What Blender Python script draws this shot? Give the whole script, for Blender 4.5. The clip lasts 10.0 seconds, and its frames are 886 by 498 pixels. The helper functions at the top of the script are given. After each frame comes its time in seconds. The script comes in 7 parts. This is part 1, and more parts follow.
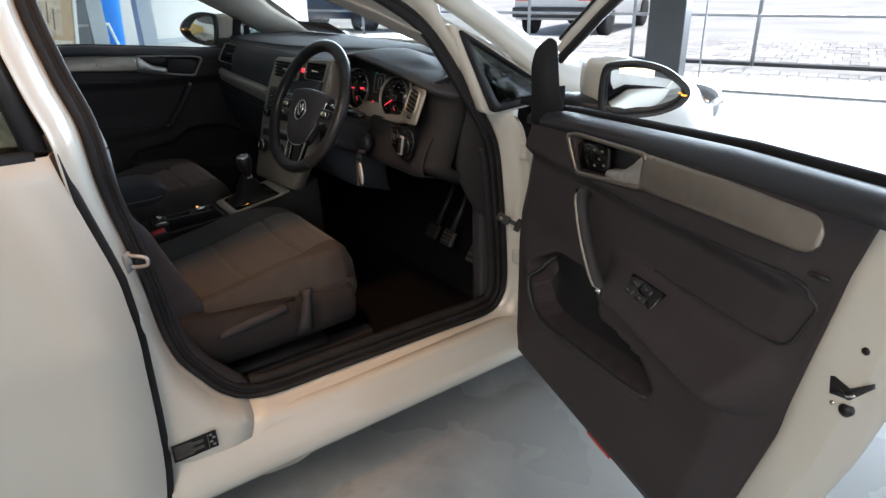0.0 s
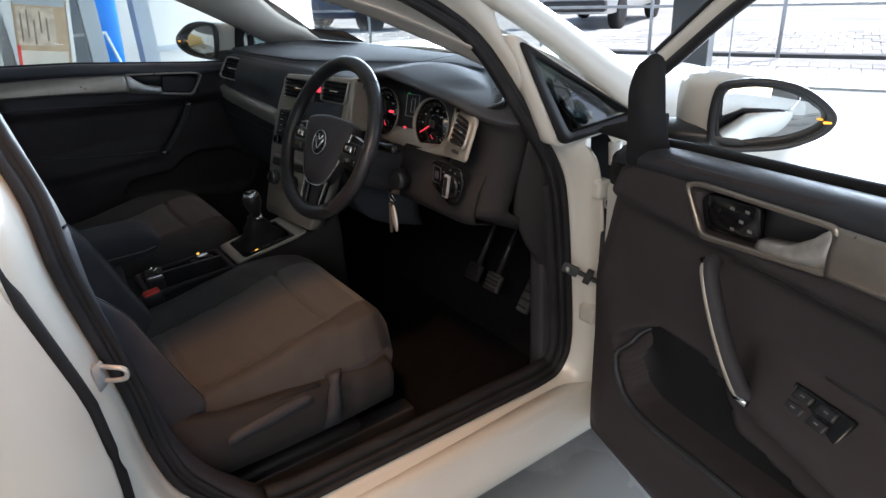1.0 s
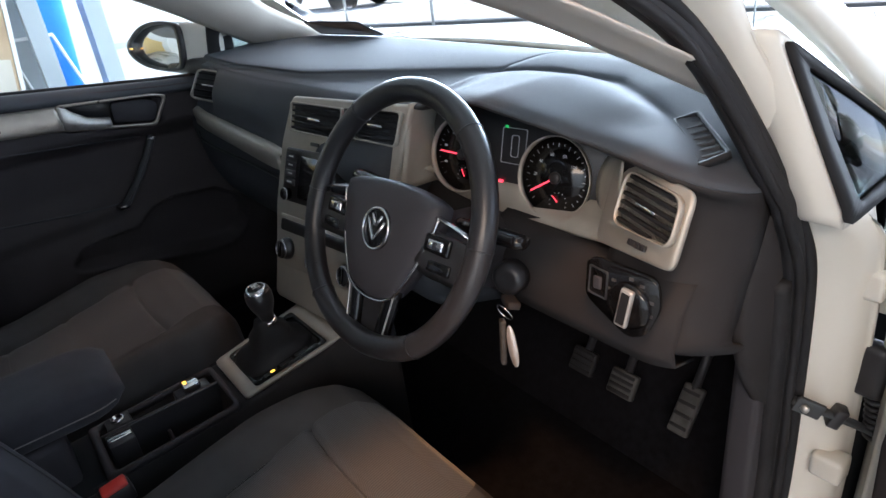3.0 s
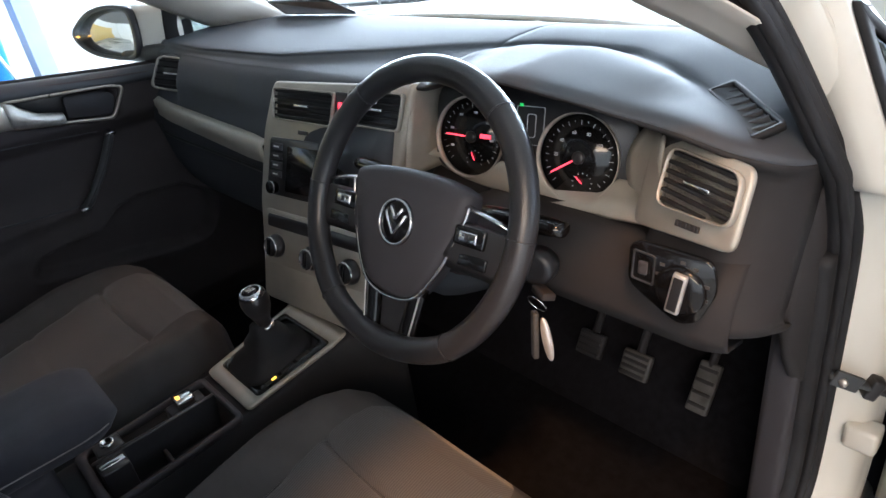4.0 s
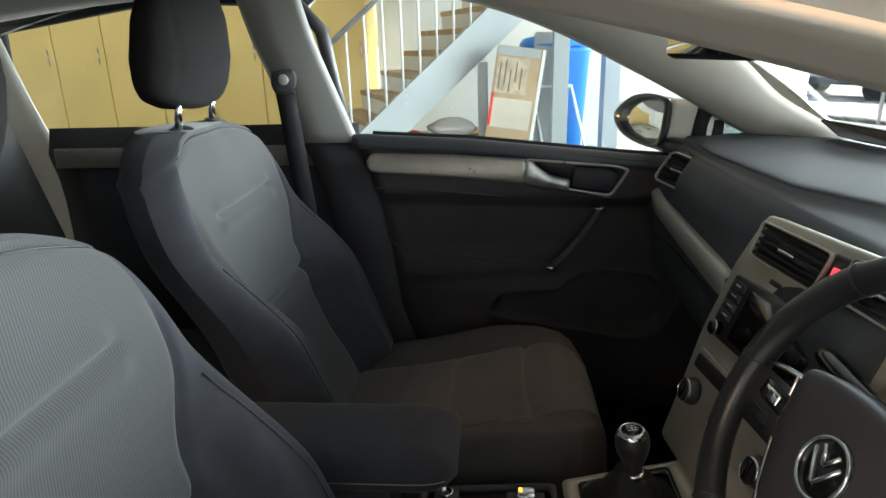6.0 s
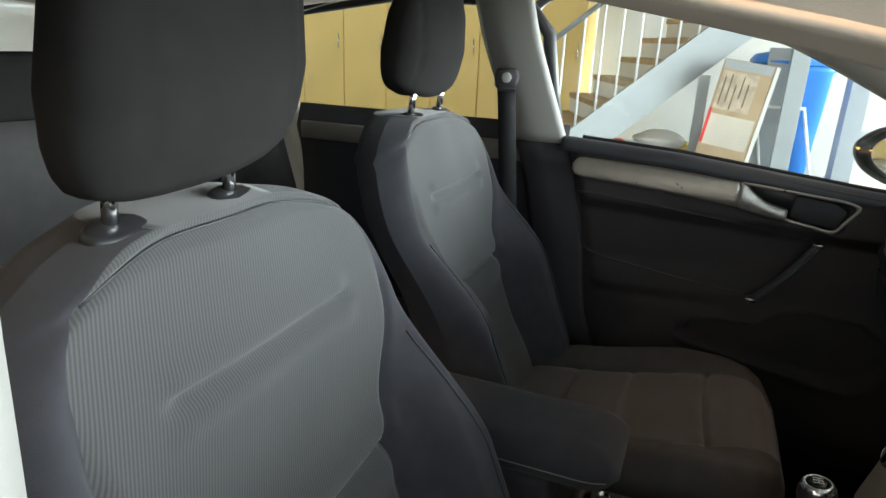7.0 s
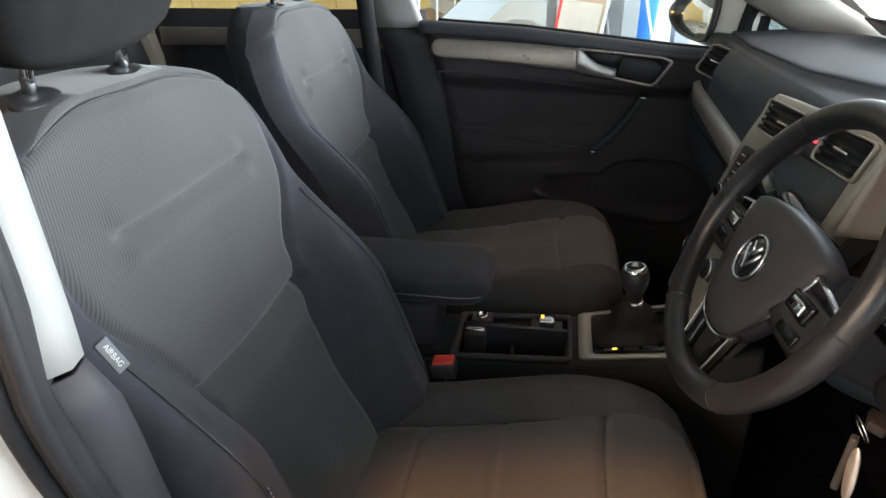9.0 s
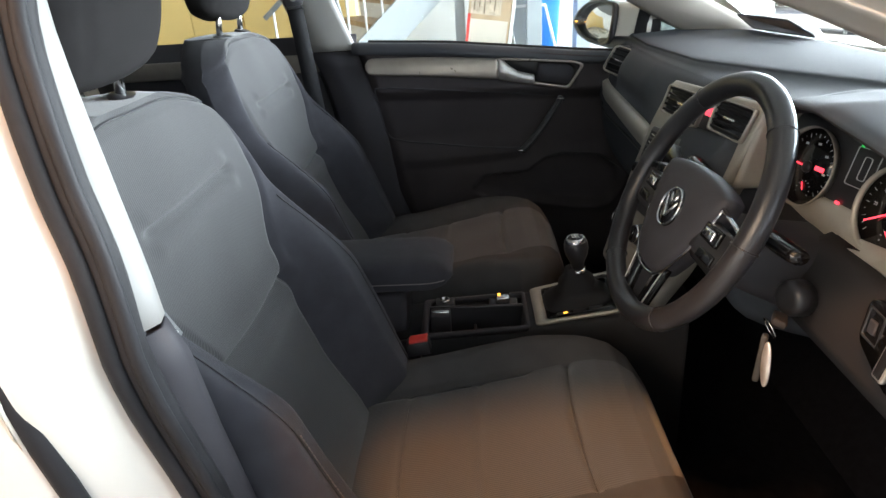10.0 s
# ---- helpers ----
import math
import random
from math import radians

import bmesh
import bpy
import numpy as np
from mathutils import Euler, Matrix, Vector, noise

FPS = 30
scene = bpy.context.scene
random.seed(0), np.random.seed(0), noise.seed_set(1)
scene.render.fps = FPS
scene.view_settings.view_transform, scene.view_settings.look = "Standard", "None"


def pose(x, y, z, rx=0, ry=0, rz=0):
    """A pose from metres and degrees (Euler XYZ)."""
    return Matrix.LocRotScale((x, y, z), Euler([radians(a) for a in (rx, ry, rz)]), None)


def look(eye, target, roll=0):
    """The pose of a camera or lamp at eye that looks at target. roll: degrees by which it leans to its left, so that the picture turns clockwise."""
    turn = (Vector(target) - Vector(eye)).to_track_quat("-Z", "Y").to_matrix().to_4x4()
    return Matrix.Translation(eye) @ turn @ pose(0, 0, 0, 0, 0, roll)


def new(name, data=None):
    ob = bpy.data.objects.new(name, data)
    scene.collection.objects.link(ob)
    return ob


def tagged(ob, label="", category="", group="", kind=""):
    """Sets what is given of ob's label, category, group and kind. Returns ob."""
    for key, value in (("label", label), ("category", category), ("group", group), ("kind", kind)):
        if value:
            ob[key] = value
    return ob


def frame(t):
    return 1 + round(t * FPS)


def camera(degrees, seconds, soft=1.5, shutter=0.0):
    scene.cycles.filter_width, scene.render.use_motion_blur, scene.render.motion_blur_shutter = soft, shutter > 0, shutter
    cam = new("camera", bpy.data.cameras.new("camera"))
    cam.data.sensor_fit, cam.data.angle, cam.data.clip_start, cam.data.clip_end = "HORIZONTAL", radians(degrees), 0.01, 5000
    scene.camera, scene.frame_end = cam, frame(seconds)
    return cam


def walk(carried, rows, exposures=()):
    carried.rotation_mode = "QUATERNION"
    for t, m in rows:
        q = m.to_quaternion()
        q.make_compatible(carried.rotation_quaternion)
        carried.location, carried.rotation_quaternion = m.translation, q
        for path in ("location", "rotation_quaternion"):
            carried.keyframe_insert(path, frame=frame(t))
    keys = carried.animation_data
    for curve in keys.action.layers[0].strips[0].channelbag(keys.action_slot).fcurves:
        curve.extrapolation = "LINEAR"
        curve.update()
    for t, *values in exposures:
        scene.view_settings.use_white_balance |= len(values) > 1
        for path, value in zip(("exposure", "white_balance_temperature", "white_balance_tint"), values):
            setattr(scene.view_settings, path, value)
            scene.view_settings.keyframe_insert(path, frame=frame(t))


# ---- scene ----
cam = camera(69.9, 10.0)
PATH = [
    (0, (1.979, -0.683, 1.231), (0.483, 0.374, 0.427), -1.5),
    (0.5, (1.799, -0.633, 1.245), (0.301, 0.422, 0.444), -2.6),
    (1, (1.645, -0.564, 1.237), (0.138, 0.471, 0.424), -3.1),
    (1.5, (1.485, -0.447, 1.241), (-0.058, 0.516, 0.408), -2.7),
    (2, (1.321, -0.377, 1.234), (-0.241, 0.535, 0.38), -3.8),
    (2.5, (1.133, -0.368, 1.241), (-0.382, 0.61, 0.376), -6.1),
    (2.7, (1.079, -0.368, 1.236), (-0.411, 0.644, 0.367), -6.4),
    (3.8, (0.932, -0.386, 1.224), (-0.429, 0.727, 0.271), -8.1),
    (4, (0.916, -0.397, 1.223), (-0.426, 0.735, 0.266), -8.0),
    (4.5, (0.908, -0.386, 1.218), (-0.457, 0.717, 0.259), -8.2),
    (5, (0.876, -0.344, 1.228), (-0.764, 0.401, 0.359), -6.7),
    (5.5, (0.834, -0.281, 1.235), (-1.005, -0.024, 0.491), -3.9),
    (6, (0.818, -0.267, 1.236), (-1.078, -0.415, 0.617), -1.6),
    (6.2, (0.82, -0.263, 1.235), (-1.064, -0.599, 0.654), -0.2),
    (7.3, (0.889, -0.287, 1.244), (-0.838, -1.04, 0.571), 1.8),
    (7.5, (0.896, -0.283, 1.239), (-0.807, -1.039, 0.512), 1.4),
    (8, (0.95, -0.251, 1.225), (-0.755, -0.91, 0.416), 0.1),
    (8.5, (1.003, -0.23, 1.219), (-0.735, -0.712, 0.355), -0.2),
    (9, (1.043, -0.221, 1.216), (-0.728, -0.545, 0.346), -0.6),
    (9.5, (1.105, -0.243, 1.212), (-0.697, -0.418, 0.363), -2.9),
    (10, (1.19, -0.266, 1.216), (-0.635, -0.37, 0.403), -3.7),
]
walk(cam, [(t, look(eye, target, roll)) for t, eye, target, roll in PATH], exposures=[(0.0, 0.80, 6450, 13), (2.0, 1.30, 6050, 16), (4.5, 2.15, 6350, 14), (6.2, 1.5, 7250, 8), (7.5, 1.52, 7350, 11), (9.0, 1.85, 7000, 14), (10.0, 1.98, 6900, 14)])

# ---------------------------------------------------------------- light
world = bpy.data.worlds.new("sky")
scene.world = world
world.use_nodes = True
wn = world.node_tree.nodes
sky = wn.new("ShaderNodeTexSky")
sky.sky_type, sky.sun_disc = "NISHITA", False
sky.sun_elevation, sky.sun_rotation = radians(56), radians(-8)
wn["Background"].inputs["Strength"].default_value = 0.12
world.node_tree.links.new(sky.outputs["Color"], wn["Background"].inputs["Color"])


def lamp(name, kind, energy, colour, m, **values):
    data = bpy.data.lights.new(name, kind)
    data.energy, data.color = energy, colour
    if kind == "AREA":
        data.shape, data.size, data.size_y = "RECTANGLE", values["size"], values["size_y"]
    elif kind == "SPOT":
        data.spot_size, data.spot_blend, data.shadow_soft_size = values["cone"], 0.9, values["size"]
    else:
        data.angle = values["angle"]
    ob = new(name, data)
    ob.matrix_world = m
    return ob


lamp("sun", "SUN", 4.2, (1.0, 0.95, 0.87), look((0.5, 8, 12), (0, 0.0, 0.0)), angle=radians(0.5))
# daylight that fills the open front, then unseen lamps added as fill
FRONT = 5.8
E23 = Matrix.Rotation(radians(23), 4, "Z")


def room(a, b, z=0.0):
    """Room axes: a along the open front, b towards it."""
    return E23 @ Vector((a, b, z))


lamp("open_front_light", "AREA", 1150, (0.74, 0.89, 1.0), look(room(-1, FRONT + 1.0, 2.0), room(-1, 0, 0.9)), size=14, size_y=2.4)
# added fill areas: cool from the right, warm from behind onto the door lining
lamp("side_fill", "AREA", 40, (0.85, 0.92, 1.0), look(room(7.6, 1.5, 2.2), room(0, 0, 0.9)), size=6, size_y=3.2)
lamp("hall_fill", "AREA", 52, (1.0, 0.78, 0.56), look(room(1.8, -4.6, 3.8), (1.0, 0.0, 0.7)), size=3.0, size_y=1.6)
# added narrow warm spots that brighten the two seat cushions, no lamp stands there
lamp("seat_fill_spot", "SPOT", 112, (1.0, 0.48, 0.18), look((1.62, -0.98, 3.3), (0.42, -0.22, 0.58)), cone=radians(25), size=0.16)
lamp("seat_fill_spot", "SPOT", 26, (1.0, 0.52, 0.22), look((-0.95, 1.25, 3.5), (-0.40, -0.25, 0.60)), cone=radians(24), size=0.35)


# ---------------------------------------------------------------- materials
def ramp(nt, src, stops):
    r = nt.nodes.new("ShaderNodeValToRGB")
    nt.links.new(src, r.inputs["Fac"])
    els = r.color_ramp.elements
    while len(els) < len(stops):
        els.new(0.5)
    for e, (p, c) in zip(els, stops):
        e.position, e.color = p, (*c, 1)
    return r.outputs["Color"]


def material(name, colour, rough=0.5, metal=0.0, vary=0.12, scale=6.0, grain=0.0, grain_scale=400.0, coat=0.0, second=None, spec=0.5, rough_vary=0.06):
    """A painted, moulded or woven surface: colour with broad stains, fine grain and uneven gloss."""
    m = bpy.data.materials.new(name)
    m.use_nodes = True
    nt = m.node_tree
    b = nt.nodes["Principled BSDF"]
    tc = nt.nodes.new("ShaderNodeTexCoord")
    n1 = nt.nodes.new("ShaderNodeTexNoise")
    n1.inputs["Scale"].default_value, n1.inputs["Detail"].default_value = scale, 5
    nt.links.new(tc.outputs["Object"], n1.inputs["Vector"])
    lo = tuple(max(0, c * (1 - vary)) for c in colour)
    hi = second or tuple(min(1, c * (1 + vary)) for c in colour)
    nt.links.new(ramp(nt, n1.outputs["Fac"], [(0.3, lo), (0.7, hi)]), b.inputs["Base Color"])
    mr = nt.nodes.new("ShaderNodeMapRange")
    mr.inputs["To Min"].default_value, mr.inputs["To Max"].default_value = max(0.02, rough - rough_vary), min(1, rough + rough_vary)
    nt.links.new(n1.outputs["Fac"], mr.inputs["Value"])
    nt.links.new(mr.outputs["Result"], b.inputs["Roughness"])
    b.inputs["Metallic"].default_value = metal
    b.inputs["Coat Weight"].default_value = coat
    b.inputs["Coat Roughness"].default_value = 0.05
    b.inputs["Specular IOR Level"].default_value = spec
    if grain:
        n2 = nt.nodes.new("ShaderNodeTexNoise")
        n2.inputs["Scale"].default_value, n2.inputs["Detail"].default_value = grain_scale, 2
        nt.links.new(tc.outputs["Object"], n2.inputs["Vector"])
        bp = nt.nodes.new("ShaderNodeBump")
        bp.inputs["Strength"].default_value, bp.inputs["Distance"].default_value = grain, 0.0006
        nt.links.new(n2.outputs["Fac"], bp.inputs["Height"])
        nt.links.new(bp.outputs["Normal"], b.inputs["Normal"])
    return m


def woven(name, dark, light, ribs, angle):
    """Seat cloth: slanting ribs of thread over a dark ground, with a little sheen."""
    m = material(name, light, 0.95, vary=0.1, scale=9, spec=0.2)
    nt = m.node_tree
    b = nt.nodes["Principled BSDF"]
    b.inputs["Sheen Weight"].default_value = 0.25
    b.inputs["Sheen Roughness"].default_value = 0.5
    tc = nt.nodes.new("ShaderNodeTexCoord")
    mp = nt.nodes.new("ShaderNodeMapping")
    mp.inputs["Rotation"].default_value = (0, radians(angle), 0)
    nt.links.new(tc.outputs["Object"], mp.inputs["Vector"])
    w = nt.nodes.new("ShaderNodeTexWave")
    w.bands_direction = "X"
    w.inputs["Scale"].default_value, w.inputs["Distortion"].default_value, w.inputs["Detail"].default_value = ribs, 0.6, 1
    w.inputs["Detail Scale"].default_value = 40
    nt.links.new(mp.outputs["Vector"], w.inputs["Vector"])
    n2 = nt.nodes.new("ShaderNodeTexNoise")
    n2.inputs["Scale"].default_value = 900
    nt.links.new(tc.outputs["Object"], n2.inputs["Vector"])
    mx = nt.nodes.new("ShaderNodeMix")
    mx.inputs["Factor"].default_value = 0.35
    nt.links.new(w.outputs["Fac"], mx.inputs["A"])
    nt.links.new(n2.outputs["Fac"], mx.inputs["B"])
    nt.links.new(ramp(nt, mx.outputs["Result"], [(0.2, dark), (0.8, light)]), b.inputs["Base Color"])
    bp = nt.nodes.new("ShaderNodeBump")
    bp.inputs["Strength"].default_value, bp.inputs["Distance"].default_value = 0.22, 0.0005
    nt.links.new(mx.outputs["Result"], bp.inputs["Height"])
    nt.links.new(bp.outputs["Normal"], b.inputs["Normal"])
    return m


def clear(name, tint=(1, 1, 1), gloss=0.9, rough=0.0, facing=0.02, rise=0.45):
    m = bpy.data.materials.new(name)
    m.use_nodes = True
    nt = m.node_tree
    nt.nodes.remove(nt.nodes["Principled BSDF"])
    tr, gl, mx, lw, pw, ma = (nt.nodes.new(k) for k in ("ShaderNodeBsdfTransparent", "ShaderNodeBsdfGlossy", "ShaderNodeMixShader", "ShaderNodeLayerWeight", "ShaderNodeMath", "ShaderNodeMath"))
    tr.inputs["Color"].default_value = (*tint, 1)
    gl.inputs["Roughness"].default_value = rough
    gl.inputs["Color"].default_value = (gloss, gloss, gloss, 1)
    # gloss after Schlick: a few per cent head-on, rising towards grazing views
    lw.inputs["Blend"].default_value = 0.5
    pw.operation, ma.operation = "POWER", "MULTIPLY_ADD"
    pw.inputs[1].default_value = 5.0
    ma.inputs[1].default_value, ma.inputs[2].default_value = rise, facing
    nt.links.new(lw.outputs["Facing"], pw.inputs[0])
    nt.links.new(pw.outputs[0], ma.inputs[0])
    nt.links.new(ma.outputs[0], mx.inputs[0])
    nt.links.new(tr.outputs[0], mx.inputs[1])
    nt.links.new(gl.outputs[0], mx.inputs[2])
    nt.links.new(mx.outputs[0], nt.nodes["Material Output"].inputs["Surface"])
    return m


def glowing(name, colour, strength):
    m = bpy.data.materials.new(name)
    m.use_nodes = True
    b = m.node_tree.nodes["Principled BSDF"]
    b.inputs["Base Color"].default_value = (*colour, 1)
    b.inputs["Emission Color"].default_value = (*colour, 1)
    b.inputs["Emission Strength"].default_value = strength
    return m


def uneven(m, island=False, amount=0.3):
    """Lets each piece of a kind differ a little in tone."""
    nt = m.node_tree
    b = nt.nodes["Principled BSDF"]
    old = b.inputs["Base Color"].links[0].from_socket
    src = nt.nodes.new("ShaderNodeNewGeometry").outputs["Random Per Island"] if island else nt.nodes.new("ShaderNodeObjectInfo").outputs["Random"]
    mr = nt.nodes.new("ShaderNodeMapRange")
    mr.inputs["To Min"].default_value, mr.inputs["To Max"].default_value = 1 - amount, 1 + amount * 0.4
    nt.links.new(src, mr.inputs["Value"])
    hv = nt.nodes.new("ShaderNodeHueSaturation")
    nt.links.new(mr.outputs["Result"], hv.inputs["Value"])
    nt.links.new(old, hv.inputs["Color"])
    nt.links.new(hv.outputs["Color"], b.inputs["Base Color"])
    return m


WHITE = material("white car paint", (0.71, 0.685, 0.615), 0.3, vary=0.03, scale=3, coat=0.7, rough_vary=0.03)
SOFT = material("soft dark grey moulding", (0.036, 0.038, 0.045), 0.5, vary=0.12, grain=0.35, grain_scale=900)
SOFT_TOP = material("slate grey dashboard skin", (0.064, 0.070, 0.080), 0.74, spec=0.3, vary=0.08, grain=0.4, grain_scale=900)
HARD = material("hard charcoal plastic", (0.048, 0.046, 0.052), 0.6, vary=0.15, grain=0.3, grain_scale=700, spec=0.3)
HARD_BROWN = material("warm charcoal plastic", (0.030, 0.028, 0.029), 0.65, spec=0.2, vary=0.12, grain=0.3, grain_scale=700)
BLACK = material("deep black plastic", (0.028, 0.028, 0.031), 0.35, vary=0.2)
GLOSS = material("gloss black", (0.008, 0.008, 0.009), 0.12, vary=0.2, rough_vary=0.03)
RUBBER = material("black rubber seal", (0.020, 0.020, 0.022), 0.6, spec=0.25, vary=0.3, scale=20, grain=0.2)
CARPET = material("black carpet", (0.008, 0.008, 0.010), 0.95, vary=0.3, scale=60, grain=0.8, grain_scale=1200, spec=0.05)
SILVER = material("satin silver trim", (0.44, 0.41, 0.355), 0.42, metal=0.35, vary=0.05, scale=40)
DOOR_SILVER = material("satin bronze-grey trim", (0.36, 0.32, 0.28), 0.30, metal=0.65, vary=0.06, scale=40)
LINING = material("dark brown-grey door lining", (0.058, 0.050, 0.052), 0.65, vary=0.12, grain=0.35, grain_scale=700, spec=0.16)
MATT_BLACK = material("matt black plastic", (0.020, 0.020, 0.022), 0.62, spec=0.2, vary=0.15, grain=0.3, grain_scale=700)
NICKEL = material("dull nickel", (0.58, 0.56, 0.53), 0.35, metal=0.6, vary=0.2, scale=60)
PEDAL = material("worn grey pedal rubber", (0.055, 0.055, 0.055), 0.7, vary=0.4, scale=40)
CHROME = material("chrome", (0.75, 0.75, 0.76), 0.12, metal=1.0, vary=0.04, rough_vary=0.04)
LEATHER = material("worn black leather", (0.026, 0.026, 0.029), 0.30, vary=0.2, scale=14, grain=0.4, grain_scale=520)
CLOTH = woven("charcoal seat cloth", (0.056, 0.056, 0.057), (0.090, 0.090, 0.092), 92, 20)
CLOTH_PLAIN = material("plain dark seat cloth", (0.046, 0.046, 0.054), 0.9, vary=0.12, scale=30, grain=0.5, grain_scale=1500, spec=0.2)
CLOTH_PLAIN.node_tree.nodes["Principled BSDF"].inputs["Sheen Weight"].default_value = 0.12
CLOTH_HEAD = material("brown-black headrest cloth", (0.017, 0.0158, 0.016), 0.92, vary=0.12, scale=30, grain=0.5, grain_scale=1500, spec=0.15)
FAINT_PRINT = material("worn grey print", (0.22, 0.22, 0.21), 0.6, vary=0.3, scale=300)
CLOTH_SMOOTH = material("smooth charcoal seat cloth", (0.066, 0.064, 0.064), 0.92, vary=0.10, scale=25, grain=0.5, grain_scale=1400, spec=0.2)
THREAD = material("grey thread", (0.22, 0.20, 0.19), 0.8)
LINER = material("pale grey headliner cloth", (0.50, 0.46, 0.41), 0.9, vary=0.05, grain=0.15, grain_scale=900)
PALE = material("pale grey pillar trim", (0.31, 0.305, 0.29), 0.6, vary=0.04, grain=0.25, grain_scale=800)
GLASS = clear("window glass", (0.93, 0.96, 0.95))
DARK_GLASS = clear("tinted glass", (0.40, 0.46, 0.46), facing=0.10, rise=0.85)
MIRROR = material("mirror glass", (0.85, 0.86, 0.86), 0.03, metal=1.0, vary=0.01, rough_vary=0.01)
RED = material("red plastic", (0.72, 0.06, 0.05), 0.4, vary=0.1)
AMBER_GLOW = glowing("amber light", (1.0, 0.45, 0.05), 0.9)
RED_GLOW = glowing("red light", (1.0, 0.05, 0.08), 0.7)
GREEN_GLOW = glowing("green light", (0.02, 0.45, 0.10), 0.3)
DIAL_WHITE = glowing("dial marks", (0.42, 0.44, 0.46), 0.02)
CREAM_PRINT = material("pale print", (0.6, 0.6, 0.58), 0.6)
CONCRETE = material("worn painted concrete floor", (0.32, 0.325, 0.32), 0.30, vary=0.12, scale=0.9, grain=0.3, grain_scale=60, second=(0.36, 0.365, 0.355), rough_vary=0.18)
nt = CONCRETE.node_tree
bs = nt.nodes["Principled BSDF"]
old = bs.inputs["Base Color"].links[0].from_socket
tc = nt.nodes.new("ShaderNodeTexCoord")
for sc, lo, hi, col, amount in ((1.7, 0.52, 0.68, (0.62, 0.61, 0.57), 0.5), (3.5, 0.63, 0.74, (0.16, 0.14, 0.12), 0.5), (16.0, 0.70, 0.74, (0.12, 0.11, 0.10), 0.6)):
    nz = nt.nodes.new("ShaderNodeTexNoise")
    nz.inputs["Scale"].default_value, nz.inputs["Detail"].default_value = sc, 8
    nz.inputs["Roughness"].default_value = 0.62
    nt.links.new(tc.outputs["Object"], nz.inputs["Vector"])
    k = ramp(nt, nz.outputs["Fac"], [(lo, (0, 0, 0)), (hi, (amount, amount, amount))])
    mx = nt.nodes.new("ShaderNodeMix")
    mx.data_type = "RGBA"
    nt.links.new(k, mx.inputs[0])
    nt.links.new(old, mx.inputs[6])
    mx.inputs[7].default_value = (*col, 1)
    old = mx.outputs[2]
nt.links.new(old, bs.inputs["Base Color"])
PAVER = material("grey concrete paver", (0.40, 0.41, 0.41), 0.85, vary=0.18, scale=7, grain=0.5, grain_scale=150)
PALE_STEEL = material("pale grey painted steel", (0.37, 0.395, 0.41), 0.45, vary=0.05, scale=3)
ROAD = material("pale asphalt yard", (0.34, 0.35, 0.35), 0.85, vary=0.18, scale=0.6, grain=0.5, grain_scale=200)
GREY_STEEL = material("grey painted steel", (0.36, 0.39, 0.41), 0.45, vary=0.06, scale=3)
DARK_STEEL = material("dark grey painted steel", (0.045, 0.05, 0.055), 0.5, vary=0.12, scale=4)
GALV = material("galvanised tube", (0.30, 0.32, 0.34), 0.4, metal=0.5, vary=0.1)
WALL_WHITE = material("white wall paint", (0.78, 0.77, 0.74), 0.8, vary=0.04, scale=1.5, grain=0.2, grain_scale=90)
WALL_GREY = material("pale grey wall", (0.55, 0.54, 0.52), 0.85, vary=0.06, scale=1.2)
CABINET = material("yellow cabinet laminate", (0.78, 0.55, 0.20), 0.45, vary=0.06, scale=2)
WOOD = material("brown stair tread", (0.44, 0.30, 0.17), 0.5, vary=0.3, scale=12)
BLUE = material("blue plastic", (0.025, 0.22, 0.70), 0.4, vary=0.08)
DARK_CEILING = material("dark grey light-cutting ceiling", (0.20, 0.20, 0.20), 0.8, vary=0.15, scale=1.5)
CARD = material("brown cardboard", (0.46, 0.33, 0.21), 0.85, vary=0.12, scale=8)


# ---------------------------------------------------------------- building helpers
CAR = tagged(new("hatchback_car"), "white five-door hatchback parked indoors with its driver door open", "car")


def part(name, bm, mat, parent, label="", smooth=True):
    me = bpy.data.meshes.new(name)
    bm.to_mesh(me)
    bm.free()
    me.materials.append(mat)
    if smooth:
        me.shade_smooth()
    ob = new(name, me)
    ob.parent = parent
    if label:
        ob["label"] = label
    return ob


def sheet(rows, loop=False, ends=False, bm=None):
    """A skin over rows of points; loop closes each row, ends caps the first and last row."""
    bm = bm or bmesh.new()
    vs = [[bm.verts.new(p) for p in r] for r in rows]
    for a, b in zip(vs, vs[1:]):
        n = len(a)
        for i in range(n if loop else n - 1):
            j = (i + 1) % n
            bm.faces.new((a[i], a[j], b[j], b[i]))
    if ends:
        bm.faces.new(vs[0][::-1])
        bm.faces.new(vs[-1])
        bmesh.ops.recalc_face_normals(bm, faces=bm.faces)
    return bm


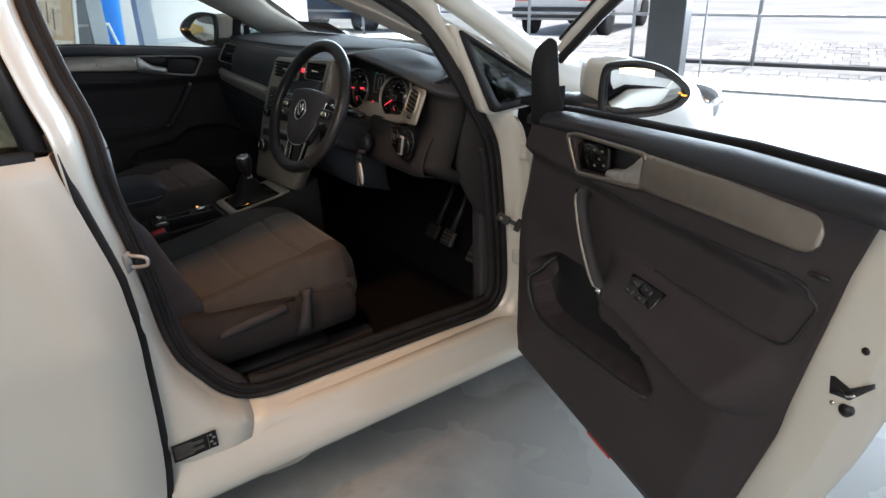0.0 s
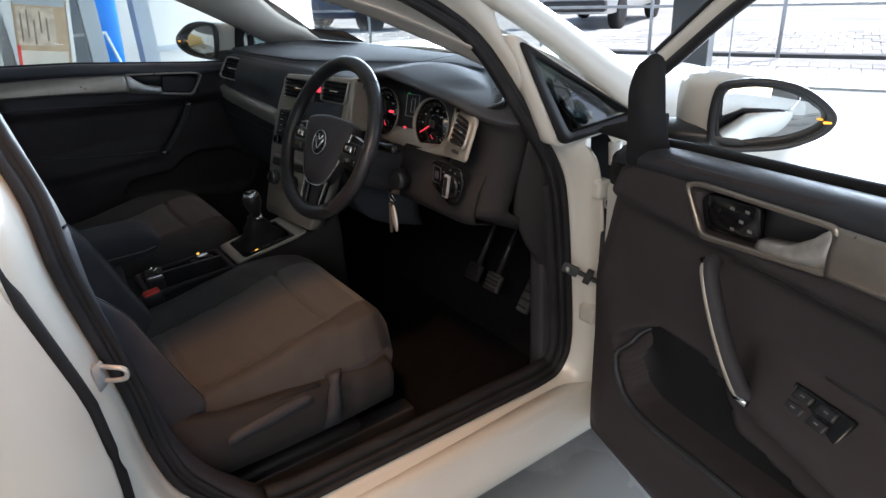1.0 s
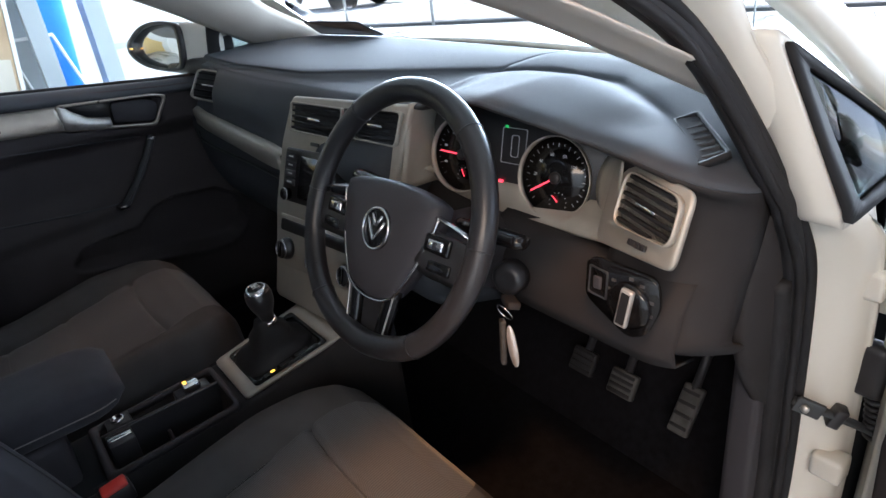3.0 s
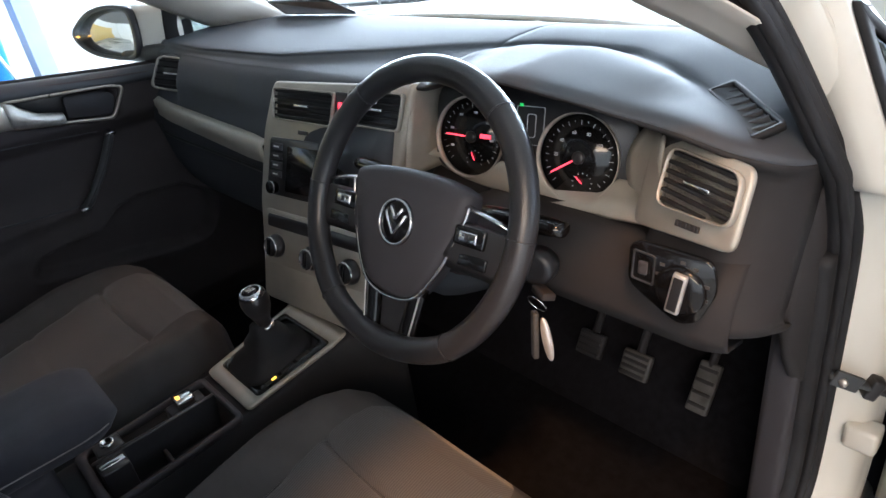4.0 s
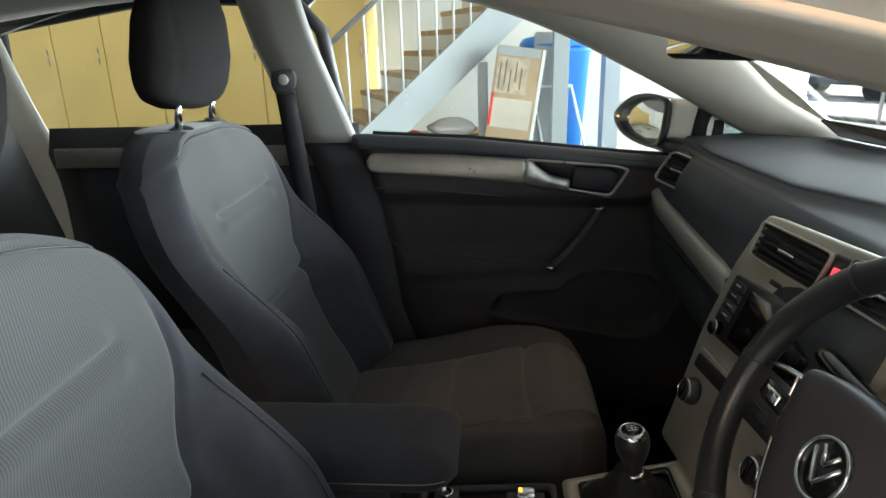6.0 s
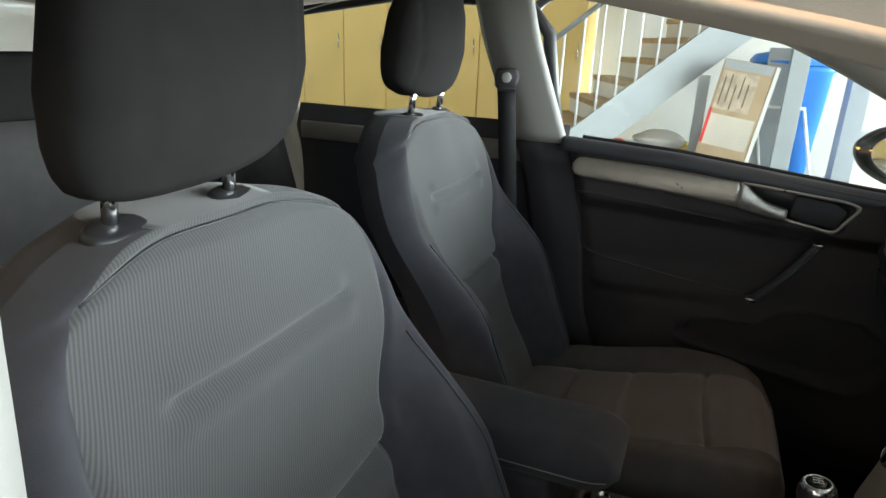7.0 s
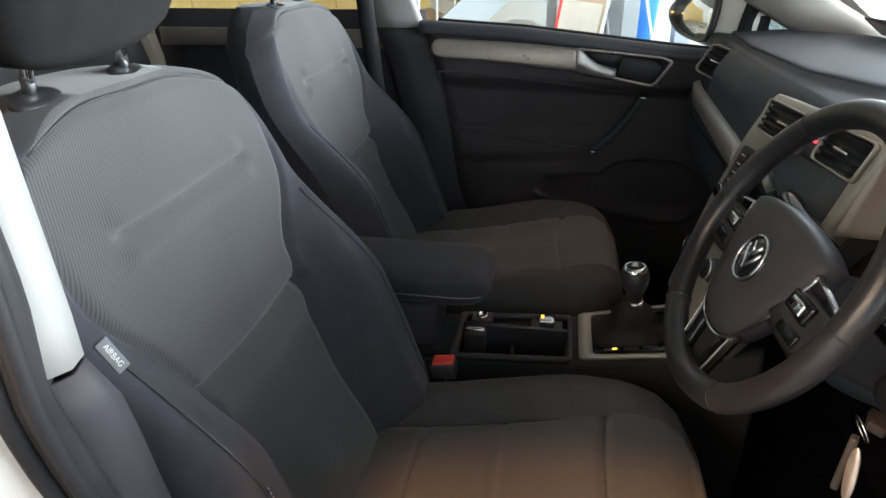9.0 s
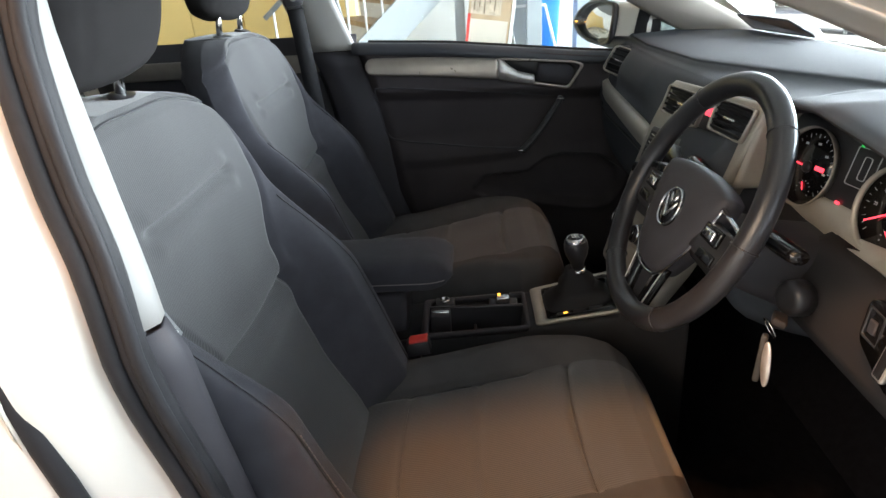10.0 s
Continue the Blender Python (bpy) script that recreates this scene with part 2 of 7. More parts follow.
def slab(rows, thick, bm=None):
    """A skin with thickness: rows of points, pushed along their normals to a second skin."""
    A = np.array([[tuple(p) for p in r] for r in rows], float)
    du, dv = np.gradient(A, axis=1), np.gradient(A, axis=0)
    nn = np.cross(du, dv)
    nn /= np.maximum(np.linalg.norm(nn, axis=2, keepdims=True), 1e-9)
    B = A + nn * thick
    bm = bm or bmesh.new()
    r, c = A.shape[:2]
    va = [[bm.verts.new(A[i, j]) for j in range(c)] for i in range(r)]
    vb = [[bm.verts.new(B[i, j]) for j in range(c)] for i in range(r)]
    for i in range(r - 1):
        for j in range(c - 1):
            bm.faces.new((va[i][j], va[i][j + 1], va[i + 1][j + 1], va[i + 1][j]))
            bm.faces.new((vb[i][j], vb[i + 1][j], vb[i + 1][j + 1], vb[i][j + 1]))
    edge = [(0, j) for j in range(c)] + [(i, c - 1) for i in range(1, r)] + [(r - 1, j) for j in range(c - 2, -1, -1)] + [(i, 0) for i in range(r - 2, 0, -1)]
    for (a, b), (d, e) in zip(edge, edge[1:] + edge[:1]):
        bm.faces.new((va[a][b], vb[a][b], vb[d][e], va[d][e]))
    bmesh.ops.recalc_face_normals(bm, faces=bm.faces)
    return bm


def curve(points, n=40, closed=False):
    """A smooth line through points (Catmull-Rom)."""
    P = [Vector(p) for p in points]
    k = len(P)
    out = []
    spans = k if closed else k - 1
    for i in range(spans):
        if closed:
            a, b, c, d = (P[(i + j) % k] for j in (-1, 0, 1, 2))
        else:
            a, b, c, d = P[max(i - 1, 0)], P[i], P[i + 1], P[min(i + 2, k - 1)]
        m = max(2, n // spans)
        for s in range(m):
            t = s / m
            out.append(0.5 * ((2 * b) + (c - a) * t + (2 * a - 5 * b + 4 * c - d) * t * t + (3 * b - a - 3 * c + d) * t ** 3))
    if not closed:
        out.append(P[-1])
    return out


def tube(points, r, n=10, closed=False, bm=None, flat=1.0, up=(0, 0, 1)):
    """A rod along points; r may be a number or a list; flat squeezes it along 'up'."""
    P = [Vector(p) for p in points]
    k = len(P)
    rows = []
    for i, p in enumerate(P):
        t = (P[(i + 1) % k] - P[i - 1]) if closed else (P[min(i + 1, k - 1)] - P[max(i - 1, 0)])
        t.normalize()
        a = Vector(up) - t * t.dot(Vector(up))
        if a.length < 0.05:
            a = Vector((1, 0, 0)) - t * t.x
        a.normalize()
        b = t.cross(a)
        q = r[i] if isinstance(r, (list, tuple)) else r
        rows.append([p + (a * math.sin(2 * math.pi * j / n) * flat + b * math.cos(2 * math.pi * j / n)) * q for j in range(n)])
    if closed:
        rows.append(rows[0])
        bm2 = sheet(rows, loop=True, bm=bm)
        bmesh.ops.remove_doubles(bm2, verts=bm2.verts, dist=1e-6)
        return bm2
    return sheet(rows, loop=True, ends=True, bm=bm)


def block(x0, x1, y0, y1, z0, z1, bevel=0.004, m=None, seg=2, bm=None):
    bm2 = bmesh.new()
    bmesh.ops.create_cube(bm2, size=1)
    for v in bm2.verts:
        v.co = Vector(((x0 + x1) / 2 + v.co.x * (x1 - x0), (y0 + y1) / 2 + v.co.y * (y1 - y0), (z0 + z1) / 2 + v.co.z * (z1 - z0)))
    if bevel:
        bmesh.ops.bevel(bm2, geom=bm2.edges[:], offset=bevel, segments=seg, profile=0.6, affect="EDGES")
    if m is not None:
        bmesh.ops.transform(bm2, matrix=m, verts=bm2.verts)
    if bm is None:
        return bm2
    me = bpy.data.meshes.new("t")
    bm2.to_mesh(me)
    bm.from_mesh(me)
    bpy.data.meshes.remove(me)
    bm2.free()
    return bm


def plate(outline, place, depth, bevel=0.0015):
    """A flat shape: 2D outline, carried into the world by place(u, v, w), from w = 0 to w = depth, with a rounded rim."""
    n = len(outline)
    cx, cy = sum(p[0] for p in outline) / n, sum(p[1] for p in outline) / n
    size = max(max(abs(p[0] - cx), abs(p[1] - cy)) for p in outline)
    k = 1 - bevel / size
    inner = [(cx + (u - cx) * k, cy + (v - cy) * k) for u, v in outline]
    s = 1 if depth > 0 else -1
    rows = [[place(u, v, 0) for u, v in outline], [place(u, v, depth - s * bevel) for u, v in outline], [place(u, v, depth) for u, v in inner]]
    return sheet(rows, loop=True, ends=True)


def oval(cx, cy, rx, ry, n=32, power=2.0):
    out = []
    for i in range(n):
        a = 2 * math.pi * i / n
        c, s = math.cos(a), math.sin(a)
        out.append((cx + rx * math.copysign(abs(c) ** (2 / power), c), cy + ry * math.copysign(abs(s) ** (2 / power), s)))
    return out


def rounded(points, r=0.01, n=4):
    """A 2D polygon with its corners rounded."""
    out = []
    k = len(points)
    for i in range(k):
        a, b, c = Vector(points[i - 1]), Vector(points[i]), Vector(points[(i + 1) % k])
        d1, d2 = (a - b), (c - b)
        q = min(r, d1.length * 0.45, d2.length * 0.45)
        p, s = b + d1.normalized() * q, b + d2.normalized() * q
        for j in range(n + 1):
            t = j / n
            v = p * (1 - t) ** 2 + b * 2 * t * (1 - t) + s * t * t
            out.append((v.x, v.y))
    return out


def ring(outer, inner, place, depth, bm=None):
    """A frame between two outlines of equally many points."""
    rows = [[place(u, v, 0) for u, v in outer], [place(u, v, depth) for u, v in outer], [place(u, v, depth) for u, v in inner], [place(u, v, 0) for u, v in inner]]
    bm = sheet(rows + [rows[0]], loop=True, bm=bm)
    bmesh.ops.remove_doubles(bm, verts=bm.verts, dist=1e-6)
    bmesh.ops.recalc_face_normals(bm, faces=bm.faces)
    return bm


def lathe(profile, m, n=28):
    """A turned shape: profile of (radius, height) about the z axis of the pose m."""
    rows = [[m @ Vector((r * math.cos(2 * math.pi * i / n), r * math.sin(2 * math.pi * i / n), h)) for i in range(n)] for r, h in profile]
    return sheet(rows, loop=True, ends=True)


def hoop(profile, m, n=36):
    """A turned ring: a closed profile of (radius, height) about the z axis of the pose m."""
    rows = [[m @ Vector((r * math.cos(2 * math.pi * i / n), r * math.sin(2 * math.pi * i / n), h)) for r, h in profile] for i in range(n)]
    bm = sheet(rows + [rows[0]], loop=True)
    bmesh.ops.remove_doubles(bm, verts=bm.verts, dist=1e-7)
    bmesh.ops.recalc_face_normals(bm, faces=bm.faces)
    return bm


def step(a, b, x):
    t = min(1, max(0, (x - a) / (b - a)))
    return t * t * (3 - 2 * t)


def lerp(table, x):
    """Straight interpolation in a short table of (x, y)."""
    if x <= table[0][0]:
        return table[0][1]
    for (a, p), (b, q) in zip(table, table[1:]):
        if x <= b:
            return p + (q - p) * (x - a) / (b - a)
    return table[-1][1]


def axes(origin, right, up):
    """The pose whose x is right, whose y is up and whose z comes out of the face."""
    r = Vector(right).normalized()
    u = (Vector(up) - r * r.dot(Vector(up))).normalized()
    w = r.cross(u)
    m = Matrix((r, u, w)).transposed().to_4x4()
    m.translation = origin
    return m


def on(m):
    return lambda u, v, w: m @ Vector((u, v, w))


# ---------------------------------------------------------------- the hall and the yard
def room_block(name, a0, a1, b0, b1, z0, z1, mat, label="", category="", kind="structure", bevel=0.004):
    ob = part(name, block(a0, a1, b0, b1, z0, z1, bevel, E23), mat, None, smooth=False)
    return tagged(ob, label, category, kind=kind)


def plain_block(name, x0, x1, y0, y1, z0, z1, mat, label="", category="", kind="", bevel=0.004, parent=None, m=None):
    ob = part(name, block(x0, x1, y0, y1, z0, z1, bevel, m), mat, parent, smooth=False)
    return tagged(ob, label, category, kind=kind)


room_block("floor", -9, 8, -6, FRONT, -0.3, 0.0, CONCRETE, "pale painted concrete workshop floor with stains and scuffs", "floor", bevel=0.02)
g = bmesh.new()
bmesh.ops.create_grid(g, x_segments=8, y_segments=8, size=400)
bmesh.ops.transform(g, matrix=pose(0, 0, -0.09), verts=g.verts)
tagged(part("ground", g, ROAD, None), "pale sunlit asphalt yard", "ground", kind="structure")
room_block("wall_back", -9, 8, -6.2, -6, 0, 4.2, WALL_WHITE, "plain white wall of the hall", "wall")
room_block("wall_right", 8, 8.2, -6.2, -1.6, 0, 4.2, WALL_WHITE, "plain white wall of the hall", "wall")
room_block("wall_left", -9.2, -9, -6.2, 1.0, 0, 4.2, WALL_WHITE, "plain white wall of the hall", "wall")
# ceiling out of view, kept dark so that less light bounces down into the car
room_block("ceiling", -9.2, 8.2, -6.2, FRONT, 4.2, 4.4, DARK_CEILING, "unseen dark grey hall ceiling that cuts light from above", "ceiling")
room_block("lintel", -9.2, 8.2, FRONT - 0.3, FRONT, 3.6, 4.2, WALL_GREY, "pale grey beam over the open front", "beam")

tagged(part("pillar", block(-0.18, 0.18, -0.15, 0.15, 0, 4.2, 0.012, pose(-2.25, 5.22, 0, 0, 0, 23)), DARK_STEEL, None, smooth=False), "dark grey steel pillar at the open front", "pillar", kind="structure")

# threshold strip, paving and kerb before the railing
room_block("trim_threshold", -9, 8, FRONT, FRONT + 0.14, -0.3, -0.012, DARK_STEEL, "dark steel drain channel across the open front", "threshold")
room_block("trim_edge", -9, 8, FRONT + 0.14, FRONT + 0.20, -0.3, 0.012, WALL_GREY, "pale concrete edging beside the drain channel", "edging")
room_block("kerb", -12, 10, 8.07, 8.19, -0.3, 0.03, DARK_STEEL, "dark steel kerb strip under the railing", "kerb", bevel=0.01)


def railing(a_list, b):
    top = tagged(new("railing"), "grey galvanised tube railing on a kerb", "railing")
    for a in a_list:
        part("post", tube([room(a, b, 0), room(a, b, 1.15)], 0.024, 10), GALV, top)
    for z in (0.62, 1.12):
        part("rail", tube([room(a_list[0], b, z), room(a_list[-1], b, z)], 0.02, 10), GALV, top)


railing([-10.5 + 1.58 * i for i in range(12)], 7.95)


def far_car(name, m, paint, label, rear=True):
    """A parked car beyond the railing: body, glasshouse, wheels and lamps."""
    top = tagged(new(name), label, "car")
    top.matrix_world = m
    prof = [(-2.1, 0.35), (-2.15, 0.7), (-2.05, 0.95), (-1.7, 1.0), (1.1, 1.0), (1.9, 0.9), (2.15, 0.65), (2.1, 0.35)]
    rows = []
    for x, k in ((-0.9, 0.94), (-0.84, 1.0), (0.84, 1.0), (0.9, 0.94)):
        rows.append([(x, y * k, 0.35 + (z - 0.35) * (0.9 if k < 1 else 1)) for y, z in prof])
    part("body", sheet(rows, loop=True, ends=True), paint, top)
    prof = [(-1.75, 0.98), (-1.35, 1.5), (-0.9, 1.56), (0.3, 1.55), (1.1, 0.99)]
    part("cabin", sheet([[(x, y * k, 0.98 + (z - 0.98) * k) for y, z in prof] for x, k in ((-0.8, 0.93), (-0.66, 1), (0.66, 1), (0.8, 0.93))], loop=True, ends=True), GLOSS, top)
    part("roof", block(-0.64, 0.64, -1.25, 0.25, 1.54, 1.59, 0.02), paint, top)
    for x in (-0.82, 0.82):
        for y in (-1.3, 1.35):
            t = part("tyre", lathe([(0.2, -0.1), (0.32, -0.1), (0.34, -0.07), (0.34, 0.07), (0.32, 0.1), (0.2, 0.1)], axes((x, y, 0.34), (0, 1, 0), (0, 0, 1))), RUBBER, top)
            part("rim", lathe([(0.02, 0.06), (0.2, 0.08), (0.2, -0.08)], axes((x, y, 0.34), (0, 1, 0), (0, 0, 1)), 16), CHROME, t)
    for x in (-0.68, 0.68):
        part("rear_light", block(x - 0.16, x + 0.16, -2.17, -2.08, 0.72, 0.9, 0.02), RED, top)
        part("headlight", block(x - 0.18, x + 0.18, 1.95, 2.12, 0.66, 0.82, 0.03), CHROME, top)
    part("bumper", block(-0.86, 0.86, -2.24, -2.05, 0.4, 0.6, 0.03), BLACK, top)


P_WHITE = material("white paint", (0.75, 0.75, 0.75), 0.3, vary=0.03, coat=0.5)
P_BLUE = material("dark blue paint", (0.03, 0.05, 0.10), 0.3, vary=0.1, coat=0.6)
P_GREY = material("grey paint", (0.20, 0.21, 0.22), 0.3, vary=0.1, coat=0.6)
far_car("parked_car", E23 @ pose(-3.6, 13.5, -0.09, 0, 0, 0), P_WHITE, "white car parked beyond the railing, seen from behind")
far_car("parked_car", E23 @ pose(-9.4, 11.6, -0.09, 0, 0, 96), P_BLUE, "dark blue car parked beyond the railing")
far_car("parked_car", E23 @ pose(-12.6, 12.6, -0.09, 0, 0, 70), P_GREY, "grey car parked beyond the railing")


# ---- the store corner on the passenger side: cabinets, stair, posts, bin and boxes
def cabinet(y0, y1):
    top = tagged(new("storage_cabinet"), "tall yellow laminate storage cabinet with a closed door", "cabinet", group="row of yellow cabinets")
    part("body", block(-7.0, -6.42, y0, y1, 0, 2.6, 0.004), CABINET, top, smooth=False)
    d = part("door", block(-6.42, -6.398, y0 + 0.006, y1 - 0.006, 0.08, 2.58, 0.003), CABINET, top, smooth=False)
    part("handle", tube([(-6.37, y1 - 0.06, 1.1), (-6.37, y1 - 0.06, 1.28)], 0.008), CHROME, d)


for i in range(12):
    cabinet(-8.8 + 0.60 * i, -8.202 + 0.60 * i)


def staircase():
    """Stands square to the hall: y along the run, x across the treads."""
    top = tagged(new("staircase"), "grey steel staircase with pale brown treads, white risers and thin balusters", "staircase")
    top.matrix_world = pose(-5.0, -0.60, 0, 0, 0, 23)
    slope = 0.83
    zz = lambda y: 0.85 + y * slope
    rows = [[(x0, y, max(0.0, zz(y))) if low else (x0, y, zz(y) + 0.38) for x0, low in ((-0.03, True), (0.03, True), (0.03, False), (-0.03, False))] for y in [-1.48 + 0.15 * i for i in range(29)]]
    part("stringer", sheet(rows, loop=True, ends=True), PALE_STEEL, top, smooth=False)
    rise = 0.19
    run = rise / slope
    for i in range(18):
        y = -1.45 + i * run
        z = zz(y) + 0.33
        part("tread", block(-1.30, -0.035, y - 0.03, y + run + 0.05, z, z + 0.05, 0.006), WOOD, top, smooth=False)
        part("riser", block(-1.28, -0.04, y + run - 0.02, y + run, z + 0.052, z + rise - 0.002, 0), WALL_WHITE, top, smooth=False)
    for i in range(27):
        y = -1.40 + i * 0.158
        part("baluster", tube([(0.015, y, zz(y) + 0.37), (0.015, y, zz(y) + 1.28)], 0.011, 8), P_WHITE, top)
    part("handrail", tube([(0.015, -1.48, zz(-1.48) + 1.28), (0.015, 2.75, zz(2.75) + 1.28)], 0.022, 10), GALV, top)


staircase()
plain_block("partition_wall", -7.1, -7.0, -1.58, 3.4, 0, 3.2, WALL_GREY, "pale grey plastered wall behind the stair", "wall", "structure")
plain_block("post_slim", -5.06, -4.96, -0.37, -0.28, 0, 1.06, GREY_STEEL, "slim grey steel post under the stair", "post", "structure")
plain_block("steel_sheet", -4.955, -4.945, 0.12, 0.29, 0, 1.30, GREY_STEEL, "plain grey steel sheet standing behind a post", "steel sheet", bevel=0.002)
plain_block("wall_rail", -7.0, -6.96, 1.15, 3.4, 0.46, 0.53, GREY_STEEL, "grey protective rail along the wall", "rail", "structure")
plain_block("post_wide", -4.90, -4.78, 0.27, 0.40, 0, 3.2, GREY_STEEL, "grey steel post beside the stair", "post", "structure")
plain_block("post_end", -5.45, -5.2, 0.775, 0.915, 0, 3.2, GREY_STEEL, "grey steel column beyond the bin", "column", "structure")


MATT_BROWN = material("faded brown print", (0.20, 0.15, 0.11), 0.8, vary=0.3, scale=40)


def carton():
    top = tagged(new("cardboard_panel"), "flat brown cardboard carton with pale label leaning on a post", "carton")
    m = axes((-4.80, -0.105, 0.50), (0.05, 0.97, -0.14), (-0.06, 0.35, 1.0))
    part("board", block(-0.19, 0.19, -0.46, 0.69, -0.03, 0.03, 0.004, m), CARD, top, smooth=False)
    part("pale_label", block(-0.17, 0.17, 0.01, 0.26, 0.031, 0.034, 0, m), material("pale printed card", (0.62, 0.56, 0.48), 0.8), top, smooth=False)
    part("upper_label", block(-0.17, 0.10, 0.30, 0.60, 0.031, 0.034, 0, m), material("faded card print", (0.52, 0.42, 0.32), 0.8, vary=0.25, scale=15), top, smooth=False)
    part("red_stripe", block(-0.19, -0.165, 0.02, 0.30, 0.034, 0.04, 0, m), RED, top, smooth=False)
    part("top_band", block(-0.18, 0.18, 0.615, 0.685, 0.031, 0.034, 0, m), GREY_STEEL, top, smooth=False)
    for i, (a, b) in enumerate(((0.33, 0.55), (0.36, 0.58), (0.31, 0.50), (0.40, 0.57), (0.34, 0.52))):
        part("print_bar", block(-0.145 + 0.045 * i, -0.133 + 0.045 * i, a, b, 0.0345, 0.0355, 0, m), MATT_BROWN, top, smooth=False)
    part("white_edge", block(0.192, 0.222, -0.44, 0.69, -0.03, 0.034, 0.003, m), WALL_WHITE, top, smooth=False)


carton()


def wheelie_bin():
    top = tagged(new("wheelie_bin"), "tall bright blue plastic wheelie bin with its lid shut", "bin")
    x, y = -5.27, 0.33
    rows = [[(x + a * k, y + b * k, z) for a, b in oval(0, 0, 0.30, 0.29, 24, 5)] for z, k in ((0.08, 0.78), (1.12, 1.0), (1.13, 1.06), (1.17, 1.06))]
    part("body", sheet(rows, loop=True, ends=True), BLUE, top)
    rows = [[(x + a * k, y + b * k, z) for a, b in oval(0, 0, 0.31, 0.30, 24, 5)] for z, k in ((1.175, 1.05), (1.20, 1.07), (1.25, 0.95), (1.27, 0.6))]
    part("lid", sheet(rows, loop=True, ends=True), BLUE, top)
    for s in (-0.2, 0.2):
        part("wheel", lathe([(0.02, -0.03), (0.1, -0.03), (0.1, 0.03), (0.02, 0.03)], axes((x + s, y - 0.27, 0.1), (0, 1, 0), (0, 0, 1)), 16), RUBBER, top)


wheelie_bin()


def step_ladder():
    top = tagged(new("step_ladder"), "thin white folding step ladder behind a post", "ladder")
    for x in (-4.905, -4.935):
        for y0, y1 in ((0.275, 0.10), (0.665, 0.44)):
            part("leg", tube([(x, y0, 0), (x, y1, 0.85)], 0.011, 8), P_WHITE, top)
    part("top_step", block(-4.94, -4.90, 0.08, 0.45, 0.838, 0.862, 0.003), P_WHITE, top, smooth=False)


step_ladder()


def sack(x, y, z0, r, mat, label, seed):
    rows = []
    for i in range(9):
        f = i / 8
        k = math.sin(math.pi * (0.12 + 0.82 * f)) ** 0.6
        rows.append([(x + r * k * math.cos(a) * (1 + 0.25 * noise.noise((math.cos(a) * 2, f * 3, seed))), y + 1.5 * r * k * math.sin(a) * (1 + 0.25 * noise.noise((math.sin(a) * 2, f * 3, seed + 4))), z0 + r * 1.1 * f) for a in [2 * math.pi * j / 18 for j in range(18)]])
    ob = part("plastic_sack", sheet(rows, loop=True, ends=True), mat, None)
    tagged(ob, label, "sack")


tagged(part("low_bench", block(-5.55, -5.05, -1.0, -0.30, 0, 0.40, 0.01), GREY_STEEL, None, smooth=False), "low grey bench under the stair", "bench")
sack(-5.2, -0.62, 0.40, 0.15, WALL_WHITE, "crumpled white plastic sack on a low bench", 1.0)
sack(-5.25, -0.44, 0.40, 0.07, CABINET, "small yellow cloth bundle on a low bench", 3.0)
sack(-5.2, -0.98, 0.40, 0.05, RED, "small red cloth bundle on a low bench", 5.0)


# ---------------------------------------------------------------- the car: shell
DOOR_LOOP = [(-0.36, 0.365), (-0.13, 0.350), (0.15, 0.344), (0.317, 0.340), (0.37, 0.362), (0.390, 0.43), (0.380, 0.6), (0.360, 0.78), (0.334, 0.86), (0.290, 0.935), (0.213, 1.09),
             (0.13, 1.165), (-0.02, 1.24), (-0.2, 1.30), (-0.4, 1.32), (-0.56, 1.30), (-0.592, 1.22), (-0.576, 1.10), (-0.555, 1.01), (-0.546, 0.894), (-0.513, 0.704), (-0.497, 0.568), (-0.462, 0.475)]


REAR_X = [(0.60, 0.742), (0.80, 0.752), (0.90, 0.764), (0.95, 0.768), (1.0, 0.765), (1.06, 0.754), (1.12, 0.742), (1.18, 0.727), (1.24, 0.709), (1.35, 0.672)]


def side_x(z, y=0.3):
    r = step(0.36, 0.50, -y)
    return (0.742 - max(0, z - 0.93) * (0.19 + 0.17 * step(-0.35, 0.25, y))) * (1 - r) + lerp(REAR_X, z) * r


def side_loop(off, dx, flip=1, drop=0.0):
    P = [Vector((y, z, 0)) for y, z in DOOR_LOOP]
    P = curve(P, 132, closed=True)
    out = []
    for i, p in enumerate(P):
        t = P[(i + 1) % len(P)] - P[i - 1]
        n = Vector((t.y, -t.x, 0)).normalized()
        q = p + n * (off if off < 0.061 else 0.06 + (off - 0.06) * (1 - step(0.50, 0.72, p.y)) * (1 - step(-0.30, 0.0, p.x) * 0.9))
        fore = step(0.10, 0.22, p.x) * step(0.84, 0.90, p.y)
        if off > 0.012:
            q = p + n * (off + (0.012 + (min(off, 0.062) - 0.012) * 0.35 - off) * fore) if fore > 0.5 else q
        x = side_x(q.y, q.x) + dx * (1 - 0.45 * fore)
        out.append((x if flip > 0 else -0.04 - x, q.x, q.y))
    return out


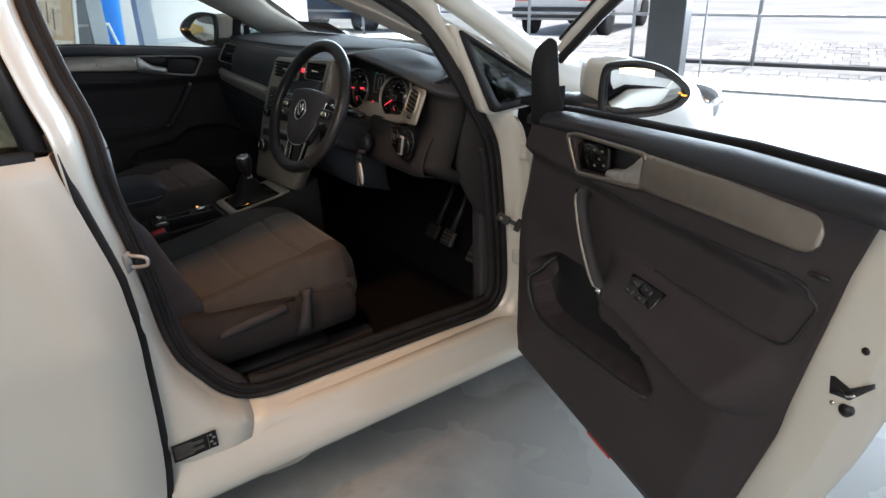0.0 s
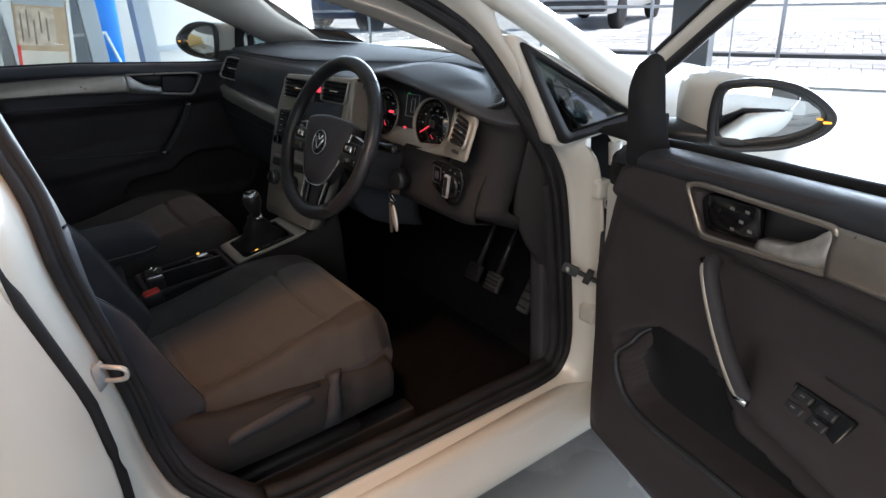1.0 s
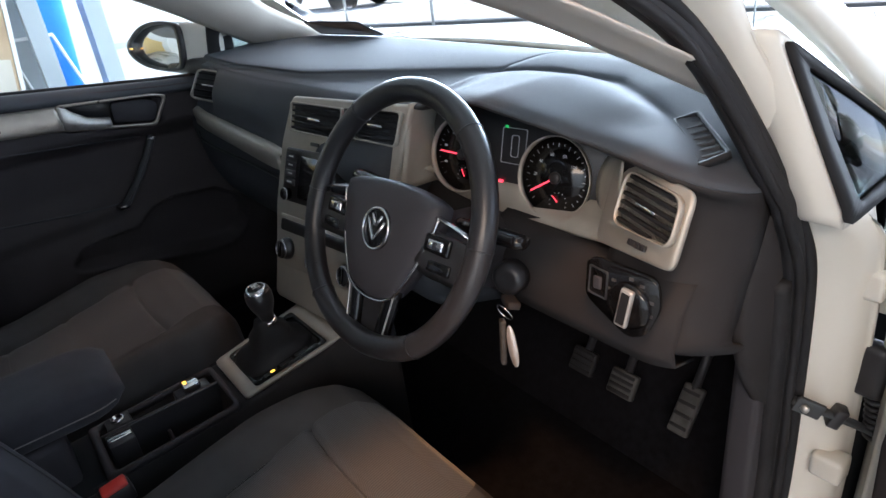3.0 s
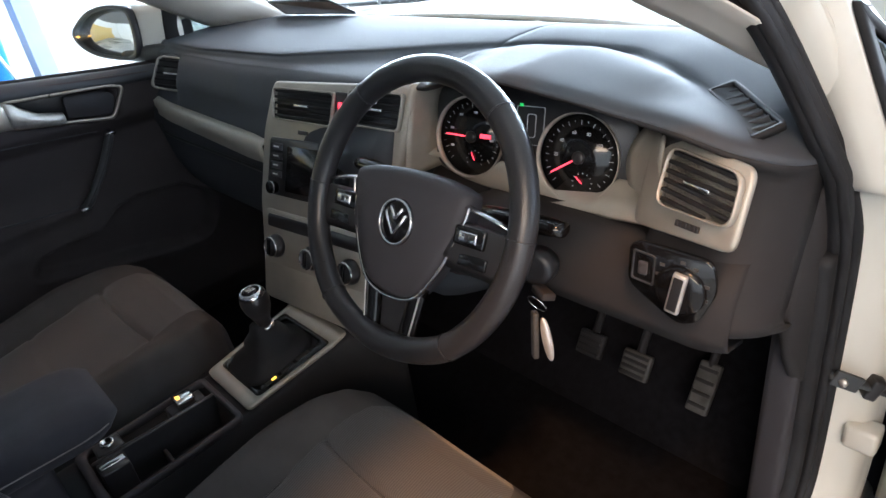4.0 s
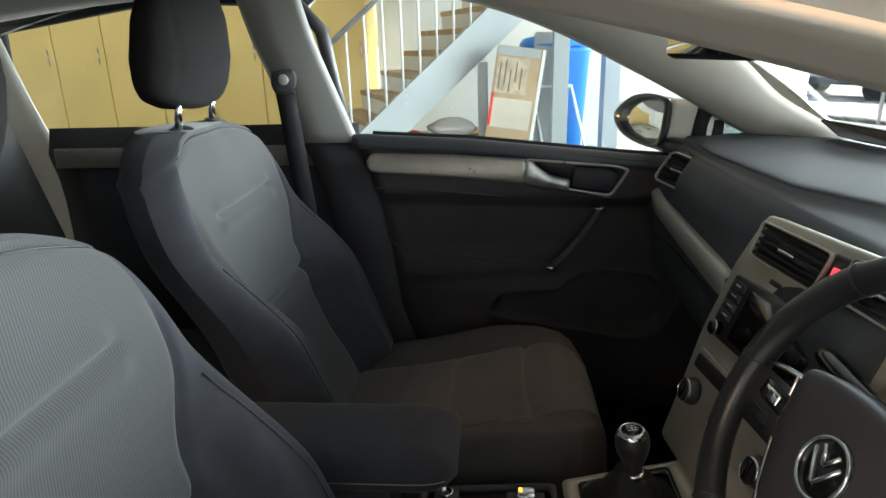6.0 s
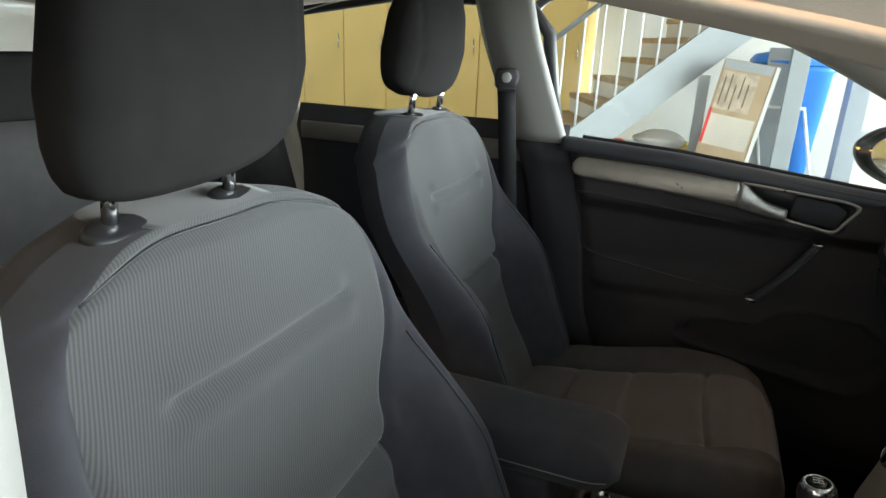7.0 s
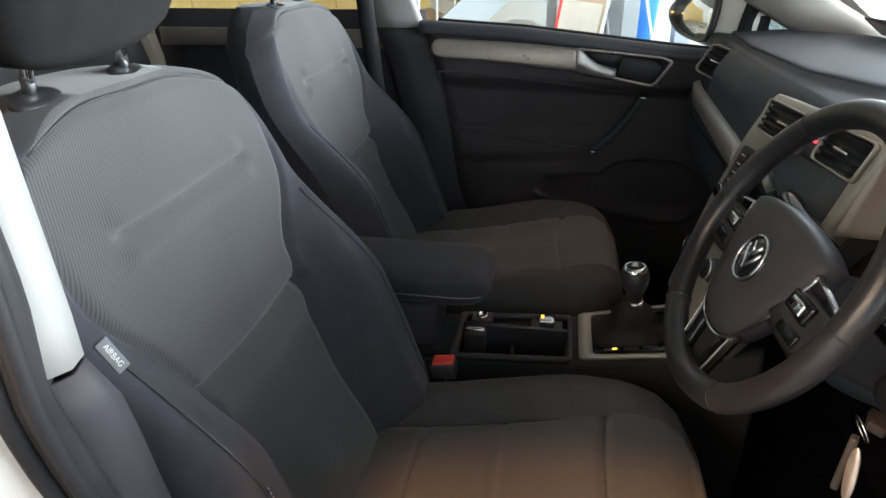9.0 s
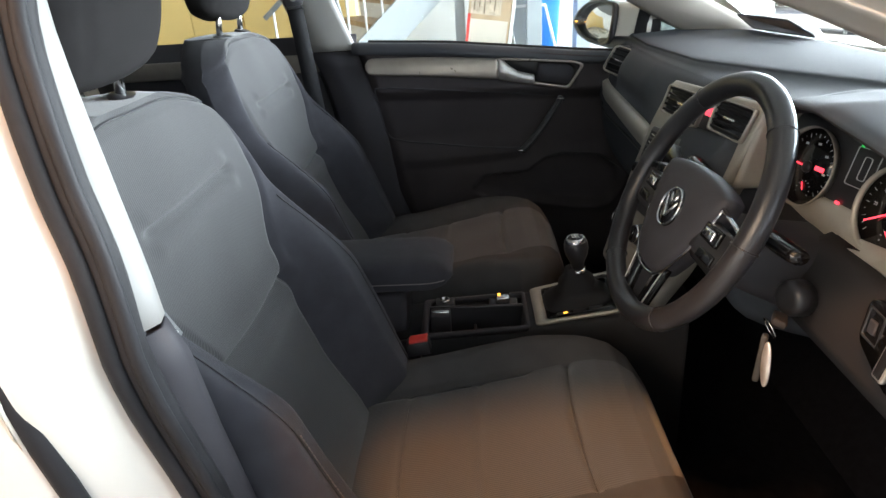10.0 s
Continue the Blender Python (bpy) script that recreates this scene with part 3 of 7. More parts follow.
for flip in (1, -1):
    rows = [side_loop(o, d, flip) for o, d in ((-0.002, -0.007), (0.0, 0.0), (0.014, 0.004), (0.022, 0.028), (0.032, 0.05), (0.05, 0.062), (0.062, 0.064), (0.10, 0.068), (0.15, 0.066), (0.20, 0.05))[0 if flip > 0 else 3:]]
    if flip > 0:
        part("body_side", slab([r + r[:1] for r in rows], 0.002), WHITE, CAR, "white painted door aperture with jambs")
    if flip > 0:
        sl = part("door_seal", tube(side_loop(-0.004, -0.004, flip), 0.0140, 8, closed=True, up=(1, 0, 0)), RUBBER, CAR, "black rubber door seal")
        part("seal_lip", tube(side_loop(-0.012, 0.006, flip), 0.0062, 8, closed=True, up=(1, 0, 0)), RUBBER, sl)
        part("seal_bulb", tube(side_loop(0.006, 0.010, flip), 0.0075, 8, closed=True, up=(1, 0, 0)), RUBBER, sl)
    loop = side_loop(-0.022, -0.012, flip)
    if flip > 0:
        part("inner_seal", tube([p for i, p in enumerate(loop) if i < len(loop) * 8 // 24], 0.014, 8, up=(1, 0, 0)), RUBBER, CAR)

    def X(x):
        return x if flip > 0 else -0.04 - x

    # rocker under the door
    ys = [-0.574 + 0.0576 * i for i in range(20)]
    prof = [(0.772, 0.316), (0.792, 0.321), (0.803, 0.319), (0.8095, 0.310), (0.8135, 0.295), (0.819, 0.272), (0.830, 0.250), (0.836, 0.230), (0.834, 0.212), (0.826, 0.199), (0.80, 0.192), (0.74, 0.195)]
    part("rocker_panel", slab([[(X(x - (0.012 * step(0.0, 0.34, -y) if i < 5 else 0.0)), y, z) for i, (x, z) in enumerate(prof)] for y in ys], 0.003), WHITE, CAR)
    # outer windscreen pillar and the roof rail
    lowr = curve([(0.66, 0.90), (0.52, 0.945), (0.30, 1.118), (0.13, 1.222), (-0.04, 1.31), (-0.25, 1.372), (-0.6, 1.385), (-1.2, 1.35), (-1.8, 1.2)], 48)
    uppr = curve([(0.76, 0.985), (0.58, 1.02), (0.40, 1.135), (0.20, 1.262), (0.0, 1.365), (-0.25, 1.415), (-0.6, 1.432), (-1.2, 1.40), (-1.8, 1.25)], 48)
    rows = []
    for a, b in zip(lowr, uppr):
        x0 = side_x(a.y, a.x) + 0.066
        rows.append([(X(x0 - 0.02), a.x, a.y - 0.004), (X(x0), a.x, a.y), (X(x0 - 0.02), (a.x + b.x) / 2, (a.y + b.y) / 2 + 0.01), (X(x0 - 0.055), b.x, b.y), (X(x0 - 0.085), b.x, b.y - 0.012)])
    part("windscreen_pillar", slab(rows, 0.004), WHITE, CAR)
    # pillar trim inside
    lowt = curve([(0.46, 0.975), (0.34, 1.018), (0.18, 1.098), (0.0, 1.178), (-0.2, 1.236), (-0.35, 1.264)] if flip > 0 else [(0.46, 0.965), (0.351, 1.010), (0.18, 1.104), (0.071, 1.162), (-0.12, 1.258), (-0.30, 1.322), (-0.45, 1.350)], 30)
    uppt = curve([(0.58, 1.01), (0.50, 1.02), (0.36, 1.125), (0.134, 1.285), (-0.03, 1.365), (-0.3, 1.375)] if flip > 0 else [(0.56, 0.99), (0.478, 1.03), (0.36, 1.095), (0.255, 1.18), (0.06, 1.31), (-0.10, 1.37), (-0.40, 1.385)], 30)
    rows = []
    for a, b in zip(lowt, uppt):
        xa, xb = side_x(a.y, a.x) - 0.016, side_x(b.y, b.x) - 0.035
        inn = [(X(xa + 0.02), a.x + 0.004, a.y), (X(xa), a.x, a.y), (X(xa - 0.016), a.x - 0.020, a.y + 0.001), (X(xa - 0.030), a.x - 0.032, a.y + 0.003), (X(xa - 0.040), a.x - 0.022, a.y + 0.012)]
        rows.append(inn + [(X(xa - 0.046), a.x + 0.03, a.y + 0.025), (X(xa - 0.046), a.x + 0.09, a.y + 0.035)] if flip > 0 else [(X(xa + 0.02), a.x, a.y - 0.002), (X(xa - 0.006), a.x, a.y + 0.004), (X((xa + xb) / 2 - 0.02), (a.x + b.x) / 2, (a.y + b.y) / 2), (X(xb - 0.012), b.x, b.y), (X(xb), b.x + 0.02, b.y + 0.01)])
    part("pillar_trim", slab(rows, 0.003), LINER, CAR, "pale grey windscreen pillar trim")
    # centre pillar trim inside: a pale rounded strip above, dark below
    split = 0.960 if flip > 0 else 1.008
    for name, mat, z0, z1, lab in (("centre_pillar_trim", PALE, split + 0.002, 1.36, "pale grey centre pillar trim"), ("centre_pillar_lower", HARD, 0.32, split - 0.002, "dark lower centre pillar trim")):
        rows = []
        for i in range(15):
            z = z0 + (z1 - z0) * i / 14
            if flip > 0:
                xl = lerp([(0.32, 0.728), (0.90, 0.742), (0.96, 0.757), (1.0, 0.751), (1.06, 0.740), (1.12, 0.728), (1.18, 0.713), (1.24, 0.691), (1.36, 0.65)], z)
                xr = lerp([(0.32, 0.69), (0.90, 0.704), (0.96, 0.7295), (1.0, 0.7225), (1.06, 0.7115), (1.12, 0.7015), (1.18, 0.6875), (1.24, 0.6675), (1.36, 0.628)], z)
                yl = lerp([(0.365, -0.35), (0.475, -0.442), (0.568, -0.480), (0.704, -0.506), (0.85, -0.530), (0.96, -0.536), (1.0, -0.543), (1.06, -0.557), (1.12, -0.570), (1.18, -0.585), (1.24, -0.598), (1.36, -0.63)], z)
            else:
                xl = 0.742 - max(0, z - 0.93) * 0.19 - 0.006
                xr = xl - 0.045
                yl = lerp([(0.365, -0.40), (0.475, -0.472), (0.568, -0.507), (0.704, -0.520), (0.894, -0.556), (1.014, -0.598), (1.25, -0.676), (1.36, -0.70)], z)
            rows.append([(X(xl + 0.012), yl - 0.012, z), (X(xl), yl, z), (X((xl + xr) / 2 + 0.004), yl + 0.006, z), (X(xr + 0.003), yl + 0.002, z), (X(xr), yl - 0.008, z), (X(xr - 0.006), yl - 0.06, z), (X(xr - 0.004), yl - 0.12, z), (X(xr + 0.05), yl - 0.15, z)])
        part(name, slab(rows, 0.004), mat, CAR, lab)
    # fixed quarter pane ahead of the door
    tri = rounded([(0.328, 0.930), (0.279, 1.080), (0.515, 0.940)], 0.014)
    big = rounded([(0.302, 0.912), (0.255, 1.110), (0.544, 0.924)], 0.020)

    def pane(u, v, w):
        return Vector((X(0.792 - max(0, v - 0.93) * 0.36 + w), u, v))

    wide = [(0.36 + (u - 0.36) * 1.12, 0.975 + (v - 0.975) * 1.10) for u, v in big]
    part("quarter_base", ring(wide, [(0.36 + (u - 0.36) * 0.96, 0.975 + (v - 0.975) * 0.96) for u, v in big], lambda u, v, w: pane(u, v, w - 0.05), 0.052), WHITE, CAR)
    part("quarter_frame", ring(big, tri, pane, 0.008), MATT_BLACK, CAR, "black quarter window frame")
    part("quarter_glass", plate([(u, v) for u, v in tri], pane, 0.003, 0.001), DARK_GLASS, CAR)
    # wing
    rows = []
    for i in range(26):
        y = 0.44 + i * 0.042
        k = step(0.95, 1.5, y)
        top = 0.935 - 0.10 * step(0.5, 1.5, y)
        wx = 0.838 - 0.16 * k * k
        rows.append([(X(wx - 0.02), y, 0.22), (X(wx), y, 0.32), (X(wx + 0.012), y, 0.55), (X(wx + 0.016), y, 0.72), (X(wx + 0.004), y, 0.82 - 0.03 * k), (X(wx - 0.02), y, top - 0.045), (X(wx - 0.055), y, top - 0.008), (X(wx - 0.11), y, top + 0.012)])
    part("wing", slab(rows, 0.003), WHITE, CAR, "white front wing")
    # rear side of the body, behind the centre pillar
    rows = []
    for i in range(24):
        y = -1.45 - i * 0.034
        k = step(1.7, 2.25, -y)
        wx = 0.835 - 0.2 * k * k
        rows.append([(X(wx - 0.03), y, 0.25), (X(wx), y, 0.4), (X(wx + 0.012), y, 0.7), (X(wx - 0.01), y, 0.95), (X(wx - 0.09), y, 1.12), (X(wx - 0.16), y, 1.3 - 0.2 * k)])
    part("rear_quarter", slab(rows, 0.003), WHITE, CAR)

# bonnet
rows = []
for i in range(22):
    y = 0.60 + i * 0.04
    k = step(0.6, 1.55, y)
    w = 0.735 - 0.10 * k * k
    z = 1.0 - 0.13 * (k ** 1.3)
    rows.append([(-0.02 + w * u, y + 0.10 * (1 - u * u) * k, z - 0.055 * abs(u) ** 2.5 + (0.008 if abs(u) > 0.55 and abs(u) < 0.75 else 0)) for u in [j / 12 - 1 for j in range(25)]])
part("bonnet", slab(rows, 0.004), WHITE, CAR, "white bonnet")
part("scuttle", block(-0.70, 0.66, 0.575, 0.64, 0.93, 0.985, 0.01), BLACK, CAR, "black plastic scuttle under the windscreen")
rows = []
for i in range(9):
    z = 0.28 + 0.055 * i
    rows.append([(-0.02 + 0.76 * u, 1.60 + 0.05 * math.sin(math.pi * i / 8) - 0.42 * abs(u) ** 4 - 0.05 * u * u, z) for u in [j / 14 - 1 for j in range(29)]])
part("front_bumper", slab(rows, 0.01), WHITE, CAR)
for x in (0.62, -0.66):
    part("headlight", sheet([[(x + a, 1.38 + w - abs(a) * 0.5, 0.78 + b) for a, b in oval(0, 0, 0.13 * k, 0.06 * k, 20, 3)] for w, k in ((0.0, 1), (0.08, 0.95), (0.11, 0.6))], loop=True, ends=True), CHROME, CAR)
# roof and headliner
for name, mat, dz, w, lab in (("roof", WHITE, 0.0, 0.675, ""), ("headliner", LINER, -0.055, 0.585, "pale grey woven headliner")):
    rows = []
    for i in range(18):
        y = -0.02 - i * 0.11
        z = 1.392 + 0.055 * math.sin(math.pi * min(1, (i + 3) / 17)) - 0.03 * step(1.0, 1.9, -y)
        rows.append([(-0.02 + w * u, y, z + dz - 0.035 * u * u) for u in [j / 10 - 1 for j in range(21)]])
    part(name, slab(rows, 0.006), mat, CAR, lab)
rows = []
for i in range(8):
    k = i / 7
    rows.append([(-0.02 + (0.60 + 0.1 * k) * u, -1.9 - 0.32 * k - 0.04 * (1 - u * u), 1.37 - 0.95 * k) for u in [j / 8 - 1 for j in range(17)]])
part("tailgate", slab(rows, 0.01), WHITE, CAR)
# windscreen
rows = []
for i in range(14):
    k = i / 13
    y, z = 0.585 - 0.60 * k, 1.0 + 0.385 * k - 0.03 * math.sin(math.pi * k) * -1
    w = 0.70 - 0.12 * k
    rows.append([(-0.02 + w * u, y + 0.05 * (1 - u * u), z) for u in [j / 12 - 1 for j in range(25)]])
ws = part("windscreen", slab(rows, 0.004), GLASS, CAR, "clear windscreen")
ws.visible_shadow = False
# floor pan, bulkhead, sill carpet
part("floor_pan", block(-0.76, 0.74, -2.0, 0.62, 0.24, 0.275, 0.01), CARPET, CAR, "black carpeted floor")
part("bulkhead", block(-0.76, 0.74, 0.60, 0.635, 0.26, 0.98, 0.01), CARPET, CAR)
part("toe_board", block(-0.76, 0.74, 0.0, 0.03, -0.25, 0.25, 0.005, pose(0, 0.52, 0.42, -35, 0, 0)), CARPET, CAR)
for x0, x1 in ((0.70, 0.735), (-0.775, -0.74)):
    part("sill_trim", block(x0, x1, -0.55, 0.46, 0.26, 0.352, 0.012), HARD, CAR)
    part("kick_panel", block(x0 - 0.015, x1 - 0.008, 0.33, 0.62, 0.27, 0.92, 0.01), HARD, CAR)
for x, s in ((0.80, 1), (-0.84, -1)):
    for y in (0.86, -1.76):
        t = part("tyre", lathe([(0.2, -0.1), (0.30, -0.1), (0.318, -0.07), (0.318, 0.07), (0.30, 0.1), (0.2, 0.1)], axes((x - s * 0.085, y, 0.318), (0, 1, 0), (0, 0, 1))), RUBBER, CAR)
        part("rim", lathe([(0.03, 0.07), (0.2, 0.09), (0.2, -0.09)], axes((x - s * 0.085, y, 0.318), (0, 1, 0), (0, 0, 1)), 20), CHROME, t)
part("underbody", block(-0.74, 0.70, -2.1, 1.45, 0.19, 0.235, 0.01), BLACK, CAR)


# ---------------------------------------------------------------- doors
class Hung:
    """Door axes: s back from the hinge, z up, n towards the cabin."""

    def __init__(self, origin, u, n, rise=0.0):
        self.o, self.u, self.n, self.rise = Vector(origin), Vector(u), Vector(n), rise

    def __call__(self, s, z, n):
        z += self.rise * max(0, s - 0.35)
        return self.o + self.u * s + self.n * n + Vector((0, 0, z))


OPEN = Hung((0.82, 0.40, 0), (0.959, -0.284, 0), (-0.284, -0.959, 0))
SHUT = Hung((-0.787, 0.42, 0), (0, -1, 0), (1, 0, 0), 0.032)
FRONT_EDGE = [(0.28, 0.06), (0.341, 0.058), (0.555, 0.060), (0.655, 0.055), (0.70, 0.058), (0.78, 0.085), (0.86, 0.105), (0.90, 0.12), (0.95, 0.15), (1.0, 0.30)]
REAR_EDGE = [(0.28, 0.70), (0.31, 0.765), (0.36, 0.81), (0.445, 0.842), (0.6, 0.885), (0.726, 0.905), (0.875, 0.934), (0.976, 0.962), (1.0, 0.965)]


def belt(s):
    return lerp([(0.0, 0.925), (0.28, 0.956), (0.74, 0.991), (1.0, 0.998)], s)


POCKET_LOW = [(0.21, 0.60), (0.235, 0.548), (0.262, 0.515), (0.30, 0.504), (0.36, 0.508), (0.50, 0.527), (0.60, 0.540), (0.70, 0.556)]
POCKET_TOP = [(0.21, 0.60), (0.235, 0.625), (0.29, 0.660), (0.40, 0.668), (0.46, 0.655), (0.515, 0.616), (0.59, 0.612), (0.655, 0.602), (0.70, 0.556)]


def map_pocket(D, shell):
    """Black sheet as shade in the crescent pocket, and the rounded lip along its front."""
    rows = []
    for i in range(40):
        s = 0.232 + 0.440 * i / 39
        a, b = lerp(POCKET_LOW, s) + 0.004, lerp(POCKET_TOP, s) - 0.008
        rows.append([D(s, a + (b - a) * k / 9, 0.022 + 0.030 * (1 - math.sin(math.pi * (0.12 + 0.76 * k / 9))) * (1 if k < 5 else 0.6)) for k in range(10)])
    part("pocket_shade", sheet(rows), MATT_BLACK, shell, "black sheet for the shade inside the map pocket")
    lip = [(0.300, 0.664), (0.262, 0.648), (0.238, 0.622), (0.228, 0.590), (0.240, 0.548), (0.264, 0.516), (0.30, 0.503), (0.36, 0.506), (0.50, 0.525), (0.60, 0.538), (0.685, 0.553)]
    pts = curve([(s, z, 0) for s, z in lip], 50)
    part("pocket_lip", tube([D(p.x, p.y - 0.003, panel_depth(p.x - 0.004, p.y - 0.014) + 0.001) for p in pts], [0.002 + 0.004 * math.sin(math.pi * i / 50) for i in range(51)], 8), SOFT, shell, "rounded lip of the map pocket")


def panel_depth(s, z, drv=True):
    """How far the door's lining stands into the cabin."""
    n = 0.052
    n += 0.034 * step(0.83, 0.875, z) * (1 - 0.55 * step(0.965, 0.998, z))
    arm = step(0.47, 0.56, s) * (1 - step(0.90, 0.97, s))
    lift = 0.672 - 0.08 * (s - 0.55)
    n += (0.062 if drv else 0.016) * arm * step(lift - 0.025, lift + 0.012, z) * (1 - step(lift + 0.022, lift + 0.085, z))
    n += (0.040 if drv else 0.022) * (1 - step(0.60, 0.70, z)) * step(0.06, 0.2, s) * (1 - step(0.82, 0.93, s)) * step(0.28, 0.36, z)
    # crescent map pocket
    lo = lerp([(0.21, 0.60), (0.235, 0.548), (0.262, 0.515), (0.30, 0.504), (0.36, 0.508), (0.50, 0.527), (0.60, 0.540), (0.70, 0.556)], s)
    hi = lerp([(0.21, 0.60), (0.235, 0.625), (0.29, 0.660), (0.40, 0.668), (0.46, 0.655), (0.515, 0.616), (0.59, 0.612), (0.655, 0.602), (0.70, 0.556)], s)
    rim = math.exp(-((z - lo + 0.010) / 0.012) ** 2) * step(0.20, 0.25, s) * (1 - step(0.66, 0.70, s))
    n += 0.010 * rim
    n -= (0.075 if drv else 0.045) * step(lo - 0.004, lo + 0.008, z) * (1 - step(hi - 0.012, hi, z)) * step(0.21, 0.24, s) * (1 - step(0.66, 0.69, s))
    # recess behind the inner handle
    n -= 0.040 * step(0.378, 0.392, s) * (1 - step(0.588, 0.600, s)) * step(0.868, 0.886, z - 0.11 * (s - 0.39)) * (1 - step(0.930, 0.946, z - 0.09 * (s - 0.39)))
    return n


def door_lining(D, parent, drv):
    rows = []
    for i in range(120):
        k = i / 119
        row = []
        for j in range(130):
            f = j / 129
            z0 = 0.285 + k * 0.70
            a, b = lerp(FRONT_EDGE, z0), lerp(REAR_EDGE, z0) + (0 if drv else 0.075)
            s = a + (b - a) * f
            z = 0.285 + k * (belt(s) - 0.285)
            d = 0.03 + (panel_depth(s, z, drv) - 0.03) * step(-0.02, 0.06, f) * (1 - step(0.93, 1.0, f))
            row.append(D(s, z, d))
        rows.append(row)
    return part("door_lining", slab(rows, -0.004 if D is OPEN else 0.004), LINING, parent, "moulded charcoal door lining with a map pocket")


def door(D, drv):
    # skin and shut faces
    out = [(0.23, -0.01), (0.25, 0.02), (0.245, 0.72), (0.28, 0.80), (0.36, 0.88), (0.6, 0.955), (0.8, 1.0), (0.965, 1.02), (0.972, 0.95), (0.962, 0.6), (0.94, 0.3), (0.90, 0.12), (0.86, 0.03), (0.80, 0.0), (0.7, -0.02), (0.4, -0.025)]
    loop = rounded([(s, z) for z, s in out], 0.03, 3)
    layers = ((0.008, 0.955, 0.955, 0.040), (0.002, 0.965, 0.97, 0.030), (-0.02, 0.985, 0.985, 0.018), (-0.028, 1.0, 1.0, 0.010), (-0.04, 1.012, 1.012, 0.0), (-0.052, 1.0, 1.0, -0.01), (-0.062, 0.8, 0.8, -0.01))
    rows = [[D(max(fore if drv else -0.1, 0.5 + (s - 0.5) * k), 0.62 + (z - 0.62) * k2, n) for s, z in loop] for n, k, k2, fore in layers]
    shell = part("door", sheet(rows, loop=True, ends=True), WHITE, CAR, "open white driver door" if drv else "closed white passenger door")
    door_lining(D, shell, drv)
    if drv:
        map_pocket(D, shell)
    # belt pad
    rows = []
    for i in range(40):
        s = (0.176 if drv else 0.15) + (0.826 if drv else 0.87) * i / 39
        z = belt(s)
        rows.append([D(s, z - 0.022, 0.088), D(s, z - 0.008, 0.086), D(s, z + 0.004, 0.074), D(s, z + 0.007, 0.055), D(s, z + 0.003, 0.03), D(s, z - 0.015, 0.02)])
    part("belt_pad", slab(rows, 0.003), SOFT, shell)
    part("glass_slot_seal", tube([D(0.18 + 0.80 * i / 30, belt(0.18 + 0.80 * i / 30) + 0.003, 0.012) for i in range(31)], 0.009, 8), MATT_BLACK, shell, "black rubber seal of the window slot")
    # silver band with switch and handle recess

    def band(u, v, w):
        return D(u, v, 0.084 + 0.010 * math.sin(math.pi * min(1, max(0, (v - 0.87) / 0.1))) + w)

    rows = []
    for i in range(44):
        f = i / 43
        end = 0.935 if drv else 0.985
        s = 0.600 + (end - 0.600) * f
        a = lerp([(0.6, 0.900), (0.78, 0.912), (end - 0.03, 0.918), (end - 0.010, 0.922), (end, 0.935)], s)
        b = lerp([(0.6, 0.959), (0.78, 0.966), (end - 0.02, 0.966), (end - 0.005, 0.960), (end, 0.948)], s)
        rows.append([band(s, a + (b - a) * j / 8, 0.002) for j in range(9)])
    part("silver_band", slab(rows, 0.003 if D is OPEN else -0.003), DOOR_SILVER, shell, "satin bronze-grey trim band")
    oo = rounded([(0.352, 0.938), (0.396, 0.868), (0.605, 0.898), (0.605, 0.961), (0.385, 0.948)], 0.014, 5)
    ii = rounded([(0.362, 0.935), (0.400, 0.876), (0.599, 0.905), (0.599, 0.954), (0.388, 0.9415)], 0.011, 5)
    part("silver_frame", ring(oo, ii, lambda u, v, w: D(u, v, 0.086 + w), 0.006), DOOR_SILVER, shell, "satin bronze-grey handle surround")
    part("recess_plate", plate([(u, v) for u, v in ii], lambda u, v, w: D(u, v, 0.056 + w), 0.004), BLACK, shell, "black recess plate")
    sw = rounded([(0.378, 0.922), (0.393, 0.879), (0.490, 0.892), (0.484, 0.942), (0.402, 0.936)], 0.010, 3)
    part("switch_plate", plate(sw, lambda u, v, w: D(u, v, 0.070 + w), 0.010), GLOSS if drv else HARD, shell)
    rows = []
    for i in range(14):
        f = i / 13
        s = 0.497 + 0.104 * f
        top = lerp([(0.497, 0.905), (0.545, 0.916), (0.575, 0.936), (0.590, 0.953), (0.601, 0.956)], s)
        bot = 0.888 + 0.16 * (s - 0.497)
        d = 0.086 + 0.008 * math.sin(math.pi * (0.15 + 0.7 * f))
        rows.append([D(s, bot - 0.003, d - 0.014), D(s, bot, d - 0.002), D(s, bot + (top - bot) * 0.4, d + 0.003), D(s, top - 0.002, d - 0.001), D(s, top, d - 0.018)])
    part("door_handle", slab(rows, 0.004), NICKEL, shell, "satin chrome inner door handle")
    if drv:
        face = axes(D(0.408, 0.909, 0.080), -D.u, (0, 0, 1))
        part("mirror_knob", lathe([(0.013, 0), (0.013, 0.006), (0.010, 0.012), (0.004, 0.013)], face, 20), GLOSS, shell)
        part("mirror_knob_ring", hoop([(0.0135, 0.0), (0.0150, 0.004), (0.0135, 0.006)], face), CHROME, shell)
        for i, (s, z) in enumerate(((0.440, 0.925), (0.458, 0.912), (0.444, 0.897), (0.466, 0.928), (0.474, 0.904))):
            part("switch_mark", plate([(s - 0.0035, z - 0.002), (s + 0.0035, z - 0.002), (s + 0.0035, z + 0.002), (s - 0.0035, z + 0.002)], lambda u, v, w: D(u, v, 0.0802 + w), 0.001, 0.0003), FAINT_PRINT, shell)
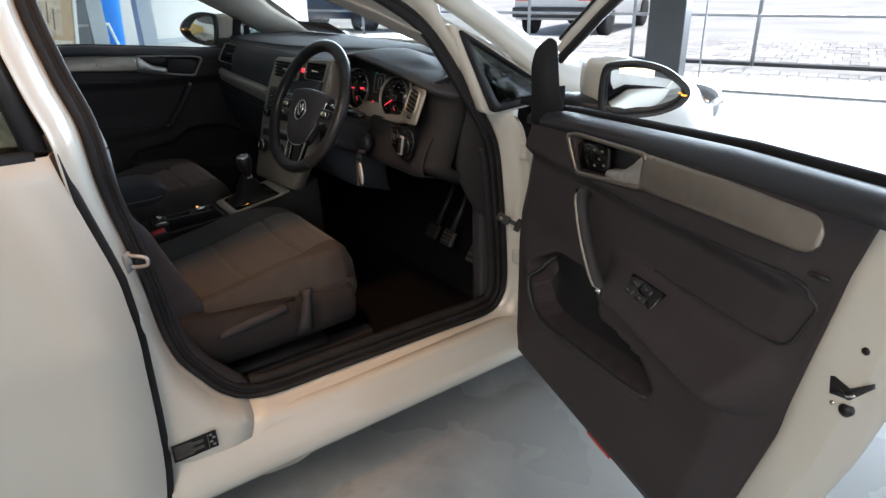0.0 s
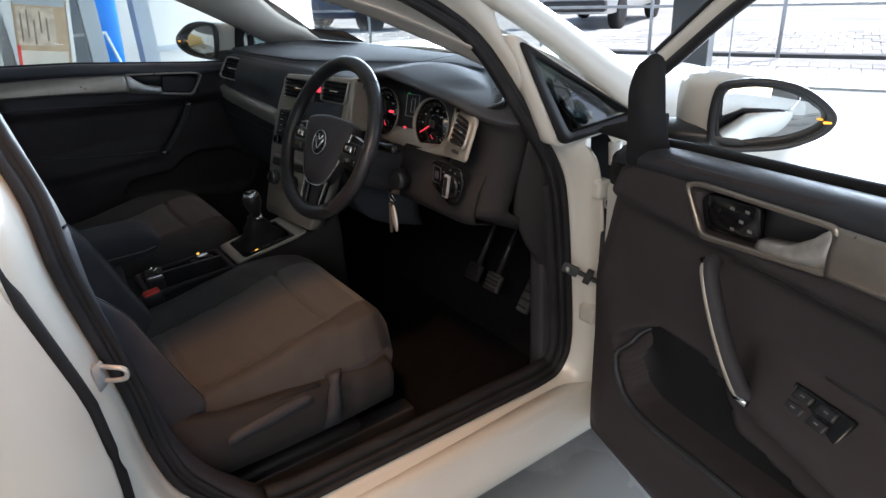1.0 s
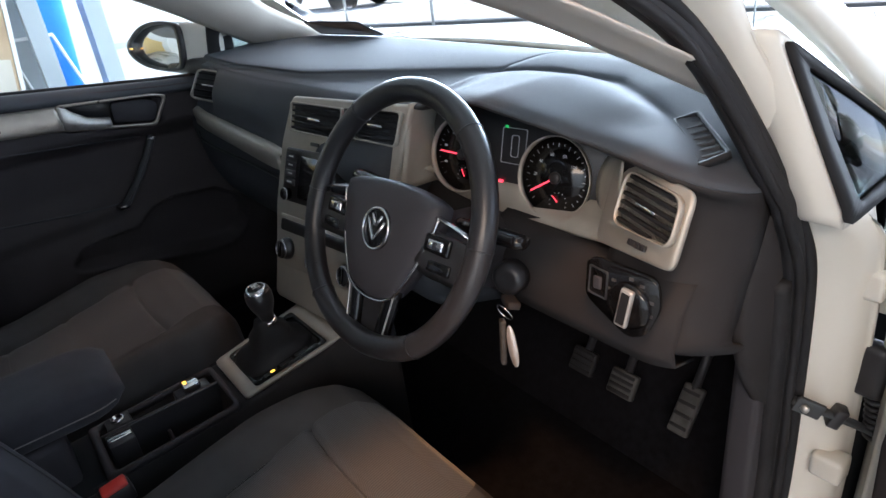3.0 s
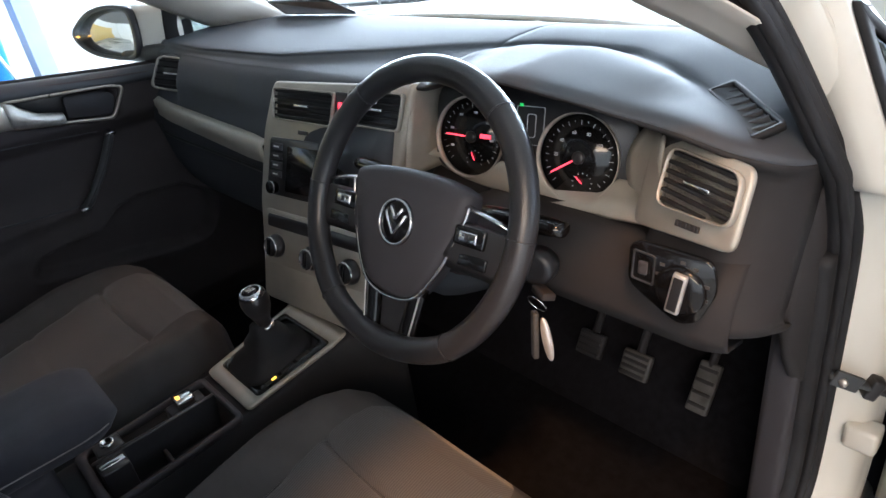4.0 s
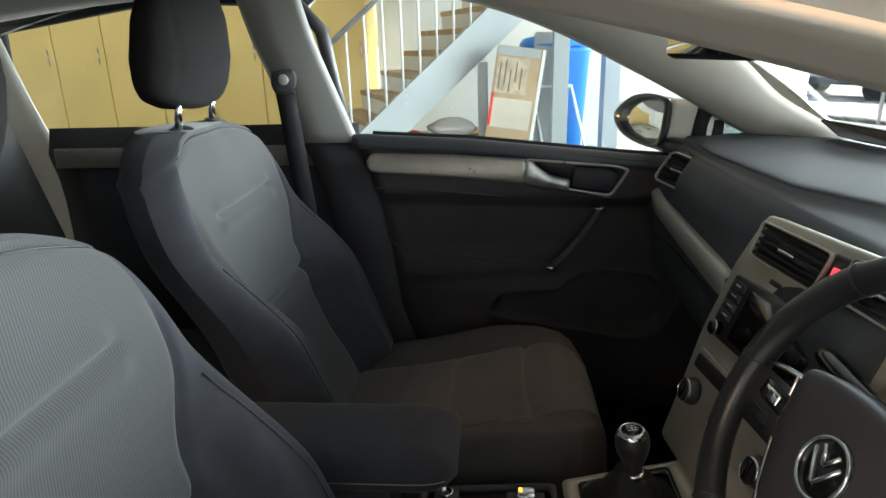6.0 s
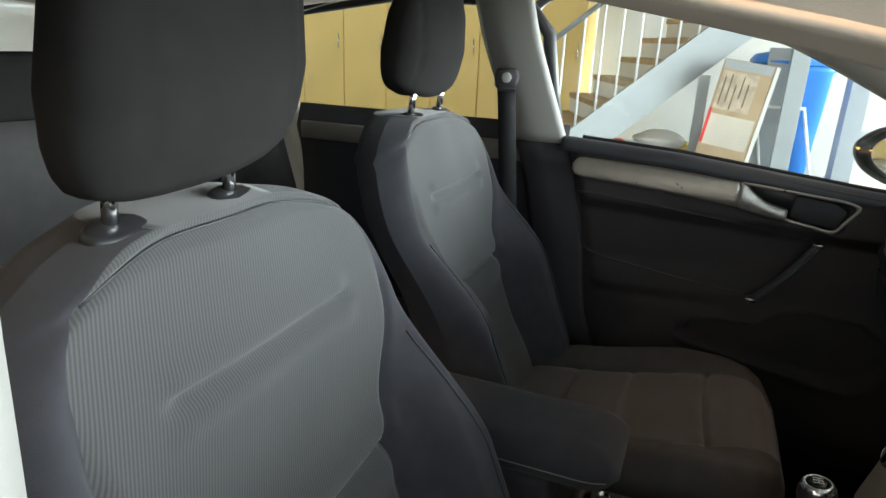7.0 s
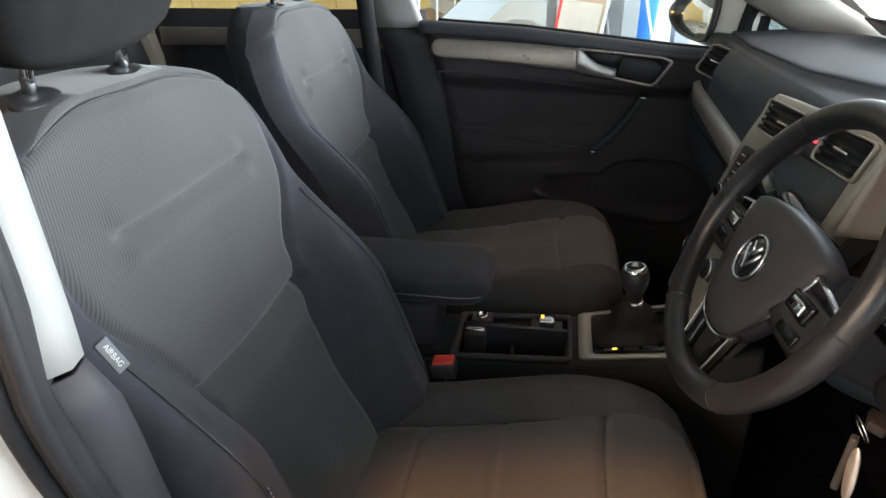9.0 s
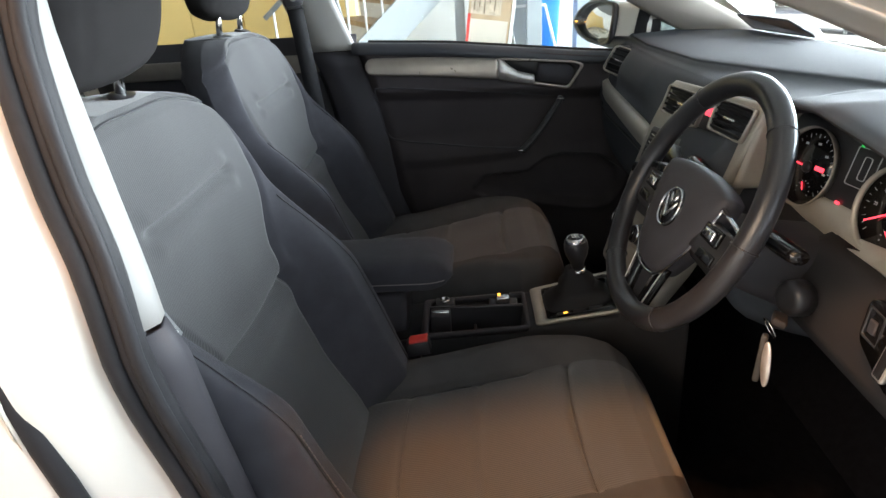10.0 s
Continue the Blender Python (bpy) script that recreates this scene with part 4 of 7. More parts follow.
        # window switches on the armrest
        part("switch_panel", block(-0.044, 0.044, -0.022, 0.022, -0.014, -0.003, 0.004, axes(D(0.617, 0.722, 0.086), D.u, Vector((0, 0, 1)) - D.n)), GLOSS, shell)
        for i in range(4):
            m = axes(D(0.596 + 0.034 * (i // 2), 0.722, 0.086), D.u, Vector((0, 0, 1)) - D.n) @ pose(0, 0.009 - 0.018 * (i % 2), 0)
            part("window_switch", block(-0.013, 0.013, -0.007, 0.007, -0.006, 0.001, 0.003, m), BLACK, shell)
            part("switch_mark", block(-0.003, 0.003, -0.001, 0.001, 0.001, 0.0016, 0, m), FAINT_PRINT, shell, smooth=False)
    # slanting pull handle
    pts = curve([D(0.420, 0.840, 0.078), D(0.430, 0.828, 0.094), D(0.472, 0.766, 0.104), D(0.522, 0.706, 0.108), D(0.542, 0.688, 0.100)], 20)
    part("grab_handle", tube(pts, 0.012 if drv else 0.009, 10, up=tuple(D.n)), HARD if drv else BLACK, shell)
    part("grab_handle_strip", tube([p + D.n * 0.009 + D.u * -0.004 for p in pts[3:-2]], 0.0045, 8), SILVER if drv else BLACK, shell)
    for q in (pts[1], pts[-3]):
        part("handle_cap", tube([q + D.n * 0.011 - D.u * 0.012, q + D.n * 0.011 + D.u * 0.010], 0.005, 8), CHROME, shell)
    part("seam_line", tube(curve([D(0.44, 0.845, 0.058), D(0.6, 0.862, 0.062), D(0.8, 0.875, 0.062), D(0.93, 0.882, 0.058)], 20), 0.003, 6), BLACK, shell)
    seam = [(0.44, 0.846), (0.62, 0.862), (0.80, 0.874), (0.91, 0.878), (0.925, 0.86), (0.905, 0.80), (0.885, 0.765), (0.84, 0.755), (0.70, 0.752), (0.60, 0.752)] if drv else [(0.44, 0.846), (0.62, 0.862), (0.80, 0.874), (0.945, 0.880), (0.965, 0.86), (0.945, 0.74), (0.90, 0.715), (0.80, 0.705), (0.66, 0.694), (0.57, 0.690), (0.54, 0.690)]
    part("inset_seam", tube([D(p.x, p.y, panel_depth(p.x, p.y, drv) - 0.0005) for p in curve([(a, b, 0) for a, b in seam], 70)], 0.0026, 6), BLACK if drv else HARD, shell, "piping round the inset panel")
    if drv:
        part("reflector", block(-0.045, 0.045, -0.012, 0.012, -0.004, 0.006, 0.003, axes(D(0.49, 0.285, 0.045), D.u, (0, 0, 1))), RED, shell)
    # sail corner, window frame
    if drv:
        sail = rounded([(0.000, 0.930), (-0.004, 1.050), (0.004, 1.083), (0.030, 1.106), (0.046, 1.096), (0.055, 1.0), (0.066, 0.955), (0.066, 0.935)], 0.010)
        corner = lambda u, v, w: D(0.224 + 0.61 * u - 0.79 * w, v, 0.100 - 0.79 * u - 0.61 * w)
    else:
        sail = rounded([(0.142, 0.925), (0.130, 1.052), (0.150, 1.088), (0.184, 1.104), (0.198, 1.05), (0.214, 0.965), (0.212, 0.935)], 0.010)
        corner = lambda u, v, w: D(u, v, 0.034 - 0.1 * max(0, v - 0.95) + w)
    part("sail_panel", plate(sail, corner, 0.014 if drv else 0.022, 0.005), MATT_BLACK, shell, "black mirror corner panel")
    fr = curve([(0.12, 1.06, 0), (0.17, 1.105, 0), (0.27, 1.19, 0), (0.43, 1.29, 0), (0.62, 1.345, 0), (0.82, 1.36, 0)] + ([(0.955, 1.33, 0), (0.995, 1.20, 0), (1.0, 1.0, 0)] if drv else [(1.0, 1.355, 0), (1.13, 1.335, 0), (1.165, 1.24, 0), (1.075, 1.0, 0)]), 60)
    frames = (("window_frame", BLACK, 0.006, 0.011, -0.017), ("frame_skin", WHITE, 0.000, 0.017, 0.004), ("frame_seal", MATT_BLACK, 0.004, 0.007, 0.026)) if drv else (("window_frame", BLACK, 0.012, 0.019, 0.0), ("frame_skin", WHITE, -0.018, 0.021, 0.006))
    for name, mat, dn, r, off in frames:
        part(name, tube([D(p.x, p.y + off, dn - 0.30 * max(0, p.y - 0.98)) for p in fr], r if drv else r * 0.6, 8, up=tuple(D.n)), mat, shell)
    if not drv:
        gl = [(0.16, 0.95)] + [(p.x, p.y) for p in fr[8:]] + [(1.07, 0.985)]
        gp = part("door_glass", plate(gl, lambda u, v, w: D(u, v, 0.0 - 0.30 * max(0, v - 0.98) + w), 0.003, 0.001), GLASS, shell)
        gp.visible_shadow = False
    else:
        flat = lambda u, v, w: D(u, v, 0.008 + w)
        lt = part("latch", plate([(0.924, 0.731), (0.930, 0.734), (0.956, 0.730), (0.984, 0.753), (0.986, 0.747), (0.960, 0.714), (0.929, 0.707)], lambda u, v, w: D(0.95 + (u - 0.95) * 0.9, v, 0.004 + w), 0.006, 0.001), BLACK, shell, "black latch opening")
        part("latch_claw", tube([D(0.945, 0.722, 0.011), D(0.958, 0.720, 0.012), D(0.966, 0.727, 0.011)], 0.0025, 6), CHROME, lt)
        for u, v, r in ((0.962, 0.790, 0.005), (0.957, 0.697, 0.009), (0.938, 0.696, 0.003)):
            part("plug" if r > 0.004 else "bolt", lathe([(r, -0.004), (r, 0.004), (r * 0.8, 0.006), (0.0005, 0.006)], axes(D(u, v, 0.006), -D.u, (0, 0, 1)), 16), BLACK if r > 0.004 else CHROME, shell)
        # pressed opening and belt end ahead of the lining
        hole = rounded([(0.048, 0.836), (0.047, 0.868), (0.052, 0.893), (0.069, 0.907), (0.111, 0.907), (0.116, 0.899), (0.101, 0.881), (0.082, 0.852), (0.071, 0.835)], 0.006)
        part("frame_opening", plate(hole, lambda u, v, w: D(u, v, 0.0075 + w), 0.003, 0.0005), MATT_BLACK, shell, "black opening pressed in the door frame")
        part("belt_end", plate(rounded([(0.034, 0.937), (0.215, 0.944), (0.215, 1.004), (0.052, 0.951)], 0.006), lambda u, v, w: D(u, v, 0.018 + w), 0.020, 0.003), MATT_BLACK, shell, "black plastic corner at the belt line")
        # hinge gear in the front shut gap
        part("cable_boot", block(0.792, 0.834, 0.426, 0.456, 0.622, 0.704, 0.012, None, 3), BLACK, shell, "black rubber cable boot")
        for i in range(7):
            part("boot_ring", hoop([(0.008, -0.0045), (0.0125, 0.0), (0.008, 0.0045)], pose(0.824 + 0.0012 * i, 0.442, 0.616 - 0.0095 * i), 16), BLACK, shell)
        part("hinge_pin", tube([(0.814, 0.444, 0.895), (0.817, 0.444, 0.850)], 0.013, 14), WHITE, shell, "white painted hinge pin")
        part("hinge_rod", tube([(0.818, 0.444, 0.852), (0.828, 0.444, 0.730)], 0.0065, 10), BLACK, shell)
        part("hinge_pin", tube([(0.828, 0.444, 0.733), (0.829, 0.444, 0.692)], 0.010, 14), WHITE, shell, "white painted hinge pin")
        part("hinge_bracket", sheet([[(0.780, 0.446, 0.752), (0.780, 0.430, 0.752), (0.780, 0.430, 0.782), (0.780, 0.446, 0.782)], [(0.828, 0.440, 0.758), (0.828, 0.424, 0.758), (0.828, 0.424, 0.788), (0.828, 0.440, 0.788)], [(0.870, 0.424, 0.792), (0.870, 0.404, 0.788), (0.870, 0.404, 0.822), (0.870, 0.424, 0.826)]], loop=True, ends=True), WHITE, shell, "white painted hinge bracket")
        part("hinge_bolt", lathe([(0.009, 0), (0.009, 0.005), (0.006, 0.008), (0.001, 0.008)], axes((0.829, 0.423, 0.773), (1, 0, 0), (0, 0, 1)), 8), BLACK, shell)
    return shell


DRIVER_DOOR = door(OPEN, True)
PASSENGER_DOOR = door(SHUT, False)


def door_mirror(root, out, face, shell, wide=1.0, tall=1.0):
    """Housing on a foot, with a glass set in a black rim. out: from the door to the tip; face: the way the glass looks."""
    o, f = Vector(out).normalized(), Vector(face).normalized()
    up = (Vector((0, 0, 1)) - f * f.z).normalized()
    place = lambda u, v, w: Vector(root) + o * (u * wide) + up * (v * tall) + f * w
    shape = [(0.0, 0.045), (0.03, 0.060), (0.075, 0.062), (0.125, 0.050), (0.165, 0.022), (0.178, 0.0), (0.165, -0.024), (0.125, -0.046), (0.07, -0.056), (0.015, -0.056), (-0.005, -0.03)]
    loop = [(p.x, p.y) for p in curve([(u, v, 0) for u, v in shape], 44, closed=True)]
    cx, cy = 0.085, 0.0
    sc = lambda k, du=0: [(cx + (u - cx) * k + du, cy + (v - cy) * k) for u, v in loop]
    layers = ((0.0, 1.0, 0.0, 0), (-0.012, 1.02, -0.012, 0), (-0.035, 1.0, -0.040, 0.002), (-0.065, 0.93, -0.062, 0.004), (-0.095, 0.74, -0.066, 0.004), (-0.115, 0.45, -0.062, 0), (-0.122, 0.15, -0.06, 0))
    part("mirror_housing", sheet([[place(u, v + dv, w) for u, v in sc(k, du)] for w, k, du, dv in layers], loop=True, ends=True), WHITE, shell, "white door mirror housing")
    part("mirror_rim", ring(sc(1.03), sc(0.895), lambda u, v, w: place(u, v, w), 0.012), BLACK, shell, "black rim of the mirror glass")
    part("mirror_glass", plate(sc(0.905), lambda u, v, w: place(u, v, w), 0.004, 0.001), MIRROR, shell, "door mirror glass")
    foot = [[place(u, v, w) for v, w in oval(vc, wc, hv, hw, 20, 3)] for u, vc, wc, hv, hw in ((-0.13, -0.050, -0.045, 0.026, 0.036), (-0.07, -0.046, -0.040, 0.023, 0.038), (-0.01, -0.046, -0.034, 0.022, 0.040), (0.04, -0.047, -0.034, 0.018, 0.040), (0.09, -0.050, -0.034, 0.010, 0.034))]
    part("mirror_foot", sheet(foot, loop=True, ends=True), BLACK, shell, "black mirror foot")
    part("indicator", block(-0.006, 0.006, -0.0018, 0.0018, -0.002, 0.003, 0.001, axes(place(0.168, -0.004, 0.010), o, (0, 0, 1))), AMBER_GLOW, shell)


door_mirror((1.035, 0.425, 0.985), (0.80, 0.52, 0), (0.55, -0.83, -0.085), DRIVER_DOOR)
door_mirror((-0.80, 0.17, 1.029), (-0.959, -0.283, 0), (0.283, -0.945, 0.165), PASSENGER_DOOR, 1.42, 1.06)


# ---------------------------------------------------------------- dashboard
LIP_Y = [(-0.76, 0.185), (-0.66, 0.175), (-0.5, 0.165), (-0.3, 0.165), (-0.14, 0.18), (0.1, 0.195), (0.22, 0.20), (0.30, 0.175), (0.41, 0.16), (0.53, 0.165), (0.62, 0.18), (0.69, 0.20), (0.76, 0.22)]
LIP_Z = [(-0.76, 0.985), (-0.5, 0.992), (-0.14, 0.99), (0.1, 0.99), (0.22, 0.997), (0.30, 1.022), (0.41, 1.036), (0.53, 1.020), (0.62, 0.998), (0.69, 0.972), (0.76, 0.945)]
CREASE_Y = [(-0.76, 0.19), (-0.5, 0.185), (-0.2, 0.21), (0.0, 0.30), (0.14, 0.371), (0.28, 0.421), (0.434, 0.404), (0.606, 0.30), (0.70, 0.25), (0.76, 0.24)]


def end_turn(x):
    t = min(1.0, max(0.0, (x - 0.655) / 0.074))
    return 0.085 * (1 - math.sqrt(max(0.0, 1 - t * t)))


def dash_row(x):
    ly, lz, cy = lerp(LIP_Y, x), lerp(LIP_Z, x), max(lerp(CREASE_Y, x), lerp(LIP_Y, x) + 0.02)
    nest = step(0.182, 0.200, x) * (1 - step(0.560, 0.582, x))
    base = 0.575 - 0.25 * max(0, abs(x + 0.02) - 0.45) ** 1.2
    cz = 1.003 - 0.03 * max(0, x - 0.5) / 0.25
    top = [(base, 1.004), (cy + (base - cy) * 0.6, 1.012 - 0.03 * max(0, x - 0.55)), (cy + 0.025, cz + 0.006), (cy, cz)]
    top += [(cy + (ly - cy) * 0.35, cz + (lz - cz) * 0.55 + 0.012 * nest), (cy + (ly - cy) * 0.8, lz + 0.003), (ly, lz)]
    fb = 0.026 * step(0.53, 0.60, -x)
    pas = [(ly - 0.018 + fb * 0.6, lz - 0.012), (ly - 0.04 + fb, lz - 0.05), (0.125 + fb * 0.5, 0.90), (0.118, 0.865), (0.128, 0.80), (0.15, 0.70), (0.22, 0.60), (0.38, 0.54)]
    drv = [(ly, lz - 0.012), (0.282, lz - 0.022), (0.285, 0.93), (0.265, 0.872), (0.222, 0.850), (0.178, 0.80), (0.172, 0.762), (0.36, 0.72)]
    rgt = [(ly - 0.003, lz - 0.012), (0.215, lz - 0.03), (0.213, 0.91), (0.200, 0.870), (0.188, 0.845), (0.172, 0.80), (0.170, 0.765), (0.30, 0.70)]
    r = step(0.176, 0.198, x)
    low = []
    for p, d, g in zip(pas, drv, rgt):
        q = (d[0] * nest + g[0] * (1 - nest), d[1] * nest + g[1] * (1 - nest))
        low.append((p[0] * (1 - r) + q[0] * r, p[1] * (1 - r) + q[1] * r))
    t = end_turn(x)
    return [(x, p.x + t * (1 - step(ly + 0.06, ly + 0.20, p.x)), p.y - 0.25 * t * step(0.93, 0.98, p.y)) for p in curve([(a, b, 0) for a, b in top + low], 56)]


rows = [dash_row(-0.755 + 1.40 * i / 112) for i in range(112)] + [dash_row(0.645 + 0.083 * i / 18) for i in range(19)]
face = [r for r in rows if r[0][0] >= 0.188]
skin = slab([r for r in rows if r[0][0] < 0.20], -0.004)
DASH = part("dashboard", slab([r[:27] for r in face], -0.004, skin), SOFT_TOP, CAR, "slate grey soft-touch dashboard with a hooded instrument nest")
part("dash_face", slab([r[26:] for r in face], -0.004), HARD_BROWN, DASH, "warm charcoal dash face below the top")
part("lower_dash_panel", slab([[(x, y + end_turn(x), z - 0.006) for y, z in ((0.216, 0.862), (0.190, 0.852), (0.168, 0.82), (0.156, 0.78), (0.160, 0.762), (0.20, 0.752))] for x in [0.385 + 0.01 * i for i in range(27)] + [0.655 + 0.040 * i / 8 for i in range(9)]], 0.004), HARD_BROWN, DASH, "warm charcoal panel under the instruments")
# end cap of the dashboard at the door
cap = rounded([(0.235, 0.955), (0.40, 0.985), (0.56, 0.98), (0.60, 0.50), (0.30, 0.56), (0.215, 0.68), (0.178, 0.765), (0.190, 0.86), (0.205, 0.91)], 0.025)
for x0 in (0.714, -0.752):
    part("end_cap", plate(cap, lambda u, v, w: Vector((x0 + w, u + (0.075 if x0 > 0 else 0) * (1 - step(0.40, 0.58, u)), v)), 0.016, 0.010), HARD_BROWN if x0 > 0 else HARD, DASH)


def vent(name, outline, m, slats, parent, label, frame=0.010, knob=True, rim=SILVER, fade=0.0):
    """An air outlet: dark box, level slats, a bright rim and a slider."""
    place = on(m)
    k = len(outline)
    cx, cy = sum(p[0] for p in outline) / k, sum(p[1] for p in outline) / k
    grow = lambda d: [(cx + (u - cx) * (1 + d / max(abs(q[0] - cx) for q in outline)), cy + (v - cy) * (1 + d / max(abs(q[1] - cy) for q in outline))) for u, v in outline]
    box = part(name, plate(outline, lambda u, v, w: place(u, v, w - 0.004), 0.003), BLACK, parent, label)
    part("rim", ring(grow(frame), outline, place, 0.008), rim, box)
    v0, v1 = min(p[1] for p in outline), max(p[1] for p in outline)
    for i in range(slats):
        v = v0 + (v1 - v0) * (i + 0.5) / slats
        xs = [p[0] + (q[0] - p[0]) * (v - p[1]) / (q[1] - p[1]) for p, q in zip(outline, outline[1:] + outline[:1]) if (p[1] - v) * (q[1] - v) <= 0 and p[1] != q[1]]
        a, b = min(xs) + 0.001, max(xs) - 0.001
        part("slat", block(a, b, v - 0.0022, v + 0.0022, -0.002, 0.005, 0.001, m), MATT_BLACK, box)
    if knob:
        part("slider", block(cx - 0.018, cx + 0.018, cy - 0.002, cy + 0.0025, 0.0045, 0.009, 0.0012, m), CHROME, box)
    return box


# right outlet in its silver panel
RV = axes((0.637, 0.190, 0.920), (0.93, -0.37, 0), (0, 0.4, 0.9))
pnl = rounded([(-0.068, -0.056), (0.074, -0.034), (0.062, 0.050), (-0.084, 0.053)], 0.014)
part("outlet_panel", plate(pnl, on(RV), 0.007, 0.003), SILVER, DASH, "satin silver outlet panel")
RV2 = RV @ Matrix.Translation((0, 0, 0.008))
vent("air_outlet", rounded([(-0.036, -0.0205), (0.066, -0.0105), (0.057, 0.0405), (-0.042, 0.0415)], 0.016, 6), RV2, 6, DASH, "black slatted air outlet", 0.002)
part("thumb_wheel", block(-0.016, 0.016, -0.0035, 0.0035, 0, 0.004, 0.001, RV2 @ pose(0.014, -0.0285, 0, 0, 0, 6)), BLACK, DASH)
for i in range(5):
    part("wheel_rib", block(-0.0008, 0.0008, -0.003, 0.003, 0.004, 0.005, 0, RV2 @ pose(0.014, -0.0285, 0, 0, 0, 6) @ pose(-0.012 + 0.006 * i, 0, 0)), HARD, DASH, smooth=False)
# left outlet and the silver strip
LV = axes((-0.606, 0.138, 0.951), (0.78, 0.62, -0.194), (0.12, 0.30, 1))
lv = rounded([(-0.027, -0.0175), (-0.020, -0.024), (0.033, -0.0265), (0.0415, -0.020), (0.0525, 0.028), (0.047, 0.035), (-0.003, 0.036), (-0.011, 0.031)], 0.008)
lv = [(0.013 + (u - 0.013) * 1.14, 0.005 + (v - 0.005) * 1.14) for u, v in lv]
part("outlet_housing", plate([(u * 1.12, v * 1.12) for u, v in lv], lambda u, v, w: LV @ Vector((u, v, w - 0.045)), 0.042, 0.006), SOFT_TOP, DASH)
vent("air_outlet", lv, LV, 5, DASH, "small black slatted air outlet", 0.0035, True, SILVER)
rows = []
for i in range(30):
    x = -0.735 + 0.585 * i / 29
    h = lerp([(-0.735, 0.016), (-0.7, 0.021), (-0.2, 0.026), (-0.155, 0.022)], x)
    c = lerp([(-0.735, 0.872), (-0.5, 0.864), (-0.15, 0.853)], x)
    y = lerp([(-0.735, 0.130), (-0.6, 0.116), (-0.3, 0.110), (-0.15, 0.108)], x)
    rows.append([(x, y + 0.01, c + h), (x, y - 0.003, c + h * 0.7), (x, y - 0.004, c - h * 0.7), (x, y + 0.008, c - h)])
part("dash_strip", slab(rows, 0.003), SILVER, DASH, "satin silver strip above the glovebox")
part("glovebox_gap", tube(curve([(-0.70, 0.122, 0.83), (-0.68, 0.126, 0.80), (-0.4, 0.125, 0.80), (-0.17, 0.122, 0.80)], 20), 0.003, 6), BLACK, DASH)
# demister at the driver's end of the top
DF = axes((0.641, 0.284, 0.985), (0.72, -0.68, -0.09), (0.1, 0.93, 0.34))
vent("demister", rounded([(-0.062, -0.011), (0.060, -0.015), (0.060, 0.012), (-0.056, 0.012)], 0.003), DF, 0, DASH, "small slatted demister outlet", 0.005, False, MATT_BLACK)
for i in range(7):
    part("demister_slat", block(-0.0022, 0.0022, -0.012, 0.012, -0.001, 0.005, 0.001, DF @ pose(-0.048 + 0.016 * i, 0, 0, 0, 0, -14)), SOFT_TOP, DASH)

# ---------------------------------------------------------------- instruments
NEST = axes((0.370, 0.240, 0.916), (1, 0.15, 0), (0, 0.26, 1))
place = on(NEST)
part("instrument_face", plate(rounded([(-0.158, -0.050), (0.158, -0.050), (0.160, 0.045), (0.10, 0.095), (-0.10, 0.098), (-0.158, 0.07)], 0.03), place, 0.002), BLACK, DASH, "black instrument face")
for cx, cv in ((-0.0915, 0.001), (0.081, -0.008)):
    d = part("dial", lathe([(0.056, 0.002), (0.056, 0.004), (0.001, 0.004)], NEST @ Matrix.Translation((cx, cv, 0)), 40), GLOSS, DASH, "round black dial with pale marks and a red needle")
    part("dial_rim", hoop([(0.0565, 0.002), (0.0588, 0.012), (0.0580, 0.0135), (0.0565, 0.006)], NEST @ Matrix.Translation((cx, cv, 0)), 48), SILVER, d, "satin silver dial rim")
    for i in range(25):
        a = radians(225 - 270 * i / 24)
        r0, r1 = (0.043, 0.0485) if i % 2 == 0 else (0.046, 0.0485)
        m = NEST @ Matrix.Translation((cx, cv, 0.0045)) @ Matrix.Rotation(a, 4, "Z")
        part("dial_mark", block(r0, r1, -0.00035, 0.00035, 0, 0.0006, 0, m), DIAL_WHITE, d, smooth=False)
    ang = 178 if cx < 0 else 212
    m = NEST @ Matrix.Translation((cx, cv, 0.006)) @ Matrix.Rotation(radians(ang), 4, "Z")
    part("needle", block(0.004, 0.044, -0.0011, 0.0011, 0, 0.001, 0.0003, m), RED_GLOW, d, "red needle", smooth=False)
    part("needle_hub", lathe([(0.0085, 0.004), (0.0085, 0.008), (0.005, 0.0095), (0.001, 0.0095)], NEST @ Matrix.Translation((cx, cv, 0)), 20), BLACK, d)
    m = NEST @ Matrix.Translation((cx + 0.008, cv - 0.033, 0.0046))
    for i in range(9):
        a = radians(200 - 220 * i / 8)
        part("gauge_mark", block(0.0125, 0.0145, -0.0004, 0.0004, 0, 0.0005, 0, m @ Matrix.Rotation(a, 4, "Z")), DIAL_WHITE, d, smooth=False)
    part("gauge_needle", block(0.0, 0.012, -0.0006, 0.0006, 0.0006, 0.0012, 0, m @ Matrix.Rotation(radians(140 if cx > 0 else 120), 4, "Z")), RED_GLOW, d, smooth=False)


def lettering(text, size, m, mat, parent, name="print"):
    cu = bpy.data.curves.new(name, "FONT")
    cu.body, cu.size, cu.align_x, cu.align_y, cu.extrude = text, size, "CENTER", "CENTER", 0.0001
    ob = bpy.data.objects.new("letters", cu)
    scene.collection.objects.link(ob)
    me = bpy.data.meshes.new_from_object(ob.evaluated_get(bpy.context.evaluated_depsgraph_get()))
    bpy.data.objects.remove(ob)
    bpy.data.curves.remove(cu)
    me.materials.clear()
    me.materials.append(mat)
    o = new(name, me)
    o.matrix_world = m
    o.parent = parent
    return o


